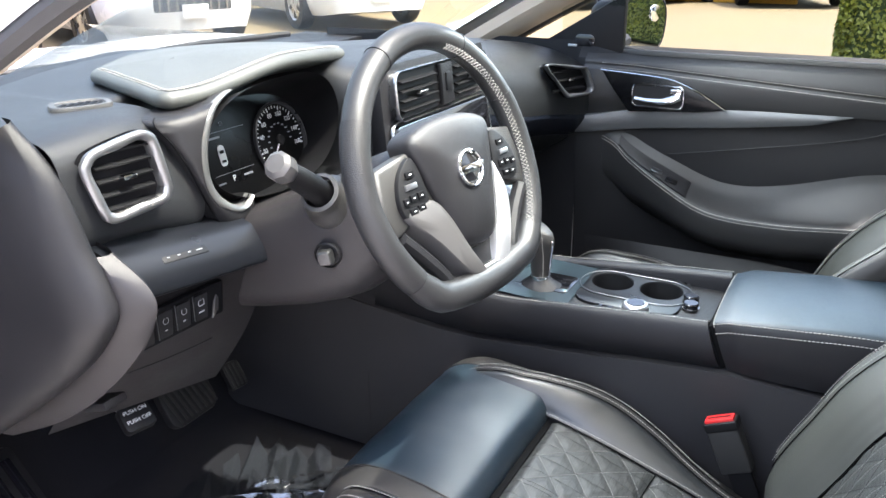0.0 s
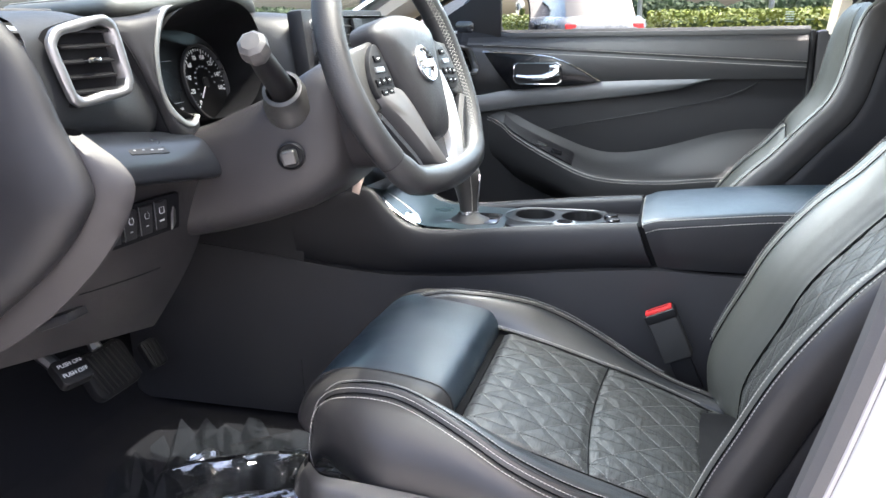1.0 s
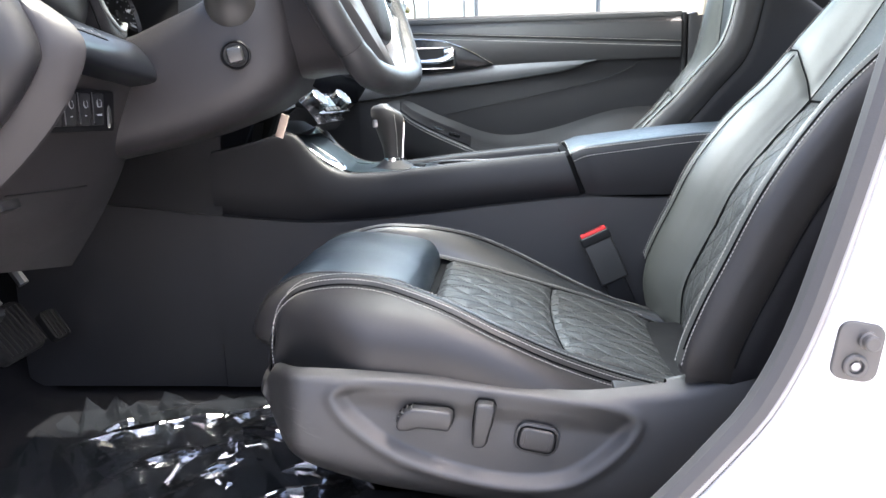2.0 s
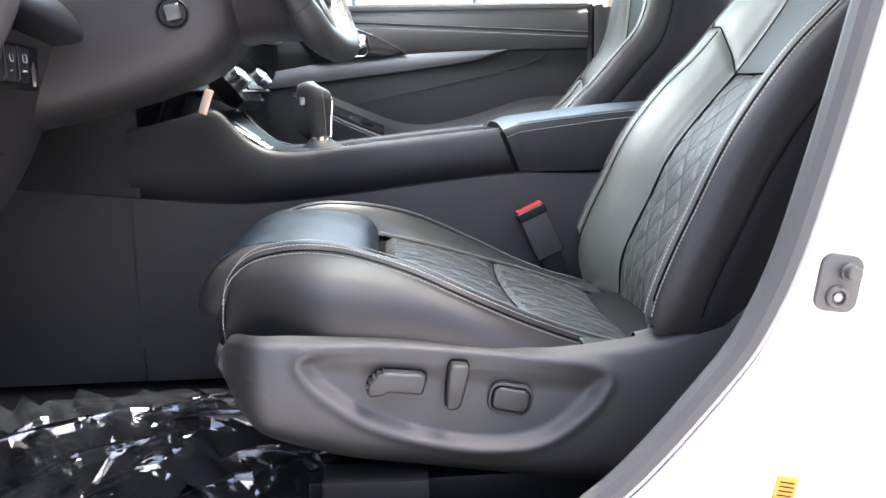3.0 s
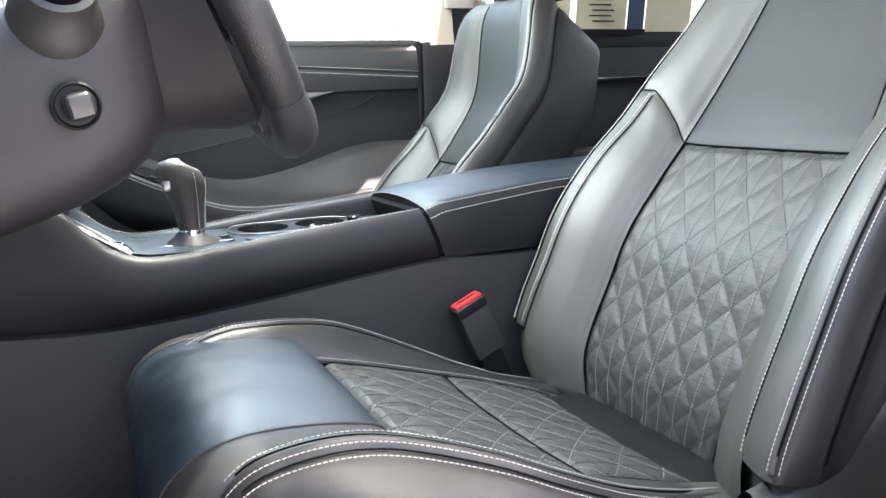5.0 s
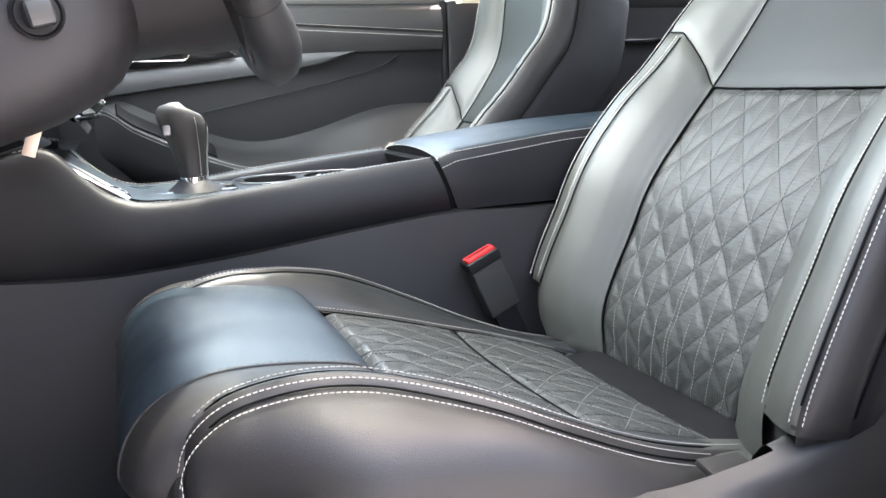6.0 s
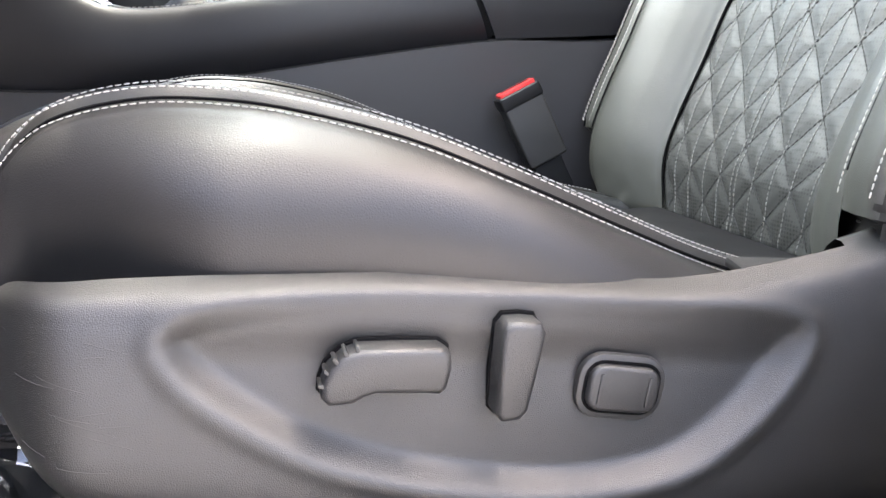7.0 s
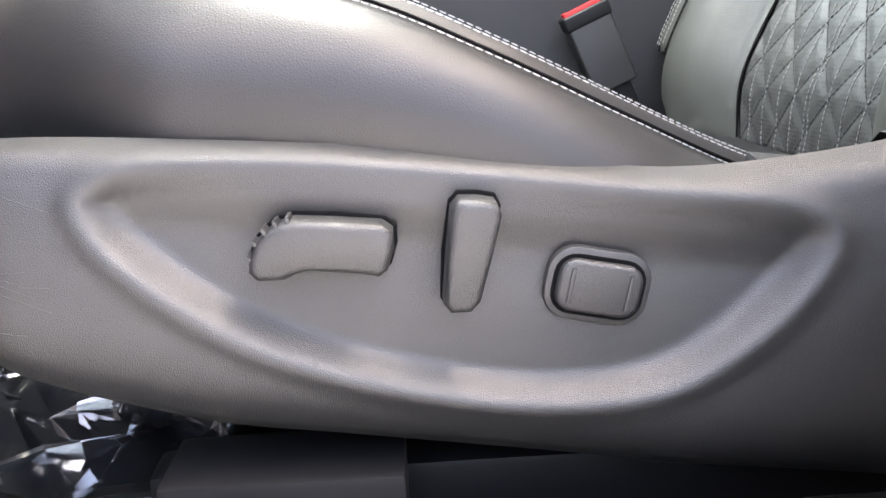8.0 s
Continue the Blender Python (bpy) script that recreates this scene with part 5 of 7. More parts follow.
part("silver_crescent", rows_mesh([[o + Vector((0.003, 0.014, 0)), o, o * 0.75 + i * 0.25 + Vector((0, -0.0025, 0)), o * 0.3 + i * 0.7 + Vector((0, -0.002, 0)), i, i + Vector((0.001, 0.014, 0))] for o, i in zip(c_out, c_in)]), mat("pale_satin_silver", (0.24, 0.24, 0.235), 0.45, metal=0.8), dash, "satin silver crescent round the display", 70)
part("binnacle_lip", rows_mesh([[i + Vector((-0.001, 0.003, 0)), i + Vector((0.004, 0.02, -0.001)), i + Vector((0.010, 0.06, -0.012)), i + Vector((0.012, 0.11, -0.03))] for i in c_in]), BLADE, dash)
c_seam = spline([(-0.100, 0.835, 1.018), (-0.165, 0.812, 1.014), (-0.207, 0.782, 1.010), (-0.196, 0.769, 0.985), (-0.182, 0.762, 0.955), (-0.170, 0.756, 0.920), (-0.158, 0.754, 0.892), (-0.140, 0.752, 0.862), (-0.11, 0.756, 0.848), (-0.07, 0.765, 0.845)], 5)
part("display_surround", rows_mesh([[a_ + Vector((0, 0.02, 0)), a_, a_ * 0.65 + o * 0.35 + Vector((0, -0.003, -0.002)), a_ * 0.3 + o * 0.7 + Vector((0, -0.003, -0.002)), o + Vector((0.001, 0.001, 0)), o + Vector((0.003, 0.02, 0))] for a_, o in zip(c_seam, c_out)]), SOFT, dash, "", 70)
part("seam", tube([p + Vector((-0.001, -0.0008, 0)) for p in c_seam[8:]], 0.0012, 5), VENTBLACK, dash)

# lower driver side: gloss ledge, switch bank, knee panel
LEDGE = []
for x in span(-0.345, -0.105, 24):
    t = (x + 0.345) / 0.24
    zt = 0.893 - 0.030 * t
    sec = [(0.775, zt + 0.003), (0.752, zt), (0.728, zt - 0.010), (0.708, zt - 0.032), (0.702, zt - 0.050), (0.708, zt - 0.058), (0.735, zt - 0.062), (0.77, zt - 0.064)]
    LEDGE.append(spline([(x, y, z) for y, z in sec], 3))
ledge = part("dash_ledge", rows_mesh(LEDGE, False, True), mat("blue_black_trim", (0.007, 0.008, 0.0105), 0.30, spec=0.35, var=0.05, rough_var=0.03), dash, "satin ledge above the switches")
btn = part("button_strip", rbox((0.075, 0.006, 0.017), m=Matrix.Translation((-0.243, 0.722, 0.861)) @ pose(0, 0, 0, -52, 7, 0), bevel=0.002), DARK, ledge)
for k in range(4):
    part("button_mark", rbox((0.0045 if k < 3 else 0.010, 0.001, 0.0014), m=Matrix.Translation((-0.270 + 0.017 * k, 0.7185, 0.8655 - 0.0021 * k)) @ pose(0, 0, 0, -52, 7, 0), bevel=0), DIM, btn)


def knee(k, t):
    tl, tr, bl, br_ = Vector((-0.348, 0.742, 0.838)), Vector((-0.088, 0.735, 0.802)), Vector((-0.345, 0.905, 0.603)), Vector((-0.070, 0.868, 0.562))
    p = (tl * (1 - k) + tr * k) * (1 - t) + (bl * (1 - k) + br_ * k) * t
    return p + Vector((0.03 * math.sin(t * 3.14) * k ** 2, -0.022 * math.sin(t * 3.14) * math.sin(k * 2.6 + 0.3), 0))


part("knee_panel", grid(knee, span(0, 1, 20), span(0, 1, 20), True), COLUMN, dash)
part("knee_return", rows_mesh([[knee(1, t), knee(1, t) + Vector((0.02, 0.05, 0.01)), knee(1, t) + Vector((0.02, 0.18, 0.02))] for t in span(0, 1, 14)]), FOOT, dash)
part("knee_return", rows_mesh([[knee(k, 1), knee(k, 1) + Vector((0, 0.06, 0.005)), knee(k, 1) + Vector((0, 0.25, 0.06))] for k in span(0, 1, 8)]), FOOT, dash)
part("knee_slit", tube([knee(k, 0.52 + 0.12 * (1 - k)) + Vector((0, -0.0005, 0)) for k in span(0.25, 0.72, 10)], 0.0012, 5), DARK, dash)
part("under_panel", rows_mesh([[Vector((x, 0.83 + 0.25 * t, 0.79 - 0.10 * t)) for t in span(0, 1, 4)] for x in span(-0.16, 0.24, 10)]), FOOT, dash)
SOFTINK = mat("soft_ink", (0.32, 0.33, 0.34), 0.6)
bank = part("switch_bank", rbox((0.150, 0.010, 0.048), m=Matrix.Translation((-0.246, 0.738, 0.776)) @ pose(0, 0, 0, 4, 2, 0), bevel=0.004), VENTBLACK, dash)
part("bank_bevel", prism([(-0.012, -0.018), (0.004, -0.012), (0.016, 0.020), (0.010, 0.022)], 0.003, facing((-0.190, 0.7335, 0.772), (0.25, -1, 0.1)), 0.001), HARD, bank)
for k in range(4):
    sx_ = -0.309 + 0.0305 * k
    sw_ = part("dash_switch", rbox((0.0245, 0.008, 0.036), m=Matrix.Translation((sx_, 0.7325, 0.7785 - 0.0007 * k)) @ pose(0, 0, 0, 4, 2, 0), bevel=0.0025), DARK, bank)
    part("switch_edge", rbox((0.0008, 0.001, 0.034), (sx_ - 0.0128, 0.729, 0.7785), 0), METAL, sw_)
    if k:
        fc = facing((sx_, 0.7282, 0.783), (0, -1, 0.07))
        if k == 3:
            part("switch_symbol", tube([fc @ Vector((x, y, 0.0004)) for x, y in rounded(0.0095, 0.0080, 0.002)], 0.0005, 4, True), SOFTINK, sw_)
        else:
            part("switch_symbol", lathe([(0.0046, 0), (0.0046, 0.0006), (0.0037, 0.0006)], fc), SOFTINK, sw_)
        part("switch_mark", rbox((0.004 if k < 3 else 0.0095, 0.001, 0.0012 if k < 3 else 0.002), (sx_, 0.7288, 0.770), 0), SOFTINK, sw_)
# bracket trim framing the knee panel and the end panel by the door
EDGE_K = [(0.0, -0.372, 0.815, 1.042), (0.18, -0.362, 0.768, 0.985), (0.38, -0.358, 0.738, 0.905), (0.54, -0.355, 0.715, 0.850), (0.62, -0.355, 0.716, 0.822), (0.74, -0.358, 0.762, 0.762), (0.88, -0.366, 0.85, 0.690), (1.0, -0.376, 0.955, 0.615)]
endp = []
for t in span(0, 1, 40):
    e = Vector(lerp_keys(EDGE_K, t))
    endp.append(spline([e + Vector((0.006, 0.025, 0.0)), e, e + Vector((-0.010, -0.006, -0.002)), e + Vector((-0.028, 0.002, -0.008)), e + Vector((-0.045, 0.04, -0.014)), e + Vector((-0.052, 0.13, -0.02)), e + Vector((-0.052, 0.36, -0.03))], 3))
part("end_panel", rows_mesh(endp), SOFT, dash, "padded dashboard end beside the open door", 60)
OUT_K = [(0.0, -0.345, 0.728, 0.893), (0.2, -0.338, 0.685, 0.856), (0.34, -0.338, 0.679, 0.825), (0.5, -0.342, 0.714, 0.764), (0.7, -0.350, 0.785, 0.694), (0.85, -0.358, 0.855, 0.645), (1.0, -0.365, 0.95, 0.600)]
IN_K = [(0.0, -0.360, 0.742, 0.895), (0.2, -0.360, 0.722, 0.862), (0.34, -0.360, 0.722, 0.825), (0.5, -0.362, 0.765, 0.768), (0.7, -0.366, 0.832, 0.712), (0.85, -0.372, 0.90, 0.665), (1.0, -0.380, 0.98, 0.615)]
rows = []
for t in span(0, 1, 30):
    o, i_ = Vector(lerp_keys(OUT_K, t)), Vector(lerp_keys(IN_K, t))
    rows.append(spline([i_ + Vector((-0.004, 0.02, 0)), i_, (i_ * 2 + o) / 3 + Vector((-0.004, -0.004, 0)), o, o + Vector((0.006, 0.003, 0.003)), o + Vector((0.012, 0.03, 0.006)), o + Vector((0.012, 0.09, 0.01))], 2))
part("bracket_trim", rows_mesh(rows), COLUMN, dash, "curved grey trim strip framing the switches")

# centre stack: vents, screen, climate panel
part("stack_face", rbox((0.40, 0.03, 0.25), m=Matrix.Translation((0.42, 0.727, 0.90)) @ pose(0, 0, 0, -6), bevel=0.008), SOFT, dash)
cvm = facing((0.42, 0.708, 0.972), (0, -0.98, 0.10))
cvf = ring(rounded(0.355, 0.085, 0.02), cvm, 0.004, 0.006, SILVER, "vent_frame", dash, "slim silver frame round the centre vents")
# dark plate again for the shade inside the centre vents
part("vent_shade_plate", prism(rounded(0.345, 0.075, 0.018), 0.001, cvm @ Matrix.Translation((0, 0, -0.002)), 0), DARK, cvf)
for gx in (-0.10, 0.10):
    for k in range(4):
        part("slat", rbox((0.125, 0.003, 0.012), m=cvm @ Matrix.Translation((gx, -0.024 + 0.016 * k, 0.004)) @ pose(0, 0, 0, 20), bevel=0.001), BLADE, cvf)
    part("vent_tab", rbox((0.03, 0.006, 0.010), m=cvm @ Matrix.Translation((gx, 0.0, 0.010)), bevel=0.002), CHROME, cvf)
part("vent_post", rbox((0.045, 0.075, 0.01), m=cvm @ Matrix.Translation((0, 0, 0.004)), bevel=0.004), SOFT, cvf)
part("hazard_button", rbox((0.022, 0.034, 0.006), m=cvm @ Matrix.Translation((0, 0.004, 0.010)), bevel=0.003), DARK, cvf)
scm = facing((0.42, 0.704, 0.872), (0, -0.98, 0.17))
scr = part("screen", prism(rounded(0.36, 0.10, 0.014), 0.008, scm, 0.003), GLOSS, dash, "gloss black centre screen")
ring(rounded(0.376, 0.116, 0.02), scm, 0.006, 0.006, SILVER, "screen_trim", dash)
hvm = facing((0.389, 0.602, 0.766), (-0.15, -0.75, 0.66))
part("climate_fascia", rows_mesh([[Vector((x, y, z)) for x in span(0.255, 0.48, 6)] for y, z in ((0.705, 0.83), (0.66, 0.812), (0.632, 0.792), (0.60, 0.757), (0.585, 0.735), (0.60, 0.718), (0.64, 0.722))]), GLOSS, dash, "blue-black gloss climate panel")
hv = part("climate_panel", prism(rounded(0.16, 0.048, 0.01), 0.005, hvm, 0.002), GLOSS, dash)
part("climate_display", prism(rounded(0.06, 0.026, 0.004), 0.0008, hvm @ Matrix.Translation((0, 0.004, 0.005)), 0), mat("lcd_glass", (0.10, 0.13, 0.16), 0.12), hv)
for sx in (-0.053, 0.053):
    kn = part("climate_knob", lathe([(0.019, 0.004), (0.0185, 0.020), (0.0165, 0.022), (0, 0.0215)], hvm @ Matrix.Translation((sx, 0, 0))), GLOSS, hv)
    part("knob_ring", lathe([(0.0192, 0.0195), (0.0192, 0.0215), (0.0178, 0.0225), (0.0175, 0.021)], hvm @ Matrix.Translation((sx, 0, 0))), CHROME, kn)
for k in range(4):
    part("climate_button", rbox((0.015, 0.009, 0.004), m=hvm @ Matrix.Translation((-0.027 + 0.018 * k, -0.016, 0.006)), bevel=0.001), DARK, hv)
part("trim_strip", rbox((0.004, 0.014, 0.04), m=Matrix.Translation((0.226, 0.64, 0.735)) @ pose(0, 0, 0, 20), bevel=0.001), mat("pale_copper", (0.75, 0.6, 0.5), 0.35, metal=0.6), dash)

# ---- steering column and wheel ----
column = thing("steering_wheel", "leather steering wheel with silver spoke on its grey column", "steering wheel")
WT = 21.0
WM = Matrix.Translation((-0.008, 0.462, 0.945)) @ pose(0, 0, 0, 90 - WT, 0, -7)     # local z points at the driver, local y up the wheel
RW, RT = 0.175, 0.0175


def rim_point(a):
    x, y = RW * math.cos(a), RW * math.sin(a)
    if y < -0.140:
        y = -0.140 - (-(y) - 0.140) * 0.35
    return Vector((x, y, -0.012 + 0.006 * abs(math.sin(a))))


rim_pts = [WM @ rim_point(2 * math.pi * k / 72) for k in range(72)]
rim = part("rim", tube(rim_pts, [RT * (1.12 if k > 44 and k < 64 else 1.0) for k in range(72)], 16, True), mat("rim_leather", (0.024, 0.024, 0.025), 0.36, grain=0.3, grain_size=800, cells=True), column, "smooth black leather rim")
for rg in ((-40, 76),):
    zig_v, zig_f = [], []
    for sgn in (1, -1):
        pts = []
        for k in range(int((rg[1] - rg[0]) * 0.5)):
            a = radians(rg[0] + k / 0.5)
            c = rim_point(a)
            inward = Vector((-math.cos(a), -math.sin(a), 0))
            o = 0.0045 * (1 if (k % 2 == 0) == (sgn > 0) else -1)
            pts.append(WM @ (c + inward * ((RT + 0.0006) * 0.80 - o * 0.6) + Vector((0, 0, (RT + 0.0006) * 0.60 + o * 0.8))))
        v, f = tube(pts, 0.00042, 4)
        zig_f += [tuple(i + len(zig_v) for i in t) for t in f]
        zig_v += v
    part("rim_stitching", (zig_v, zig_f), THREAD, rim)
for a in (radians(62), radians(118), radians(-38), radians(218)):
    c, d = rim_point(a), rim_point(a + 0.01)
    t = (d - c).normalized()
    part("rim_seam", tube([WM @ (c + (t.orthogonal().normalized() * math.cos(b) + t.cross(t.orthogonal().normalized()) * math.sin(b)) * (RT + 0.0003)) for b in [i * math.pi / 10 for i in range(20)]], 0.0006, 5, True), DARK, rim)
GRIP = mat("perforated_grip", (0.016, 0.016, 0.017), 0.45, grain=0.8, grain_size=420, cells=True)
for a0, a1 in ((-42, 30), (150, 222)):
    part("rim_grip", tube([WM @ rim_point(radians(a)) for a in range(a0, a1, 4)], RT + 0.0007, 16), GRIP, rim, "perforated leather grip")
# airbag cover: shield shape
hub_out = spline([(-0.085, 0.052, 0), (-0.05, 0.066, 0), (0.0, 0.071, 0), (0.05, 0.066, 0), (0.085, 0.052, 0), (0.080, 0.02, 0), (0.062, -0.03, 0), (0.044, -0.075, 0), (0.030, -0.098, 0), (0, -0.104, 0), (-0.030, -0.098, 0), (-0.044, -0.075, 0), (-0.062, -0.03, 0), (-0.080, 0.02, 0)], 4, True)
rows = []
for k, h in ((1.02, -0.030), (1.0, -0.006), (0.985, 0.001), (0.95, 0.006), (0.85, 0.011), (0.6, 0.016), (0.3, 0.018), (0.0, 0.0185)):
    rows.append([WM @ Vector((p.x * k, p.y * k - 0.004 * (1 - k), h)) for p in hub_out])
pad_ = part("airbag_cover", rows_mesh(rows, True), SOFT, column, "smooth black airbag cover", 60)
# emblem: plain ring and bar, no lettering
EM = WM @ Matrix.Translation((0, -0.004, 0.0185))
em = part("emblem_ring", tube([EM @ Vector((0.0245 * math.cos(a), 0.0225 * math.sin(a), 0.001)) for a in [i * 2 * math.pi / 40 for i in range(40)]], 0.0026, 8, True), CHROME, pad_, "plain chrome ring emblem")
part("emblem_bar", rbox((0.056, 0.0105, 0.004), m=EM @ Matrix.Translation((0, 0, 0.001)), bevel=0.001), CHROME, em)
part("emblem_face", lathe([(0.022, -0.0005), (0, 0.0004)], EM), GLOSS, em)
# lower silver spoke (V), its left half's shade put into the colour, and black infill
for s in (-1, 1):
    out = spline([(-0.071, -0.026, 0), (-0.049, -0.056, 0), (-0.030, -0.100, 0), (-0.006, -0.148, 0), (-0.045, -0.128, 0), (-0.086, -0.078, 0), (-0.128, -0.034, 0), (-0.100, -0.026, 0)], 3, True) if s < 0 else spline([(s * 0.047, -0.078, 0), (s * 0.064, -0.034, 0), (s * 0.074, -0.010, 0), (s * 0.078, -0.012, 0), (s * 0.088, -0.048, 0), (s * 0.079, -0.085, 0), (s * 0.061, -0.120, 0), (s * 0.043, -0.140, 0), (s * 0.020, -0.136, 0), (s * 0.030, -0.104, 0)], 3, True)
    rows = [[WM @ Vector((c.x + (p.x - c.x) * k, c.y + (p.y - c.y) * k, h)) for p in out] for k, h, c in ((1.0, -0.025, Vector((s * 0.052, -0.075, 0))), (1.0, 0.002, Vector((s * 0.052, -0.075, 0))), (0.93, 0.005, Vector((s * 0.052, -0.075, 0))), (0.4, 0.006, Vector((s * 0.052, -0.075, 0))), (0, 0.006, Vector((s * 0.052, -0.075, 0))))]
    part("lower_spoke", rows_mesh(rows, True), mat("satin_spoke_lit", (0.80, 0.80, 0.82), 0.38, metal=0.8) if s > 0 else mat("satin_spoke_shaded", (0.07, 0.067, 0.067), 0.45), column, "satin silver lower spoke", 50)
part("spoke_bridge", prism([(-0.030, -0.100), (0.030, -0.100), (0.040, -0.145), (-0.040, -0.145)], 0.012, WM @ Matrix.Translation((0, 0, -0.018)), 0.002), DARK, column)
part("spoke_foot", rbox((0.080, 0.018, 0.016), m=WM @ Matrix.Translation((0.006, -0.140, -0.006)), bevel=0.005, seg=3), SILVER, column)
for s in (-1, 1):
    sp = part("side_spoke", prism([(s * 0.06, 0.030), (s * 0.085, 0.040), (s * 0.150, 0.030), (s * 0.158, -0.012), (s * 0.150, -0.055), (s * 0.11, -0.045), (s * 0.075, -0.048), (s * 0.055, -0.03)][::s], 0.022, WM @ Matrix.Translation((0, 0, -0.026)), 0.006, 3), HARD, column, "", 50)
    po = [(p[0], p[1]) for p in spline([(s * 0.088, 0.032, 0), (s * 0.118, 0.018, 0), (s * 0.132, -0.012, 0), (s * 0.126, -0.036, 0), (s * 0.098, -0.040, 0), (s * 0.078, -0.020, 0)], 4, True)]
    pod = part("button_pod", prism(po[::s], 0.008, WM @ Matrix.Translation((0, 0, -0.005)), 0.002), DARK, sp, "black thumb button pad")
    for bx, by, w, h in ((0.103, 0.014, 0.016, 0.008), (0.106, 0.0, 0.022, 0.007), (0.093, -0.014, 0.012, 0.009), (0.108, -0.014, 0.012, 0.009), (0.122, -0.016, 0.010, 0.009), (0.098, -0.028, 0.014, 0.008), (0.114, -0.029, 0.014, 0.008)):
        part("thumb_button", rbox((w, h, 0.004), m=WM @ Matrix.Translation((s * bx, by, 0.0035)), bevel=0.001), SILVER if (h == 0.007) else VENTBLACK, pod)
        if h > 0.0075:
            part("button_mark", rbox((w * 0.3, 0.0012, 0.0004), m=WM @ Matrix.Translation((s * bx, by, 0.0058)), bevel=0), WHITEINK, pod)
    part("spoke_trim", tube([WM @ Vector(p) for p in spline([(s * 0.140, -0.055, -0.008), (s * 0.11, -0.085, -0.010), (s * 0.085, -0.115, -0.010), (s * 0.075, -0.135, -0.010)], 5)], 0.010, 8), SOFT, sp)
# rear housing between wheel and column
rows = []
for z_, wx, wt, wb in ((-0.022, 0.105, 0.050, 0.112), (-0.030, 0.112, 0.056, 0.118), (-0.055, 0.104, 0.058, 0.112), (-0.085, 0.092, 0.058, 0.100), (-0.12, 0.085, 0.056, 0.092)):
    rows.append([WM @ Vector((math.copysign(abs(math.cos(a)) ** 0.5, math.cos(a)) * wx, math.copysign(abs(math.sin(a)) ** 0.6, math.sin(a)) * (wt if math.sin(a) > 0 else wb) - 0.01, z_)) for a in [i * 2 * math.pi / 40 for i in range(40)]])
part("rear_housing", rows_mesh(rows, True, True), COLUMN, column, "", 50)
# column shroud
cc = []
CA = Vector((-0.01, 0.495, 0.905))
for k, (dy, hw, hh, dz) in enumerate(((0.0, 0.058, 0.050, 0.006), (0.03, 0.064, 0.058, 0.0), (0.07, 0.070, 0.066, -0.004), (0.12, 0.074, 0.075, -0.012), (0.20, 0.080, 0.082, -0.024), (0.30, 0.082, 0.084, -0.04))):
    c = CA + Vector((0, dy * math.cos(radians(WT)), -dy * math.sin(radians(WT)) + dz))
    cc.append([c + Vector((math.copysign(abs(math.cos(a)) ** 0.7, math.cos(a)) * hw, 0, math.copysign(abs(math.sin(a)) ** 0.75, math.sin(a)) * hh)) for a in [i * 2 * math.pi / 32 for i in range(32)]])
part("wheel_neck", rows_mesh(cc[:3], True, True), COLUMN, column)
sh = []
for dy, xl, xr, zt, zb in ((0.530, -0.085, 0.068, 0.945, 0.815), (0.545, -0.098, 0.080, 0.955, 0.790), (0.570, -0.106, 0.088, 0.955, 0.770), (0.60, -0.111, 0.092, 0.938, 0.755), (0.66, -0.113, 0.094, 0.905, 0.735), (0.74, -0.113, 0.094, 0.872, 0.715), (0.82, -0.113, 0.094, 0.85, 0.70)):
    cx_, cz_ = (xl + xr) / 2, (zt + zb) / 2
    sh.append([Vector((cx_ + math.copysign(abs(math.cos(a)) ** 0.45, math.cos(a)) * (xr - xl) / 2, dy, cz_ + math.copysign(abs(math.sin(a)) ** 0.55, math.sin(a)) * (zt - zb) / 2)) for a in [i * 2 * math.pi / 48 for i in range(48)]])
part("column_shroud", rows_mesh(sh, True, True), COLUMN, column, "grey-black grained column shroud", 50)
ign = facing((-0.114, 0.598, 0.837), (-1, -0.25, -0.05))
part("lock_bezel", lathe([(0.0185, 0), (0.0185, 0.003), (0.0165, 0.0045), (0.015, 0.002), (0, 0.001)], ign), DARK, column)
kb = part("tilt_knob", rbox((0.020, 0.020, 0.016), m=ign @ Matrix.Translation((0, 0, 0.009)) @ pose(0, 0, 0, 0, 0, 12), bevel=0.005, seg=3), mat("worn_knob_plastic", (0.03, 0.03, 0.03), 0.28, spec=0.7), column, "square-cut knob on the column")
stalk_m = [Vector((-0.095, 0.605, 0.905)), Vector((-0.13, 0.60, 0.930)), Vector((-0.165, 0.596, 0.952)), Vector((-0.195, 0.592, 0.970)), Vector((-0.215, 0.590, 0.982))]
part("stalk_boot", lathe([(0.036, -0.012), (0.034, 0.004), (0.028, 0.012), (0.026, 0.03), (0.021, 0.032)], facing((-0.098, 0.603, 0.906), (-0.80, -0.1, 0.58))), HARD, column)
st_ = part("indicator_stalk", tube(stalk_m[:4], [0.0175, 0.0165, 0.0155, 0.0135], 14), DARK, column)
part("stalk_tip", lathe([(0.0135, 0), (0.017, 0.006), (0.0185, 0.016), (0.0175, 0.026), (0.012, 0.031), (0, 0.032)], facing(stalk_m[3] - Vector((-0.004, 0, 0.003)), (-0.80, -0.1, 0.58)), 8), mat("grey_switch_plastic", (0.062, 0.060, 0.060), 0.5), st_, "pale grey end of the stalk")


# ---- floor, pedals, sill and body ----
floor = tagged(new("floor"), "black carpeted car floor", "floor", kind="structure")


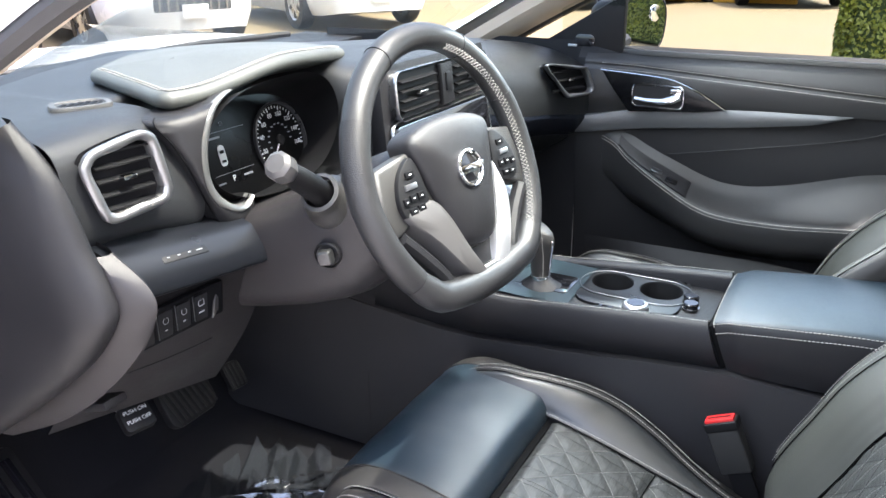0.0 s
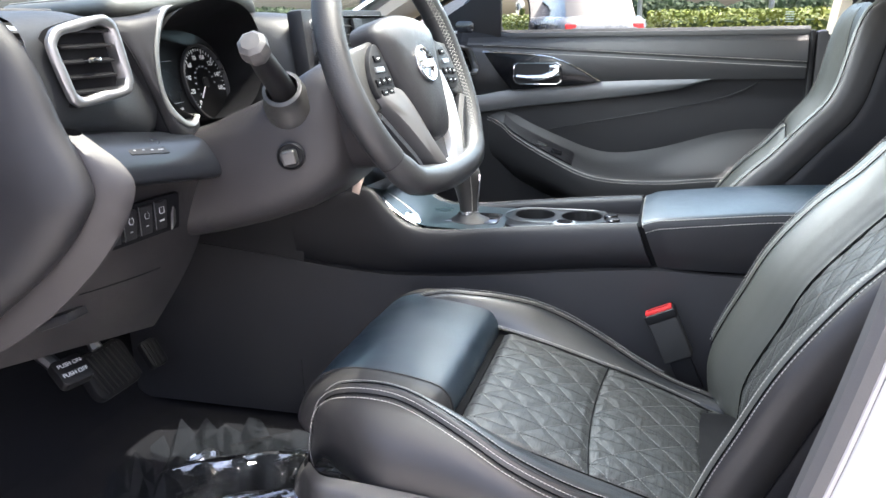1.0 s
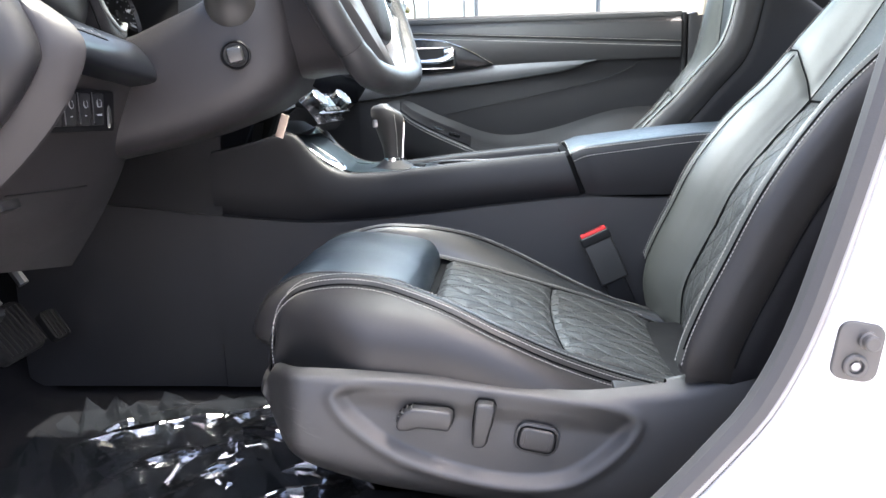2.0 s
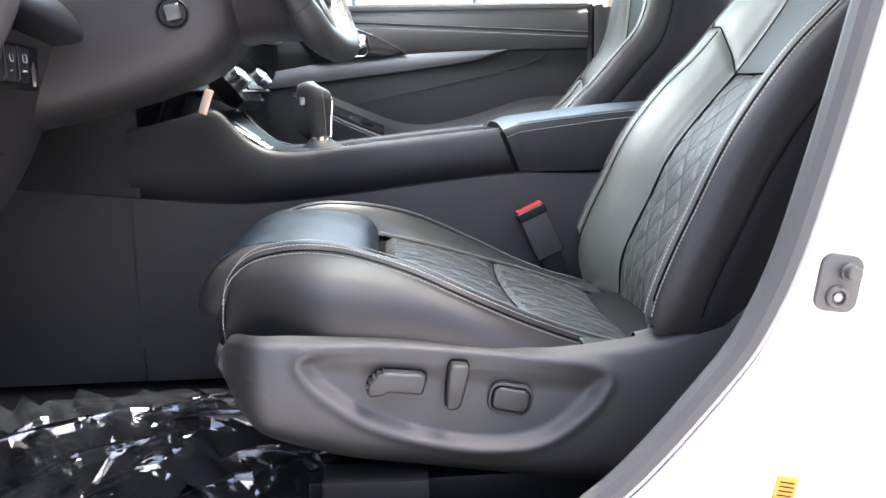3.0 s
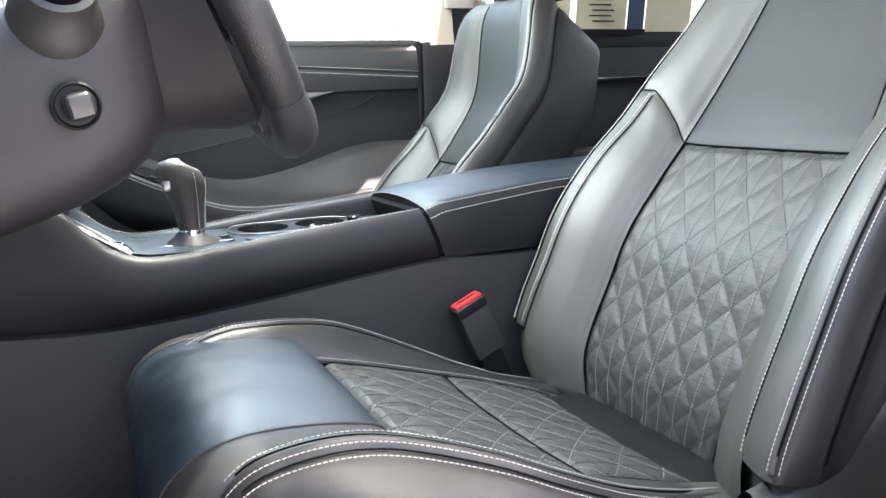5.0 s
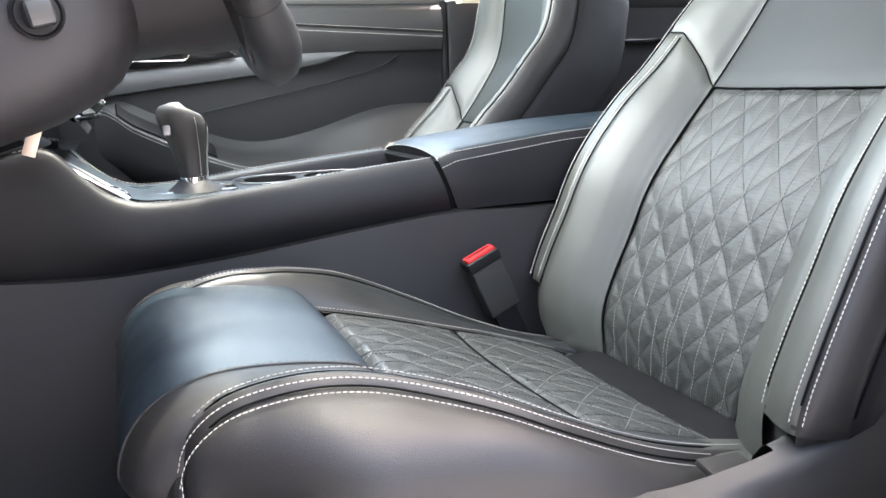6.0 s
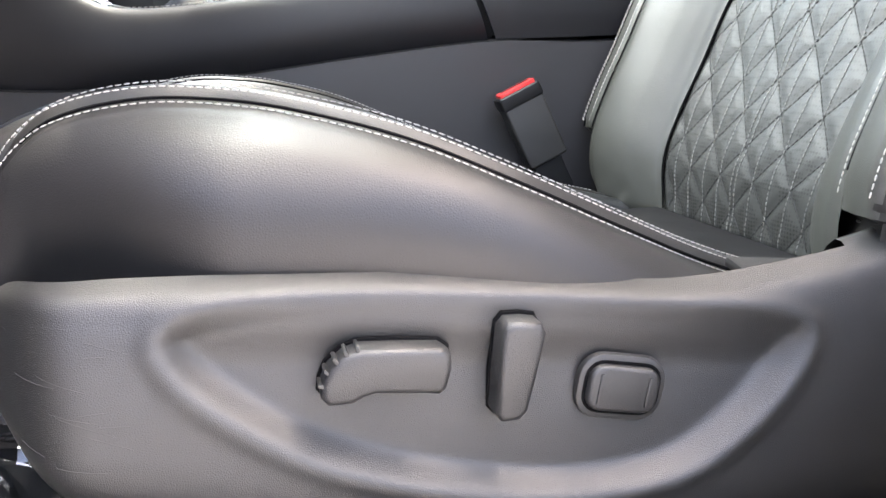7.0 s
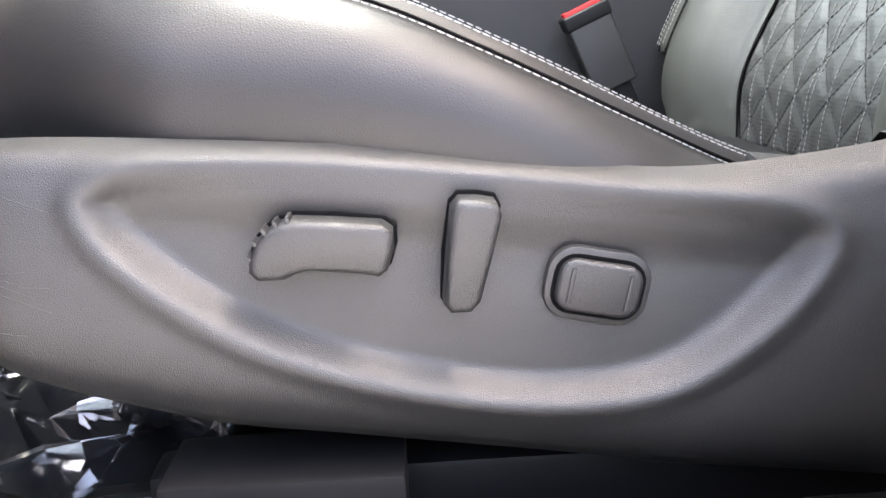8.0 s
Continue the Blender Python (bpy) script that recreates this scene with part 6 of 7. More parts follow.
def floor_pt(x, y):
    z = 0.255 + 0.28 * smooth01(1.08, 1.42, y) + 0.012 * smooth01(-0.25, -0.36, x)
    return Vector((x, y, z + 0.002 * noise.noise(Vector((x * 9, y * 9, 0)))))


part("carpet", grid(floor_pt, span(-0.42, 1.08, 50), span(-1.4, 1.42, 80)), CARPET, floor)
part("firewall", rbox((1.6, 0.03, 0.7), (0.35, 1.43, 0.60), 0.004), FOOT, floor)
mat_pl = glass_mat("clear_film", (0.93, 0.95, 0.97))
mat_pl.node_tree.nodes["Fresnel"].inputs[0].default_value = 2.3
mat_pl.node_tree.nodes["Glossy BSDF"].inputs["Roughness"].default_value = 0.06
# pale blue diffuse mixed in to stand for the sky's sheen on the film
sky_sheen = mat_pl.node_tree.nodes.new("ShaderNodeBsdfDiffuse")
sky_sheen.inputs[0].default_value = (0.55, 0.60, 0.70, 1)
veil = mat_pl.node_tree.nodes.new("ShaderNodeMixShader")
veil.inputs[0].default_value = 0.018
mat_pl.node_tree.links.new(mat_pl.node_tree.nodes["Mix Shader"].outputs[0], veil.inputs[1])
mat_pl.node_tree.links.new(sky_sheen.outputs[0], veil.inputs[2])
mat_pl.node_tree.links.new(veil.outputs[0], mat_pl.node_tree.nodes["Material Output"].inputs[0])


def film_facets(seed, across, along, turn, x0, x1, y0, y1, lift):
    """Sheet of flat facets, long along one diagonal, like stiff crumpled film."""
    rnd = random.Random(seed)
    ca, sn = math.cos(turn), math.sin(turn)
    verts, faces, ids = [], [], {}
    n = 30
    for i in range(-n, n):
        for j in range(-n, n):
            a = (i + rnd.uniform(-0.45, 0.45)) * across
            b = (j + rnd.uniform(-0.45, 0.45) + 0.5 * (i % 2)) * along
            x, y = (x0 + x1) / 2 + a * ca - b * sn, (y0 + y1) / 2 + a * sn + b * ca
            if x0 - 0.02 < x < x1 + 0.02 and y0 - 0.02 < y < y1 + 0.02:
                x, y = min(x1, max(x0, x)), min(y1, max(y0, y))
                ids[i, j] = len(verts)
                h = 0.012 + lift * (rnd.random() ** 2) + 0.012 * noise.noise(Vector((x * 6, y * 6, seed)))
                verts.append(floor_pt(x, y) + Vector((0, 0, max(0.011, h))))
    for (i, j), k in ids.items():
        p, q, r = ids.get((i + 1, j)), ids.get((i, j + 1)), ids.get((i + 1, j + 1))
        if None not in (p, q, r):
            faces += [(k, p, r), (k, r, q)]
    return verts, faces


floor_mat = tagged(part("floor_mat", grid(lambda x, y: floor_pt(x, y) + Vector((0, 0, 0.008)), span(-0.27, 0.19, 20), span(0.52, 1.13, 24)), CARPET), "black carpet mat in the driver footwell", "floor mat")
film = tagged(part("plastic_film", film_facets(5, 0.020, 0.075, radians(-52), -0.315, 0.20, 0.30, 1.02, 0.020), mat_pl, None, "", 1), "crumpled clear protective film with faded print over the driver mat", "floor film")
part("film_fold", film_facets(11, 0.034, 0.085, radians(-68), -0.30, 0.10, 0.36, 0.88, 0.026), mat_pl, film, "upper fold of the film", 1)
rc = random.Random(21)
for k in range(34):
    x, y, turn = rc.uniform(-0.30, 0.12), rc.uniform(0.36, 0.90), radians(90 + rc.uniform(-38, 38))
    long_, wide_, high = rc.uniform(0.07, 0.28), rc.uniform(0.005, 0.013), rc.uniform(0.010, 0.020)
    rows = []
    for t in span(0, 1, 7):
        e = max(0.0, math.sin(t * math.pi)) ** 0.6
        c = Vector((x + long_ * (t - 0.5) * math.cos(turn) + rc.uniform(-0.005, 0.005), y + long_ * (t - 0.5) * math.sin(turn), 0))
        c.x, c.y = min(0.19, max(-0.315, c.x)), min(0.98, max(0.31, c.y))
        across = Vector((-math.sin(turn), math.cos(turn), 0)) * wide_ * (0.4 + 0.6 * e) * rc.uniform(0.7, 1.3)
        z0 = floor_pt(c.x, c.y).z + 0.016
        rows.append([c + across + Vector((0, 0, z0)), c + across * 0.35 + Vector((0, 0, z0 + high * e * rc.uniform(0.7, 1.1))), c - across * 0.2 + Vector((0, 0, z0 + high * e)), c - across + Vector((0, 0, z0))])
    part("film_crease", rows_mesh(rows), mat_pl, film, "", 1)
PRINT = mat("film_print", (0.004, 0.004, 0.005), 0.6, spec=0.2)
random.seed(4)
for k in range(22):
    x, y, turn = random.uniform(-0.28, 0.10), random.uniform(0.40, 0.86), random.uniform(-50, -15)
    for j in range(random.randint(4, 8)):
        px, py = x + 0.013 * j * math.cos(radians(turn)), y + 0.013 * j * math.sin(radians(turn))
        part("print_bar", rbox((0.009, 0.0075, 0.0004), m=Matrix.Translation(floor_pt(px, py) + Vector((0, 0, 0.030))) @ pose(0, 0, 0, random.uniform(-8, 8), random.uniform(-8, 8), turn), bevel=0), PRINT, film)

brake = thing("brake_pedal", "black ribbed rubber brake pedal in the footwell", "pedal")
pm = Matrix.Translation((0.0, 1.026, 0.440)) @ pose(0, 0, 0, 60)
PEDAL = mat("worn_pedal_rubber", (0.007, 0.007, 0.008), 0.55, spec=0.3)
PEDRIB = mat("pedal_rib_rubber", (0.014, 0.014, 0.015), 0.5, spec=0.4)
part("pedal_pad", prism(rounded(0.112, 0.085, 0.02), 0.016, pm, 0.004), PEDAL, brake)
for k in range(8):
    part("rib", rbox((0.004, 0.07, 0.004), m=pm @ Matrix.Translation((-0.044 + 0.0125 * k, 0, 0.0175)) @ pose(0, 0, 0, 0, 0, 10), bevel=0.001), PEDRIB, brake)
part("pedal_arm", tube([(-0.02, 1.02, 0.49), (-0.01, 1.10, 0.60), (0.0, 1.12, 0.74)], 0.010, 8), METAL, brake)
gas = thing("accelerator_pedal", "narrow black ribbed accelerator pedal", "pedal")
gm = Matrix.Translation((0.140, 1.037, 0.412)) @ pose(0, 0, 0, 55, 0, -8)
part("pedal_pad", prism(rounded(0.040, 0.056, 0.010), 0.012, gm, 0.003), PEDAL, gas)
for k in range(4):
    part("rib", rbox((0.003, 0.046, 0.003), m=gm @ Matrix.Translation((-0.014 + 0.0095 * k, 0, 0.0132)), bevel=0.0008), PEDRIB, gas)
part("pedal_arm", tube([(0.085, 1.04, 0.50), (0.09, 1.12, 0.62), (0.09, 1.15, 0.72)], 0.009, 8), METAL, gas)
park = thing("parking_brake_pedal", "black foot parking brake pedal with white lettering", "pedal")
km = Matrix.Translation((-0.178, 0.940, 0.522)) @ pose(0, 0, 0, 42, 0, -14)
part("pedal_pad", prism(rounded(0.050, 0.044, 0.008), 0.016, km, 0.004), DARK, park)
text("lettering", "PUSH ON", 0.0090, km @ Matrix.Translation((0, 0.009, 0.0163)), WHITEINK, park)
text("lettering", "PUSH OFF", 0.0090, km @ Matrix.Translation((0, -0.007, 0.0163)), WHITEINK, park)
part("pedal_arm", tube([(-0.18, 0.955, 0.53), (-0.19, 1.06, 0.62), (-0.19, 1.12, 0.75)], 0.011, 8), METAL, park)
rest = thing("foot_rest", "black ribbed dead pedal beside the sill", "pedal")
fm = Matrix.Translation((-0.30, 1.10, 0.36)) @ pose(0, 0, 0, 48)
part("rest_pad", prism(rounded(0.10, 0.22, 0.012), 0.012, fm, 0.003), DARK, rest)
for k in range(3):
    part("rib", rbox((0.016, 0.18, 0.006), m=fm @ Matrix.Translation((-0.028 + 0.028 * k, 0, 0.013)), bevel=0.002), GLOSS, rest)
part("hood_release", rbox((0.035, 0.05, 0.012), m=Matrix.Translation((-0.33, 0.80, 0.675)) @ pose(0, 0, 0, -20), bevel=0.004), DARK, dash)

body = tagged(new("car_body"), "white sedan body shell round the cabin with door openings", "car", kind="structure")
part("kick_panel", grid(lambda y, z: Vector((-0.415 + 0.01 * math.sin(z * 5), y, z)), span(0.98, 1.42, 10), span(0.26, 1.0, 10)), SOFT, body)
part("kick_panel", grid(lambda y, z: Vector((1.062 - 0.012 * smooth01(0.7, 1.2, y), y, z)), span(0.66, 1.42, 10), span(0.25, 0.985, 10)), SOFT, body)
# driver sill: carpet edge, scuff plate, outer paint
part("scuff_plate", rows_mesh([[Vector((x, y, z)) for x, z in ((-0.352, 0.25), (-0.360, 0.285), (-0.370, 0.306), (-0.386, 0.314), (-0.44, 0.318), (-0.470, 0.316), (-0.480, 0.306))] for y in span(0.11, 1.40, 40)]), HARD, body, "grey plastic scuff plate")
part("sill_seal", tube([(-0.492, y, 0.308) for y in span(0.10, 1.4, 20)], 0.012, 8), RUBBER, body)
part("sill_outer", rows_mesh([[Vector((x, y, z)) for x, z in ((-0.488, 0.303), (-0.53, 0.298), (-0.575, 0.290), (-0.60, 0.25), (-0.60, 0.18), (-0.55, 0.16))] for y in span(-1.3, 1.45, 12)]), PAINT, body)
BP = [(0.30, 0.27, 0.0), (0.34, 0.22, 0.0), (0.38, 0.175, 0.0), (0.40, 0.150, 0.0), (0.44, 0.112, 0.0), (0.48, 0.078, 0.0), (0.52, 0.047, 0.0), (0.58, 0.018, 0.0), (0.65, -0.004, 0.0), (0.74, -0.028, 0.0), (0.85, -0.054, 0.0), (1.0, -0.095, 0.012), (1.15, -0.15, 0.045), (1.30, -0.22, 0.10), (1.40, -0.28, 0.17)]
EDGE = [Vector((-0.478 + i, y, z)) for z, (y, i) in [(z, lerp_keys(BP, z)) for z in span(0.30, 1.40, 70)]]
part("door_seal", tube([p + Vector((0.004, 0.010, 0)) for p in EDGE], 0.0135, 10), RUBBER, body, "grey rubber door seal")
part("pillar_trim", rows_mesh([[p + Vector((0.012, 0.004, 0)), p + Vector((0.022, 0.014, 0)), p + Vector((0.030, 0.012, 0)), p + Vector((0.036, -0.004, 0)), p + Vector((0.038, -0.04, 0)), p + Vector((0.045, -0.14, 0.0)), p + Vector((0.06, -0.34, 0.0))] for p in EDGE]), HARD, body, "grey plastic pillar trim", 80)
part("seal_groove", tube([p + Vector((0.0165, 0.0125, 0)) for p in EDGE], 0.0022, 6), DARK, body)
part("seal_bead", tube([p + Vector((-0.006, 0.004, 0)) for p in EDGE], 0.0035, 6), mat("pale_seal", (0.30, 0.29, 0.28), 0.5), body)
part("pillar_outer", rows_mesh([[p + Vector((0.0, -0.002, 0)), p + Vector((-0.010, -0.010, 0)), p + Vector((-0.012, -0.03, 0)), p + Vector((-0.012, -0.205, 0.0)), p + Vector((-0.024, -0.225, 0)), p + Vector((-0.075, -0.235, 0)), p + Vector((-0.085, -0.25, 0)), p + Vector((-0.088, -0.9, 0))] for p in EDGE]), PAINT, body, "white painted pillar and rear door edge", 50)
stm = Matrix(((0, 0, -1, -0.489), (-1, 0, 0, -0.0125), (0, 1, 0, 0.575), (0, 0, 0, 1))) @ pose(0, 0, 0, 0, 0, -9)
STRIKE = mat("striker_metal", (0.10, 0.095, 0.09), 0.5, metal=0.3)
strk = part("striker_plate", prism(rounded(0.036, 0.048, 0.010), 0.004, stm, 0.0015), STRIKE, body, "dark door striker plate with bolts")
part("stud", lathe([(0.0075, 0), (0.0075, 0.004), (0.0062, 0.005), (0.0062, 0.012), (0.0050, 0.013), (0, 0.0125)], stm @ Matrix.Translation((0.004, 0.011, 0.004)), 16), STRIKE, strk)
part("bolt", lathe([(0.0098, 0), (0.0098, 0.003), (0.0085, 0.0042), (0.0062, 0.0042), (0.0055, 0.0012), (0, 0.001)], stm @ Matrix.Translation((-0.001, -0.011, 0.004)), 18), STRIKE, strk)
part("bolt_socket", lathe([(0.0038, 0), (0.0038, 0.0022), (0, 0.0024)], stm @ Matrix.Translation((-0.001, -0.011, 0.005)), 6), METAL, strk)
part("pillar_slot", prism(rounded(0.026, 0.007, 0.0034), 0.0012, Matrix(((0, 0, -1, -0.490), (-1, 0, 0, -0.064), (0, 1, 0, 0.618), (0, 0, 0, 1))) @ pose(0, 0, 0, 0, 0, -7), 0.0004), RUBBER, body)
wl = part("warning_label", rbox((0.0006, 0.019, 0.030), m=Matrix.Translation((-0.4915, 0.024, 0.392)) @ pose(0, 0, 0, 12), bevel=0), mat("yellow_label", (0.55, 0.27, 0.02), 0.5), body, "small yellow warning label")
for k in range(6):
    part("print_bar", rbox((0.0004, 0.013, 0.0012), m=Matrix.Translation((-0.4920, 0.024, 0.392)) @ pose(0, 0, 0, 12) @ Matrix.Translation((0, 0, 0.010 - 0.004 * k)), bevel=0), DARK, wl)

# the driver's front door, swung wide open
open_door = tagged(new("door_4"), "white front door swung wide open with black padded inner trim", "car door", kind="structure")
ODM = Matrix(((-0.985, 0.174, 0, -0.505), (-0.174, -0.985, 0, 1.08), (0, 0, 1, 0), (0, 0, 0, 1)))
part("inner_trim", grid(lambda u, z: ODM @ Vector((u, 0.045 + 0.022 * math.sin((z - 0.3) / 0.66 * 3.14) + 0.02 * smooth01(0.58, 0.64, z) * smooth01(0.74, 0.68, z), z)), span(0.02, 1.10, 24), span(0.30, 0.96, 30), True), SOFT, open_door, "black padded inner trim")
part("trim_band", tube([ODM @ Vector((u, 0.072, 0.845 - 0.02 * u)) for u in span(0.06, 0.95, 16)], [0.018 - 0.012 * k / 16 for k in range(17)], 8, squash=0.4), GLOSS, open_door)
part("outer_skin", grid(lambda u, z: ODM @ Vector((u, -0.055 + 0.03 * ((z - 0.62) / 0.36) ** 2, z)), span(0.0, 1.12, 16), span(0.24, 0.965, 16)), PAINT, open_door)
for u_ in (0.01, 1.11):
    part("door_edge", rbox((0.012, 0.10, 0.68), m=ODM @ Matrix.Translation((u_, -0.005, 0.62)), bevel=0.004), PAINT, open_door)
part("window_frame", tube([ODM @ Vector(p) for p in spline([(0.02, 0.0, 0.965), (0.30, 0.02, 1.13), (0.62, 0.05, 1.29), (0.90, 0.075, 1.36), (1.08, 0.07, 1.34), (1.10, 0.03, 1.15), (1.10, 0.0, 0.965)], 6)], 0.018, 8), DARK, open_door)
part("belt_rail", rbox((1.08, 0.10, 0.03), m=ODM @ Matrix.Translation((0.56, 0.0, 0.96)), bevel=0.008), DARK, open_door)

# A pillars, roof, glazing
for s in (-1, 1):
    cxm = 0.33
    xs = lambda v: cxm + s * v
    lift = 0.062 if s < 0 else 0.0
    apil = spline([(xs(0.79), 1.08, 0.92 + lift), (xs(0.765), 0.80, 1.075 + lift), (xs(0.74), 0.58, 1.185 + lift), (xs(0.695), 0.32, 1.31), (xs(0.62), 0.06, 1.405)], 8)
    part("pillar_cover", rows_mesh([[p + Vector((-s * 0.055, 0.03, -0.01)), p + Vector((-s * 0.06, -0.005, -0.02)), p + Vector((-s * 0.045, -0.035, -0.03)), p + Vector((-s * 0.01, -0.05, -0.04)), p + Vector((s * 0.005, -0.045, -0.04))] for p in apil]), BEIGE, body, "beige windscreen pillar trim")
    part("pillar_seal", tube([p + Vector((s * 0.018, -0.050, -0.036)) for p in apil], 0.013, 8), RUBBER, body)
    part("pillar_skin", rows_mesh([[p + Vector((s * 0.03, -0.045, -0.03)), p + Vector((s * 0.045, -0.01, 0.0)), p + Vector((s * 0.02, 0.03, 0.025)), p + Vector((-s * 0.03, 0.05, 0.025)), p + Vector((-s * 0.055, 0.045, 0.01))] for p in apil]), PAINT, body)
roofrows = []
for y in span(0.12, -1.35, 14):
    z = 1.43 + 0.02 * smooth01(0.12, -0.4, y) - 0.10 * smooth01(-0.7, -1.35, y)
    roofrows.append([Vector((0.33 + a, y, z - 0.10 * (abs(a) / 0.62) ** 4)) for a in span(-0.62, 0.62, 16)])
part("headliner", rows_mesh(roofrows), BEIGE, body, "beige fabric headliner")
part("roof_skin", rows_mesh([[p + Vector((0, 0, 0.03)) for p in r] for r in roofrows]), PAINT, body)
ws = part("windscreen", rows_mesh([[Vector((0.33 + a * (0.62 + 0.15 * t), 0.08 + 1.0 * t + 0.32 * t * (1 - a * a), 1.415 - 0.43 * t - 0.02 * a * a)) for a in span(-1, 1, 12)] for t in span(0, 1, 8)]), glass_mat("windscreen_glass", (0.86, 0.93, 0.88)), body)
part("rear_glass", rows_mesh([[Vector((0.33 + a * 0.62, -1.35 - 0.6 * t, 1.36 - 0.40 * t)) for a in span(-1, 1, 6)] for t in span(0, 1, 4)]), GLASS, body)
part("rear_bulkhead", rbox((1.7, 0.06, 0.9), (0.33, -1.75, 0.55), 0.02), DARK, body)
part("parcel_shelf", rbox((1.4, 0.55, 0.03), (0.33, -1.65, 0.97), 0.01), DARK, body)
part("window_glass", rows_mesh([[Vector((1.085 - 0.20 * t * t - 0.02 * t, y, 0.96 + 0.42 * t)) for t in span(0, 1, 6)] for y in span(-0.20, 0.72, 6)]), GLASS, body)
part("rear_window_glass", rows_mesh([[Vector((1.085 - 0.20 * t * t - 0.02 * t, y, 0.96 + 0.42 * t)) for t in span(0, 1, 6)] for y in span(-1.15, -0.36, 6)]), GLASS, body)
# passenger B pillar with belt
part("pillar_cover", rows_mesh([[Vector((1.075 - 0.20 * t * t - 0.02 * t, y0 - 0.05 * t, 0.955 + 0.42 * t)) if k in (0, 3) else Vector((1.045 - 0.20 * t * t - 0.02 * t, y0 - 0.05 * t, 0.955 + 0.42 * t)) for k, y0 in enumerate((-0.215, -0.228, -0.335, -0.35))] for t in span(0, 1, 8)]), BEIGE, body, "beige centre pillar trim")
part("pillar_foot", rbox((0.05, 0.16, 0.68), (1.085, -0.275, 0.625), 0.015), SOFT, body)
belt = thing("seat_belt", "dark webbing seat belt hanging from the beige pillar", "seat belt")
part("webbing", rows_mesh([[Vector((1.02 - 0.05 * t, y - 0.01 * t, 1.20 - 0.75 * t)) for y in (-0.30, -0.252)] for t in span(0, 1, 8)]), DARK, belt)
part("belt_guide", rbox((0.02, 0.075, 0.03), (1.015, -0.278, 1.05), 0.006), mat("grey_guide", (0.35, 0.33, 0.3), 0.5), belt)
# rear doors, rear seat
for s, x0 in ((1, 1.075), (-1, -0.405)):
    rd = tagged(new("door_2" if s > 0 else "door_3"), "dark rear door with padded trim", "car door", kind="structure")
    part("door_card", grid(lambda y, z: Vector((x0 - s * 0.03 * math.sin((z - 0.3) / 0.66 * 3.14), y, z)), span(-1.2, -0.36, 12), span(0.3, 0.945, 16), s < 0), SOFT, rd)
    part("belt_trim", rbox((0.03, 0.84, 0.05), (x0 + s * 0.012, -0.78, 0.968), 0.008), SOFT, rd)
    part("trim_band", rbox((0.02, 0.8, 0.014), (x0 - s * 0.03, -0.78, 0.86), 0.004), GLOSS, rd)
    part("armrest", rbox((0.06, 0.5, 0.05), (x0 - s * 0.05, -0.75, 0.66), 0.02, 3), LEATHER, rd)
rear = thing("rear_seat", "dark leather rear bench seat", "car seat")
part("bench", rbox((1.25, 0.50, 0.18), (0.33, -0.95, 0.44), 0.05, 4), LEATHER, rear)
part("backrest", rbox((1.25, 0.16, 0.62), m=Matrix.Translation((0.33, -1.28, 0.74)) @ pose(0, 0, 0, 20), bevel=0.05, seg=4), LEATHER, rear)
# notices on the rear window
PAPER = mat("cream_paper", (0.70, 0.66, 0.50), 0.7)
note = thing("window_notice", "cream printed sales notice stuck on the rear window", "notice", "window notices")
for y0, y1, mt in ((-0.62, -0.46, PAPER), (-0.80, -0.64, PAPER), (-0.86, -0.805, mat("blue_print", (0.05, 0.08, 0.16), 0.6)), (-1.02, -0.865, PAPER)):
    part("sheet", rbox((0.001, y1 - y0, 0.20), m=Matrix.Translation((1.055, (y0 + y1) / 2, 1.085)) @ pose(0, 0, 0, 0, -8, 0), bevel=0), mt, note)
for k in range(7):
    part("print_bar", rbox((0.0006, 0.07, 0.004), m=Matrix.Translation((1.054, -0.72 + 0.01 * (k % 2), 1.012 + 0.014 * k)) @ pose(0, 0, 0, 0, -8, 0), bevel=0), DARK, note)
part("print_bar", rbox((0.0008, 0.22, 0.014), m=Matrix.Translation((1.0585, -0.75, 0.985)) @ pose(0, 0, 0, 0, -8, 0), bevel=0), DARK, note)
stick = thing("window_sticker", "small pale printed sticker on the passenger window", "sticker")
for k in range(5):
    part("print_bar", rbox((0.0006, 0.020, 0.0022), m=Matrix.Translation((1.084, -0.135, 0.985 + 0.0055 * k)) @ pose(0, 0, 0, 0, -4, 0), bevel=0), mat("pale_print", (0.5, 0.55, 0.52), 0.7), stick)

# passenger mirror and its corner trim
sail = tagged(new("mirror_corner_trim"), "black triangular trim with small speaker badge at the window corner", "trim", kind="structure")
part("panel", prism([(0.56, 0.955), (0.80, 0.955), (0.56, 1.10)], 0.02, Matrix(((0, 0, -1, 1.085), (1, 0, 0, 0), (0, 1, 0, 0), (0, 0, 0, 1))), 0.004), DARK, sail)
part("tweeter", prism(rounded(0.05, 0.03, 0.012), 0.004, Matrix(((0, 0, -1, 1.064), (1, 0, 0, 0.655), (0, 1, 0, 0.985), (0, 0, 0, 1))), 0.002), GLOSS, sail)
part("badge", rbox((0.002, 0.022, 0.006), (1.058, 0.685, 0.972), 0.0006), SILVER, sail)
mir = thing("door_mirror", "black and white passenger door mirror outside the window", "mirror")
MM = Matrix.Translation((1.29, 0.578, 1.002)) @ pose(0, 0, 0, 90, 0, -20)
mo = spline([(-0.085, 0.045, 0), (-0.06, 0.066, 0), (0.02, 0.070, 0), (0.075, 0.060, 0), (0.095, 0.02, 0), (0.085, -0.045, 0), (0.05, -0.066, 0), (-0.03, -0.062, 0), (-0.078, -0.03, 0)], 5, True)
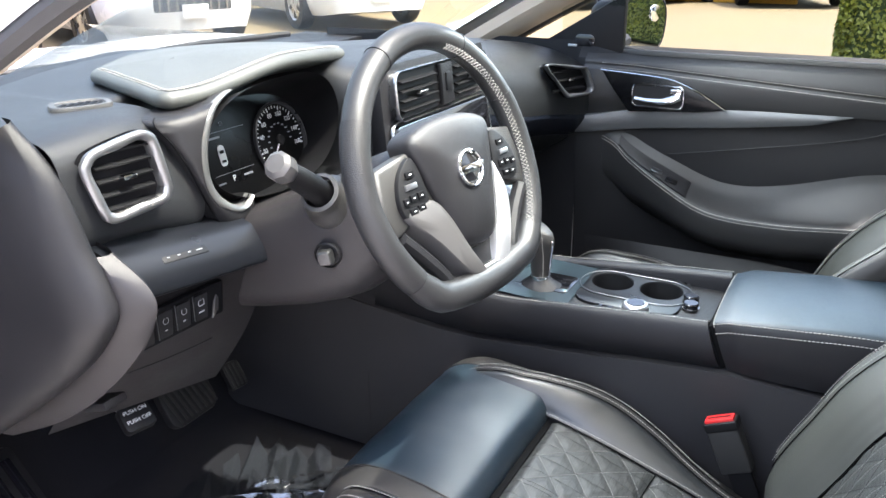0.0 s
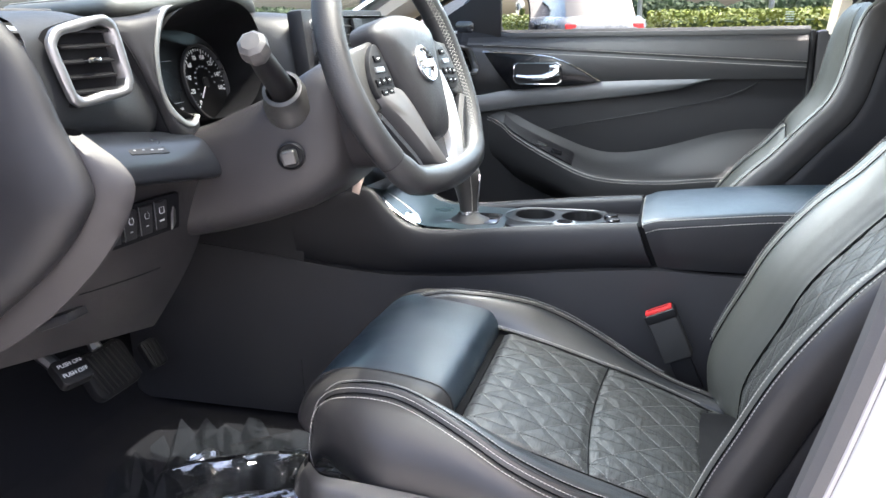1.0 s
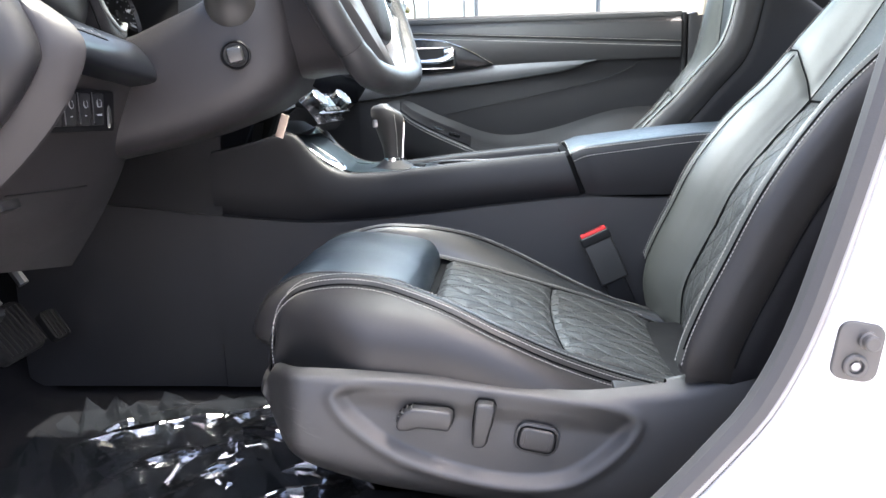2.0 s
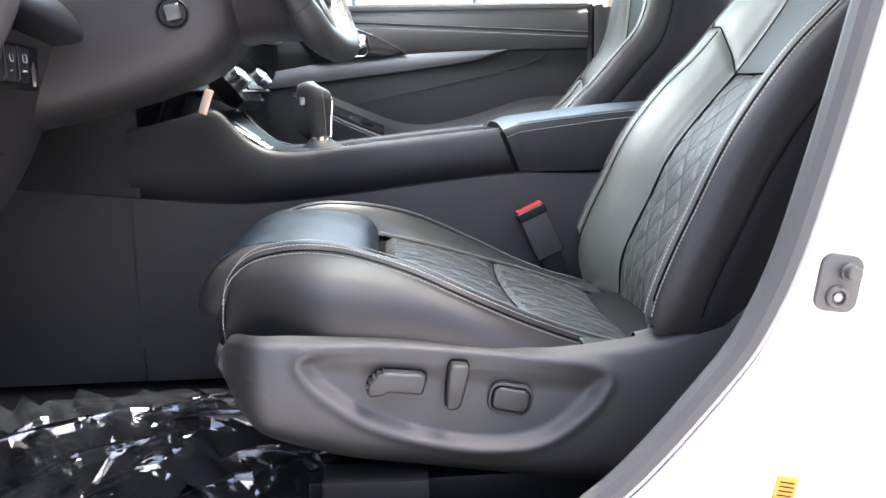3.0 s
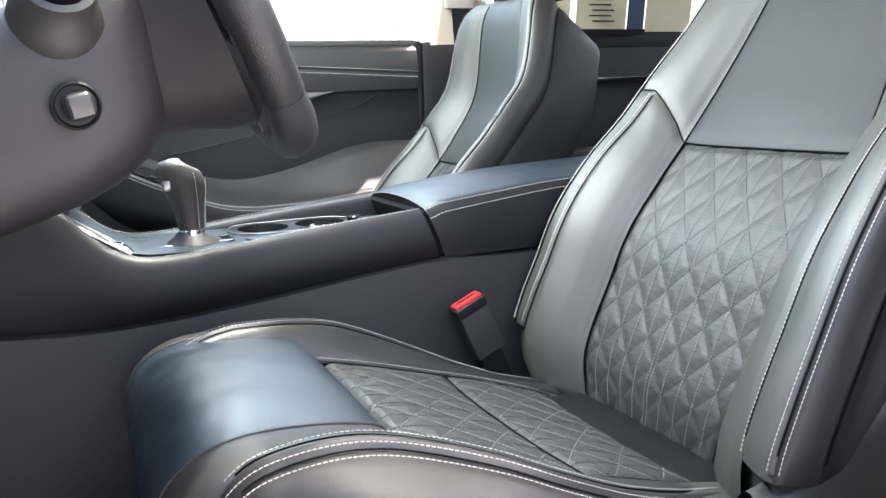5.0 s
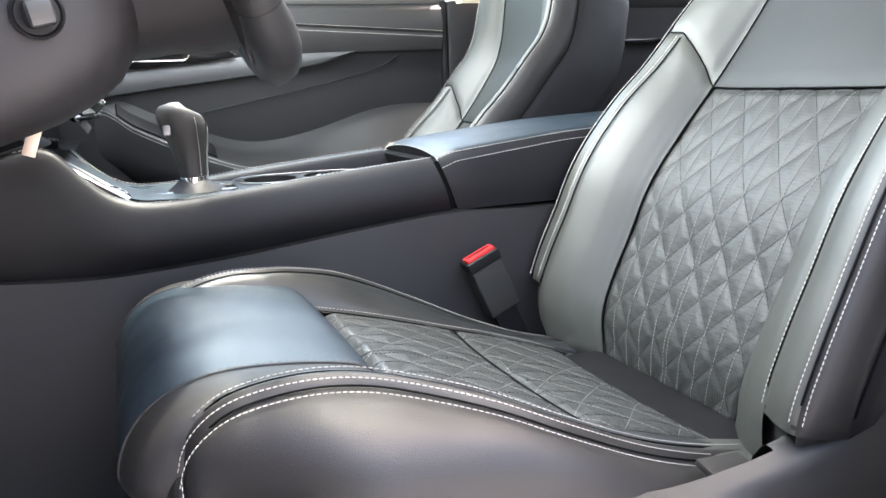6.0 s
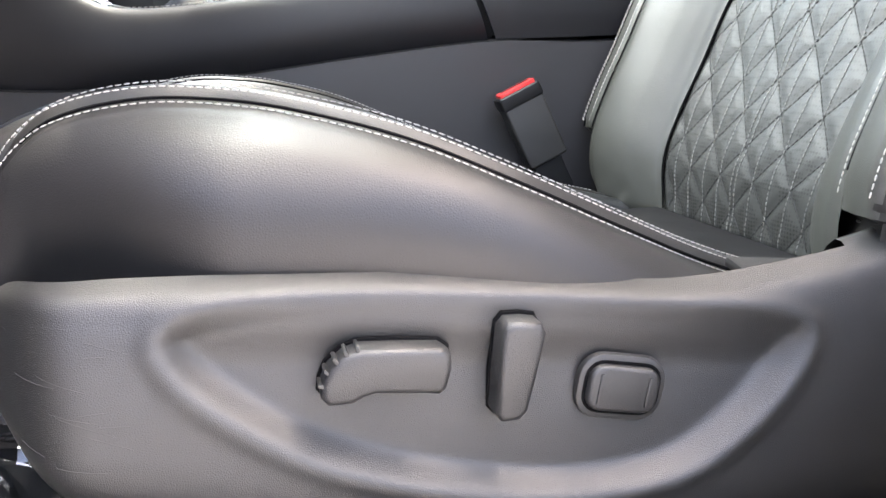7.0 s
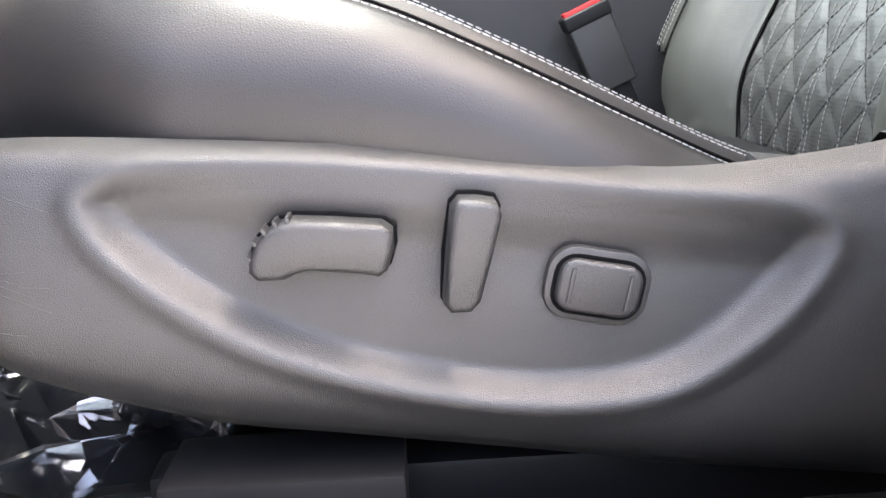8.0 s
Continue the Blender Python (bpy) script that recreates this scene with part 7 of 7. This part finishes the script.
rows = [[MM @ Vector((p.x * k * 1.15, p.y * k * 1.05, h)) for p in mo] for k, h in ((0.96, 0.0), (1.0, 0.004), (1.05, 0.0), (1.08, -0.03), (1.0, -0.075), (0.75, -0.11), (0.0, -0.12))]
part("housing", rows_mesh(rows, True), DARK, mir)
part("mirror_glass", rows_mesh([[MM @ Vector((p.x * k * 1.15, p.y * k * 1.05, 0.0015)) for p in mo] for k in (0.965, 0.5, 0.0)], True), MIRROR, mir)
part("blind_spot_mirror", lathe([(0.022, 0.001), (0.0215, 0.003), (0.012, 0.0042), (0, 0.0048)], MM @ Matrix.Translation((0.055, 0.03, 0.002))), MIRROR, mir)
part("mirror_foot", tube([(1.09, 0.62, 0.955), (1.16, 0.61, 0.962), (1.22, 0.60, 0.97)], [0.03, 0.022, 0.02], 10), DARK, mir)
# bonnet and cowl
part("bonnet", rows_mesh([[Vector((0.33 + a * (0.80 - 0.06 * t), 1.50 + 1.1 * t, 0.985 - 0.16 * t * t - 0.05 * a * a + 0.015 * math.exp(-((abs(a) - 0.7) / 0.12) ** 2))) for a in span(-1, 1, 24)] for t in span(0, 1, 14)]), PAINT, body, "white bonnet")
part("cowl", rbox((1.5, 0.22, 0.02), (0.33, 1.41, 0.955), 0.005), DARK, body)
for x0, x1 in ((-0.25, 0.30), (0.25, 0.80)):
    part("wiper", tube([(x0, 1.44, 0.982), ((x0 + x1) / 2, 1.40, 0.995), (x1, 1.36, 0.992)], 0.008, 6), DARK, body)
part("fender", rows_mesh([[Vector((x, y, z)) for x, z in ((-0.46, 0.94), (-0.53, 0.90), (-0.58, 0.75), (-0.60, 0.5), (-0.58, 0.30))] for y in span(1.15, 2.5, 8)]), PAINT, body)
part("fender", rows_mesh([[Vector((0.66 - x, y, z)) for x, z in ((-0.46, 0.94), (-0.53, 0.90), (-0.58, 0.75), (-0.60, 0.5), (-0.58, 0.30))] for y in span(1.15, 2.5, 8)]), PAINT, body)
part("door_skin", grid(lambda y, z: Vector((1.16 - 0.03 * ((z - 0.6) / 0.36) ** 2, y, z)), span(-1.3, 1.2, 10), span(0.2, 0.955, 10)), PAINT, body)
part("underbody", rbox((1.6, 4.0, 0.06), (0.33, 0.5, 0.20), 0.01), DARK, body)

# outer shell behind the cabin, and the wheels
part("boot_lid", rows_mesh([[Vector((0.33 + a * (0.76 - 0.05 * t), -1.95 - 0.75 * t, 0.985 - 0.10 * t * t - 0.05 * a * a)) for a in span(-1, 1, 16)] for t in span(0, 1, 10)]), PAINT, body, "white boot lid")
part("rear_bumper", rbox((1.62, 0.30, 0.60), (0.33, -2.62, 0.56), 0.10, 4), PAINT, body)
part("front_bumper", rbox((1.58, 0.30, 0.52), (0.33, 2.52, 0.52), 0.12, 4), PAINT, body)
for s in (-1, 1):
    part("rear_quarter", rows_mesh([[Vector((0.33 + s * (0.33 + a), y, z)) for a, z in ((0.46, 0.95), (0.53, 0.90), (0.58, 0.75), (0.60, 0.5), (0.58, 0.30))] for y in span(-2.55, -1.28, 8)]), PAINT, body)
    for y in (-1.62, 1.86):
        wx = Matrix.Translation((0.33 + s * 0.835, y, 0.335)) @ pose(0, 0, 0, 0, 90 * s, 0)
        tyre = part("wheel", lathe([(0.22, -0.10), (0.32, -0.10), (0.335, -0.06), (0.335, 0.06), (0.32, 0.09), (0.22, 0.09)], wx, 36), DARK, body)
        hubp = part("wheel_rim", lathe([(0.225, 0.085), (0.20, 0.06), (0.06, 0.08), (0, 0.085)], wx, 24), SILVER, tyre)
        for k in range(5):
            part("rim_gap", rbox((0.10, 0.05, 0.01), m=wx @ pose(0, 0, 0, 0, 0, 72 * k) @ Matrix.Translation((0.14, 0, 0.071)), bevel=0.004), DARK, hubp)


# ---- outside: lot, hedge, parked vehicles, field, trees ----
TAN = mat("tan_concrete", (0.14, 0.105, 0.052), 0.85, grain=0.6, grain_size=60, var=0.18, var_size=0.8)
ground = tagged(part("ground", rows_mesh([[Vector((x, y, 0)) for x in (-300, -40, 0, 40, 600)] for y in (-400, -40, 0, 40, 400)]), TAN), "sunlit tan concrete lot", "ground", kind="structure")
# pale slab out of view, added to bounce light into the cabin
bounce_slab = tagged(part("pavement", rbox((9.0, 14.0, 0.01), (-5.3, 0.5, 0.002), 0), mat("bounce_ground", (0.44, 0.435, 0.43), 0.9, grain=0.5, grain_size=60, var=0.1, var_size=1.2)), "unseen pale ground slab added to bounce light into the car", "pavement", kind="structure")
GRASS = mat("mown_grass", (0.06, 0.085, 0.02), 0.9, grain=1.0, grain_size=30, var=0.35, var_size=0.3)
lawn = tagged(part("lawn", rows_mesh([[Vector((x, y, 0.02 + 0.25 * smooth01(30, 90, x))) for x in (26, 40, 70, 110, 400)] for y in (-300, -60, 0, 60, 300)]), GRASS), "green field beyond the lot", "lawn", kind="structure")
LEAF = mat("hedge_leaf", (0.13, 0.155, 0.012), 0.55, var=0.5, var_size=14.0)


def leaf_cloud(place, count, size, seed):
    rnd = random.Random(seed)
    verts, faces = [], []
    for _ in range(count):
        c, n = place(rnd)
        n = (Vector(n) + Vector((rnd.uniform(-1, 1), rnd.uniform(-1, 1), rnd.uniform(-1, 1))) * 0.8).normalized()
        a = n.orthogonal().normalized()
        a.rotate(Matrix.Rotation(rnd.uniform(0, 6.28), 3, n))
        b = n.cross(a)
        s = size * rnd.uniform(0.6, 1.3)
        i = len(verts)
        c = Vector(c)
        verts += [c - a * s, c + b * s * 0.5 + n * s * 0.2, c + a * s, c - b * s * 0.5 + n * s * 0.2]
        faces.append((i, i + 1, i + 2, i + 3))
    return verts, faces


HX0, HX1, HY0, HY1, HZ = 6.0, 7.1, -7.5, 0.34, 1.03


def hedge_place(r):
    k = r.random()
    d = r.random() ** 2 * 0.12
    lump = 0.05 * noise.noise(Vector((r.random() * 0, 0, 0)))
    if k < 0.55:
        y, z = r.uniform(HY0, HY1), r.uniform(0.05, HZ)
        return (HX0 + d + 0.05 * noise.noise(Vector((y * 3, z * 3, 1))), y, z), (-1, 0, 0.3)
    if k < 0.85:
        x, y = r.uniform(HX0, HX1), r.uniform(HY0, HY1)
        return (x, y, HZ - d + 0.05 * noise.noise(Vector((x * 3, y * 3, 4)))), (0, 0, 1)
    x, z = r.uniform(HX0, HX1), r.uniform(0.05, HZ)
    return (x, HY1 - d + 0.05 * noise.noise(Vector((x * 3, z * 3, 7))), z), (0, 1, 0.3)


hedge = thing("hedge", "clipped bright green hedge along the lot", "hedge")
# filler box, its dark green standing for the shade between the leaves
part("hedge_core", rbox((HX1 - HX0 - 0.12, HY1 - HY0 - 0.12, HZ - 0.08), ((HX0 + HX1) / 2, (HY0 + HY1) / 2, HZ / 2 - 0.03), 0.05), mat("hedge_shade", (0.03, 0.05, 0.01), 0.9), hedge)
tagged(part("leaves", leaf_cloud(hedge_place, 42000, 0.022, 3), LEAF, hedge), kind="stuff")
TREE = mat("far_leaf", (0.04, 0.06, 0.025), 0.8, var=0.4, var_size=0.5)


def wood_place(r):
    y = r.uniform(-120, 160)
    h = 4.2 + 2.0 * noise.noise(Vector((y * 0.05, 0, 0))) + 1.2 * noise.noise(Vector((y * 0.21, 3, 0)))
    x = 210 + r.uniform(-6, 6)
    return (x, y, r.random() ** 0.7 * h), (-1, 0, 0.5)


tagged(part("far_woods", leaf_cloud(wood_place, 14000, 0.9, 8), TREE), "distant low line of trees", "woods", kind="stuff")
# lamp posts beyond the lot
for x, y, h, r_ in ((40.0, 1.8, 9.0, 0.12), (44.0, 2.6, 8.0, 0.06), (60.0, 6.0, 9.0, 0.06), (30.0, -3.0, 8.5, 0.10)):
    lp = thing("street_lamp", "slim grey lamp post by the road", "street lamp", "lamp posts")
    part("pole", tube([(x, y, 0), (x, y, h)], [r_, r_ * 0.7], 8), METAL, lp)
    part("arm", tube([(x, y, h), (x, y + 0.8, h + 0.3), (x, y + 1.6, h + 0.3)], r_ * 0.5, 6), METAL, lp)
    part("lamp_head", rbox((0.25, 0.6, 0.12), (x, y + 1.8, h + 0.28), 0.03), METAL, lp)


def car(name, m, col, label, truck=False):
    """Simple parked car, nose along local +y."""
    root = thing(name, label, "car", "parked cars")
    P = col
    keys = [(-2.3, 0.62, 0.70, 0.30), (-2.15, 0.86, 0.95, 0.24), (-1.2, 0.92, 1.02, 0.2), (0.6, 0.92, 1.02, 0.2), (1.4, 0.91, 1.0, 0.2), (2.0, 0.86, 0.93, 0.22), (2.28, 0.70, 0.78, 0.26)]
    rows = []
    for y in span(-2.3, 2.28, 40):
        hw, zt, zb = lerp_keys(keys, y)
        rows.append([m @ Vector(p) for p in spline([(-hw * 0.9, y, zb), (-hw, y, zb + 0.2), (-hw * 0.99, y, zt * 0.75), (-hw * 0.88, y, zt), (0, y, zt + 0.03), (hw * 0.88, y, zt), (hw * 0.99, y, zt * 0.75), (hw, y, zb + 0.2), (hw * 0.9, y, zb)], 3)])
    part("body", rows_mesh(rows, False, True), P, root, "", 60)
    top = 1.62 if not truck else 1.8
    crows = []
    for y, hw, z in ((-2.0, 0.70, 0.98), (-1.6, 0.66, top - 0.12), (-0.8, 0.64, top), (0.1, 0.64, top - 0.02), (0.9, 0.72, 1.06), (1.0, 0.74, 1.0)):
        crows.append([m @ Vector((a * hw, y, z - 0.05 * abs(a) ** 4)) for a in span(-1, 1, 8)] )
    cabin = part("windows", rows_mesh([[r[0] + (m.to_3x3() @ Vector((-0.14, 0, 0.98 - 1.6))) * 0.0 for _ in (0,)] + r for r in crows]), GLOSS, root)
    sides = []
    for s in (-1, 1):
        part("window", rows_mesh([[m @ Vector((s * hw, y, z - 0.05)), m @ Vector((s * 0.80, y, 0.99))] for y, hw, z in ((-2.0, 0.70, 1.02), (-1.6, 0.66, top - 0.10), (-0.8, 0.64, top), (0.1, 0.64, top - 0.02), (0.9, 0.72, 1.06))]), GLOSS, root)
    part("roof", rows_mesh([[m @ Vector((a * hw, y, z + 0.012 - 0.05 * abs(a) ** 4)) for a in span(-1, 1, 8)] for y, hw, z in ((-1.65, 0.66, top - 0.13), (-0.8, 0.645, top), (0.1, 0.645, top - 0.02), (0.2, 0.65, top - 0.09))]), P, root)
    gr = part("grille", rbox((0.95, 0.05, 0.30), m=m @ Matrix.Translation((0, 2.26, 0.60)), bevel=0.03), GLOSS, root)
    for k in range(9):
        part("grille_bar", rbox((0.02, 0.02, 0.26), m=m @ Matrix.Translation((-0.4 + 0.1 * k, 2.29, 0.60)), bevel=0.004), CHROME, gr)
    part("lower_intake", rbox((1.3, 0.05, 0.16), m=m @ Matrix.Translation((0, 2.22, 0.34)), bevel=0.03), DARK, root)
    part("licence_plate", rbox((0.31, 0.02, 0.15), m=m @ Matrix.Translation((0, 2.32, 0.46)), bevel=0.004), WHITEINK, root)
    for s in (-1, 1):
        part("headlight", rbox((0.34, 0.16, 0.13), m=m @ Matrix.Translation((s * 0.66, 2.12, 0.76)) @ pose(0, 0, 0, 0, 0, -s * 25), bevel=0.04, seg=3), mat("lamp_lens", (0.6, 0.62, 0.65), 0.08, coat=1.0), root)
        part("tail_light", rbox((0.22, 0.10, 0.16), m=m @ Matrix.Translation((s * 0.66, -2.2, 0.80)), bevel=0.03), RED, root)
        for y in (-1.4, 1.4):
            wmx = m @ Matrix.Translation((s * 0.86, y, 0.34)) @ pose(0, 0, 0, 0, 90 * s, 0)
            wh = part("wheel", lathe([(0.22, -0.10), (0.33, -0.10), (0.345, -0.06), (0.345, 0.06), (0.33, 0.09), (0.22, 0.09)], wmx, 28), DARK, root)
            rm = part("rim", lathe([(0.225, 0.085), (0.20, 0.07), (0.06, 0.085), (0, 0.09)], wmx, 20), SILVER, wh)
            for k in range(5):
                part("spoke_gap", rbox((0.10, 0.05, 0.01), m=wmx @ pose(0, 0, 0, 0, 0, 72 * k) @ Matrix.Translation((0.14, 0, 0.079)), bevel=0.004), DARK, rm)
    return root


GREYP = mat("grey_paint", (0.12, 0.125, 0.13), 0.3, coat=0.8, var=0.05)
BLACKP = mat("black_paint", (0.02, 0.02, 0.022), 0.25, coat=0.8, var=0.05)
car("parked_suv", pose(4.0, 9.2, 0, 0, 0, 165), BLACKP, "black parked car with chrome barred grille facing the lot")
car("parked_suv", pose(6.9, 9.0, 0, 0, 0, 160), PAINT, "white parked car with dark grille facing the lot")
car("parked_suv", pose(10.2, 8.2, 0, 0, 0, 150), PAINT, "white parked car with wide lower intake on the lot")
car("parked_suv", pose(12.8, 9.6, 0, 0, 0, 150), PAINT, "white parked car at the end of the row")
car("pickup_truck", pose(15.5, 4.6, 0, 0, 0, -115), BLACKP, "black pickup parked with its tail to the lot", True)
car("parked_suv", pose(17.5, 2.2, 0, 0, 0, -70), GREYP, "grey parked car beside the hedge")
car("parked_suv", pose(20.5, 3.9, 0, 0, 0, -70), BLACKP, "dark parked car behind the hedge")
kerb = tagged(part("kerb", rbox((0.2, 3.2, 0.14), (16.5, 3.2, 0.07), 0.02), mat("yellow_kerb_paint", (0.7, 0.35, 0.03), 0.7)), "yellow painted kerb stop", "kerb", kind="structure")
# pale showroom behind the camera, seen in the mirror
shop = thing("showroom", "pale flat-roofed showroom with tall windows", "building")
part("wall", rbox((40, 10, 5.5), (4, -38, 2.75), 0.05), mat("pale_render", (0.7, 0.7, 0.68), 0.8), shop)
for k in range(9):
    part("window", rbox((2.6, 0.2, 3.2), (-10 + 3.4 * k, -32.95, 1.9), 0.02), GLOSS, shop)
part("fascia", rbox((41, 11, 0.6), (4, -38, 5.6), 0.05), PAINT, shop)
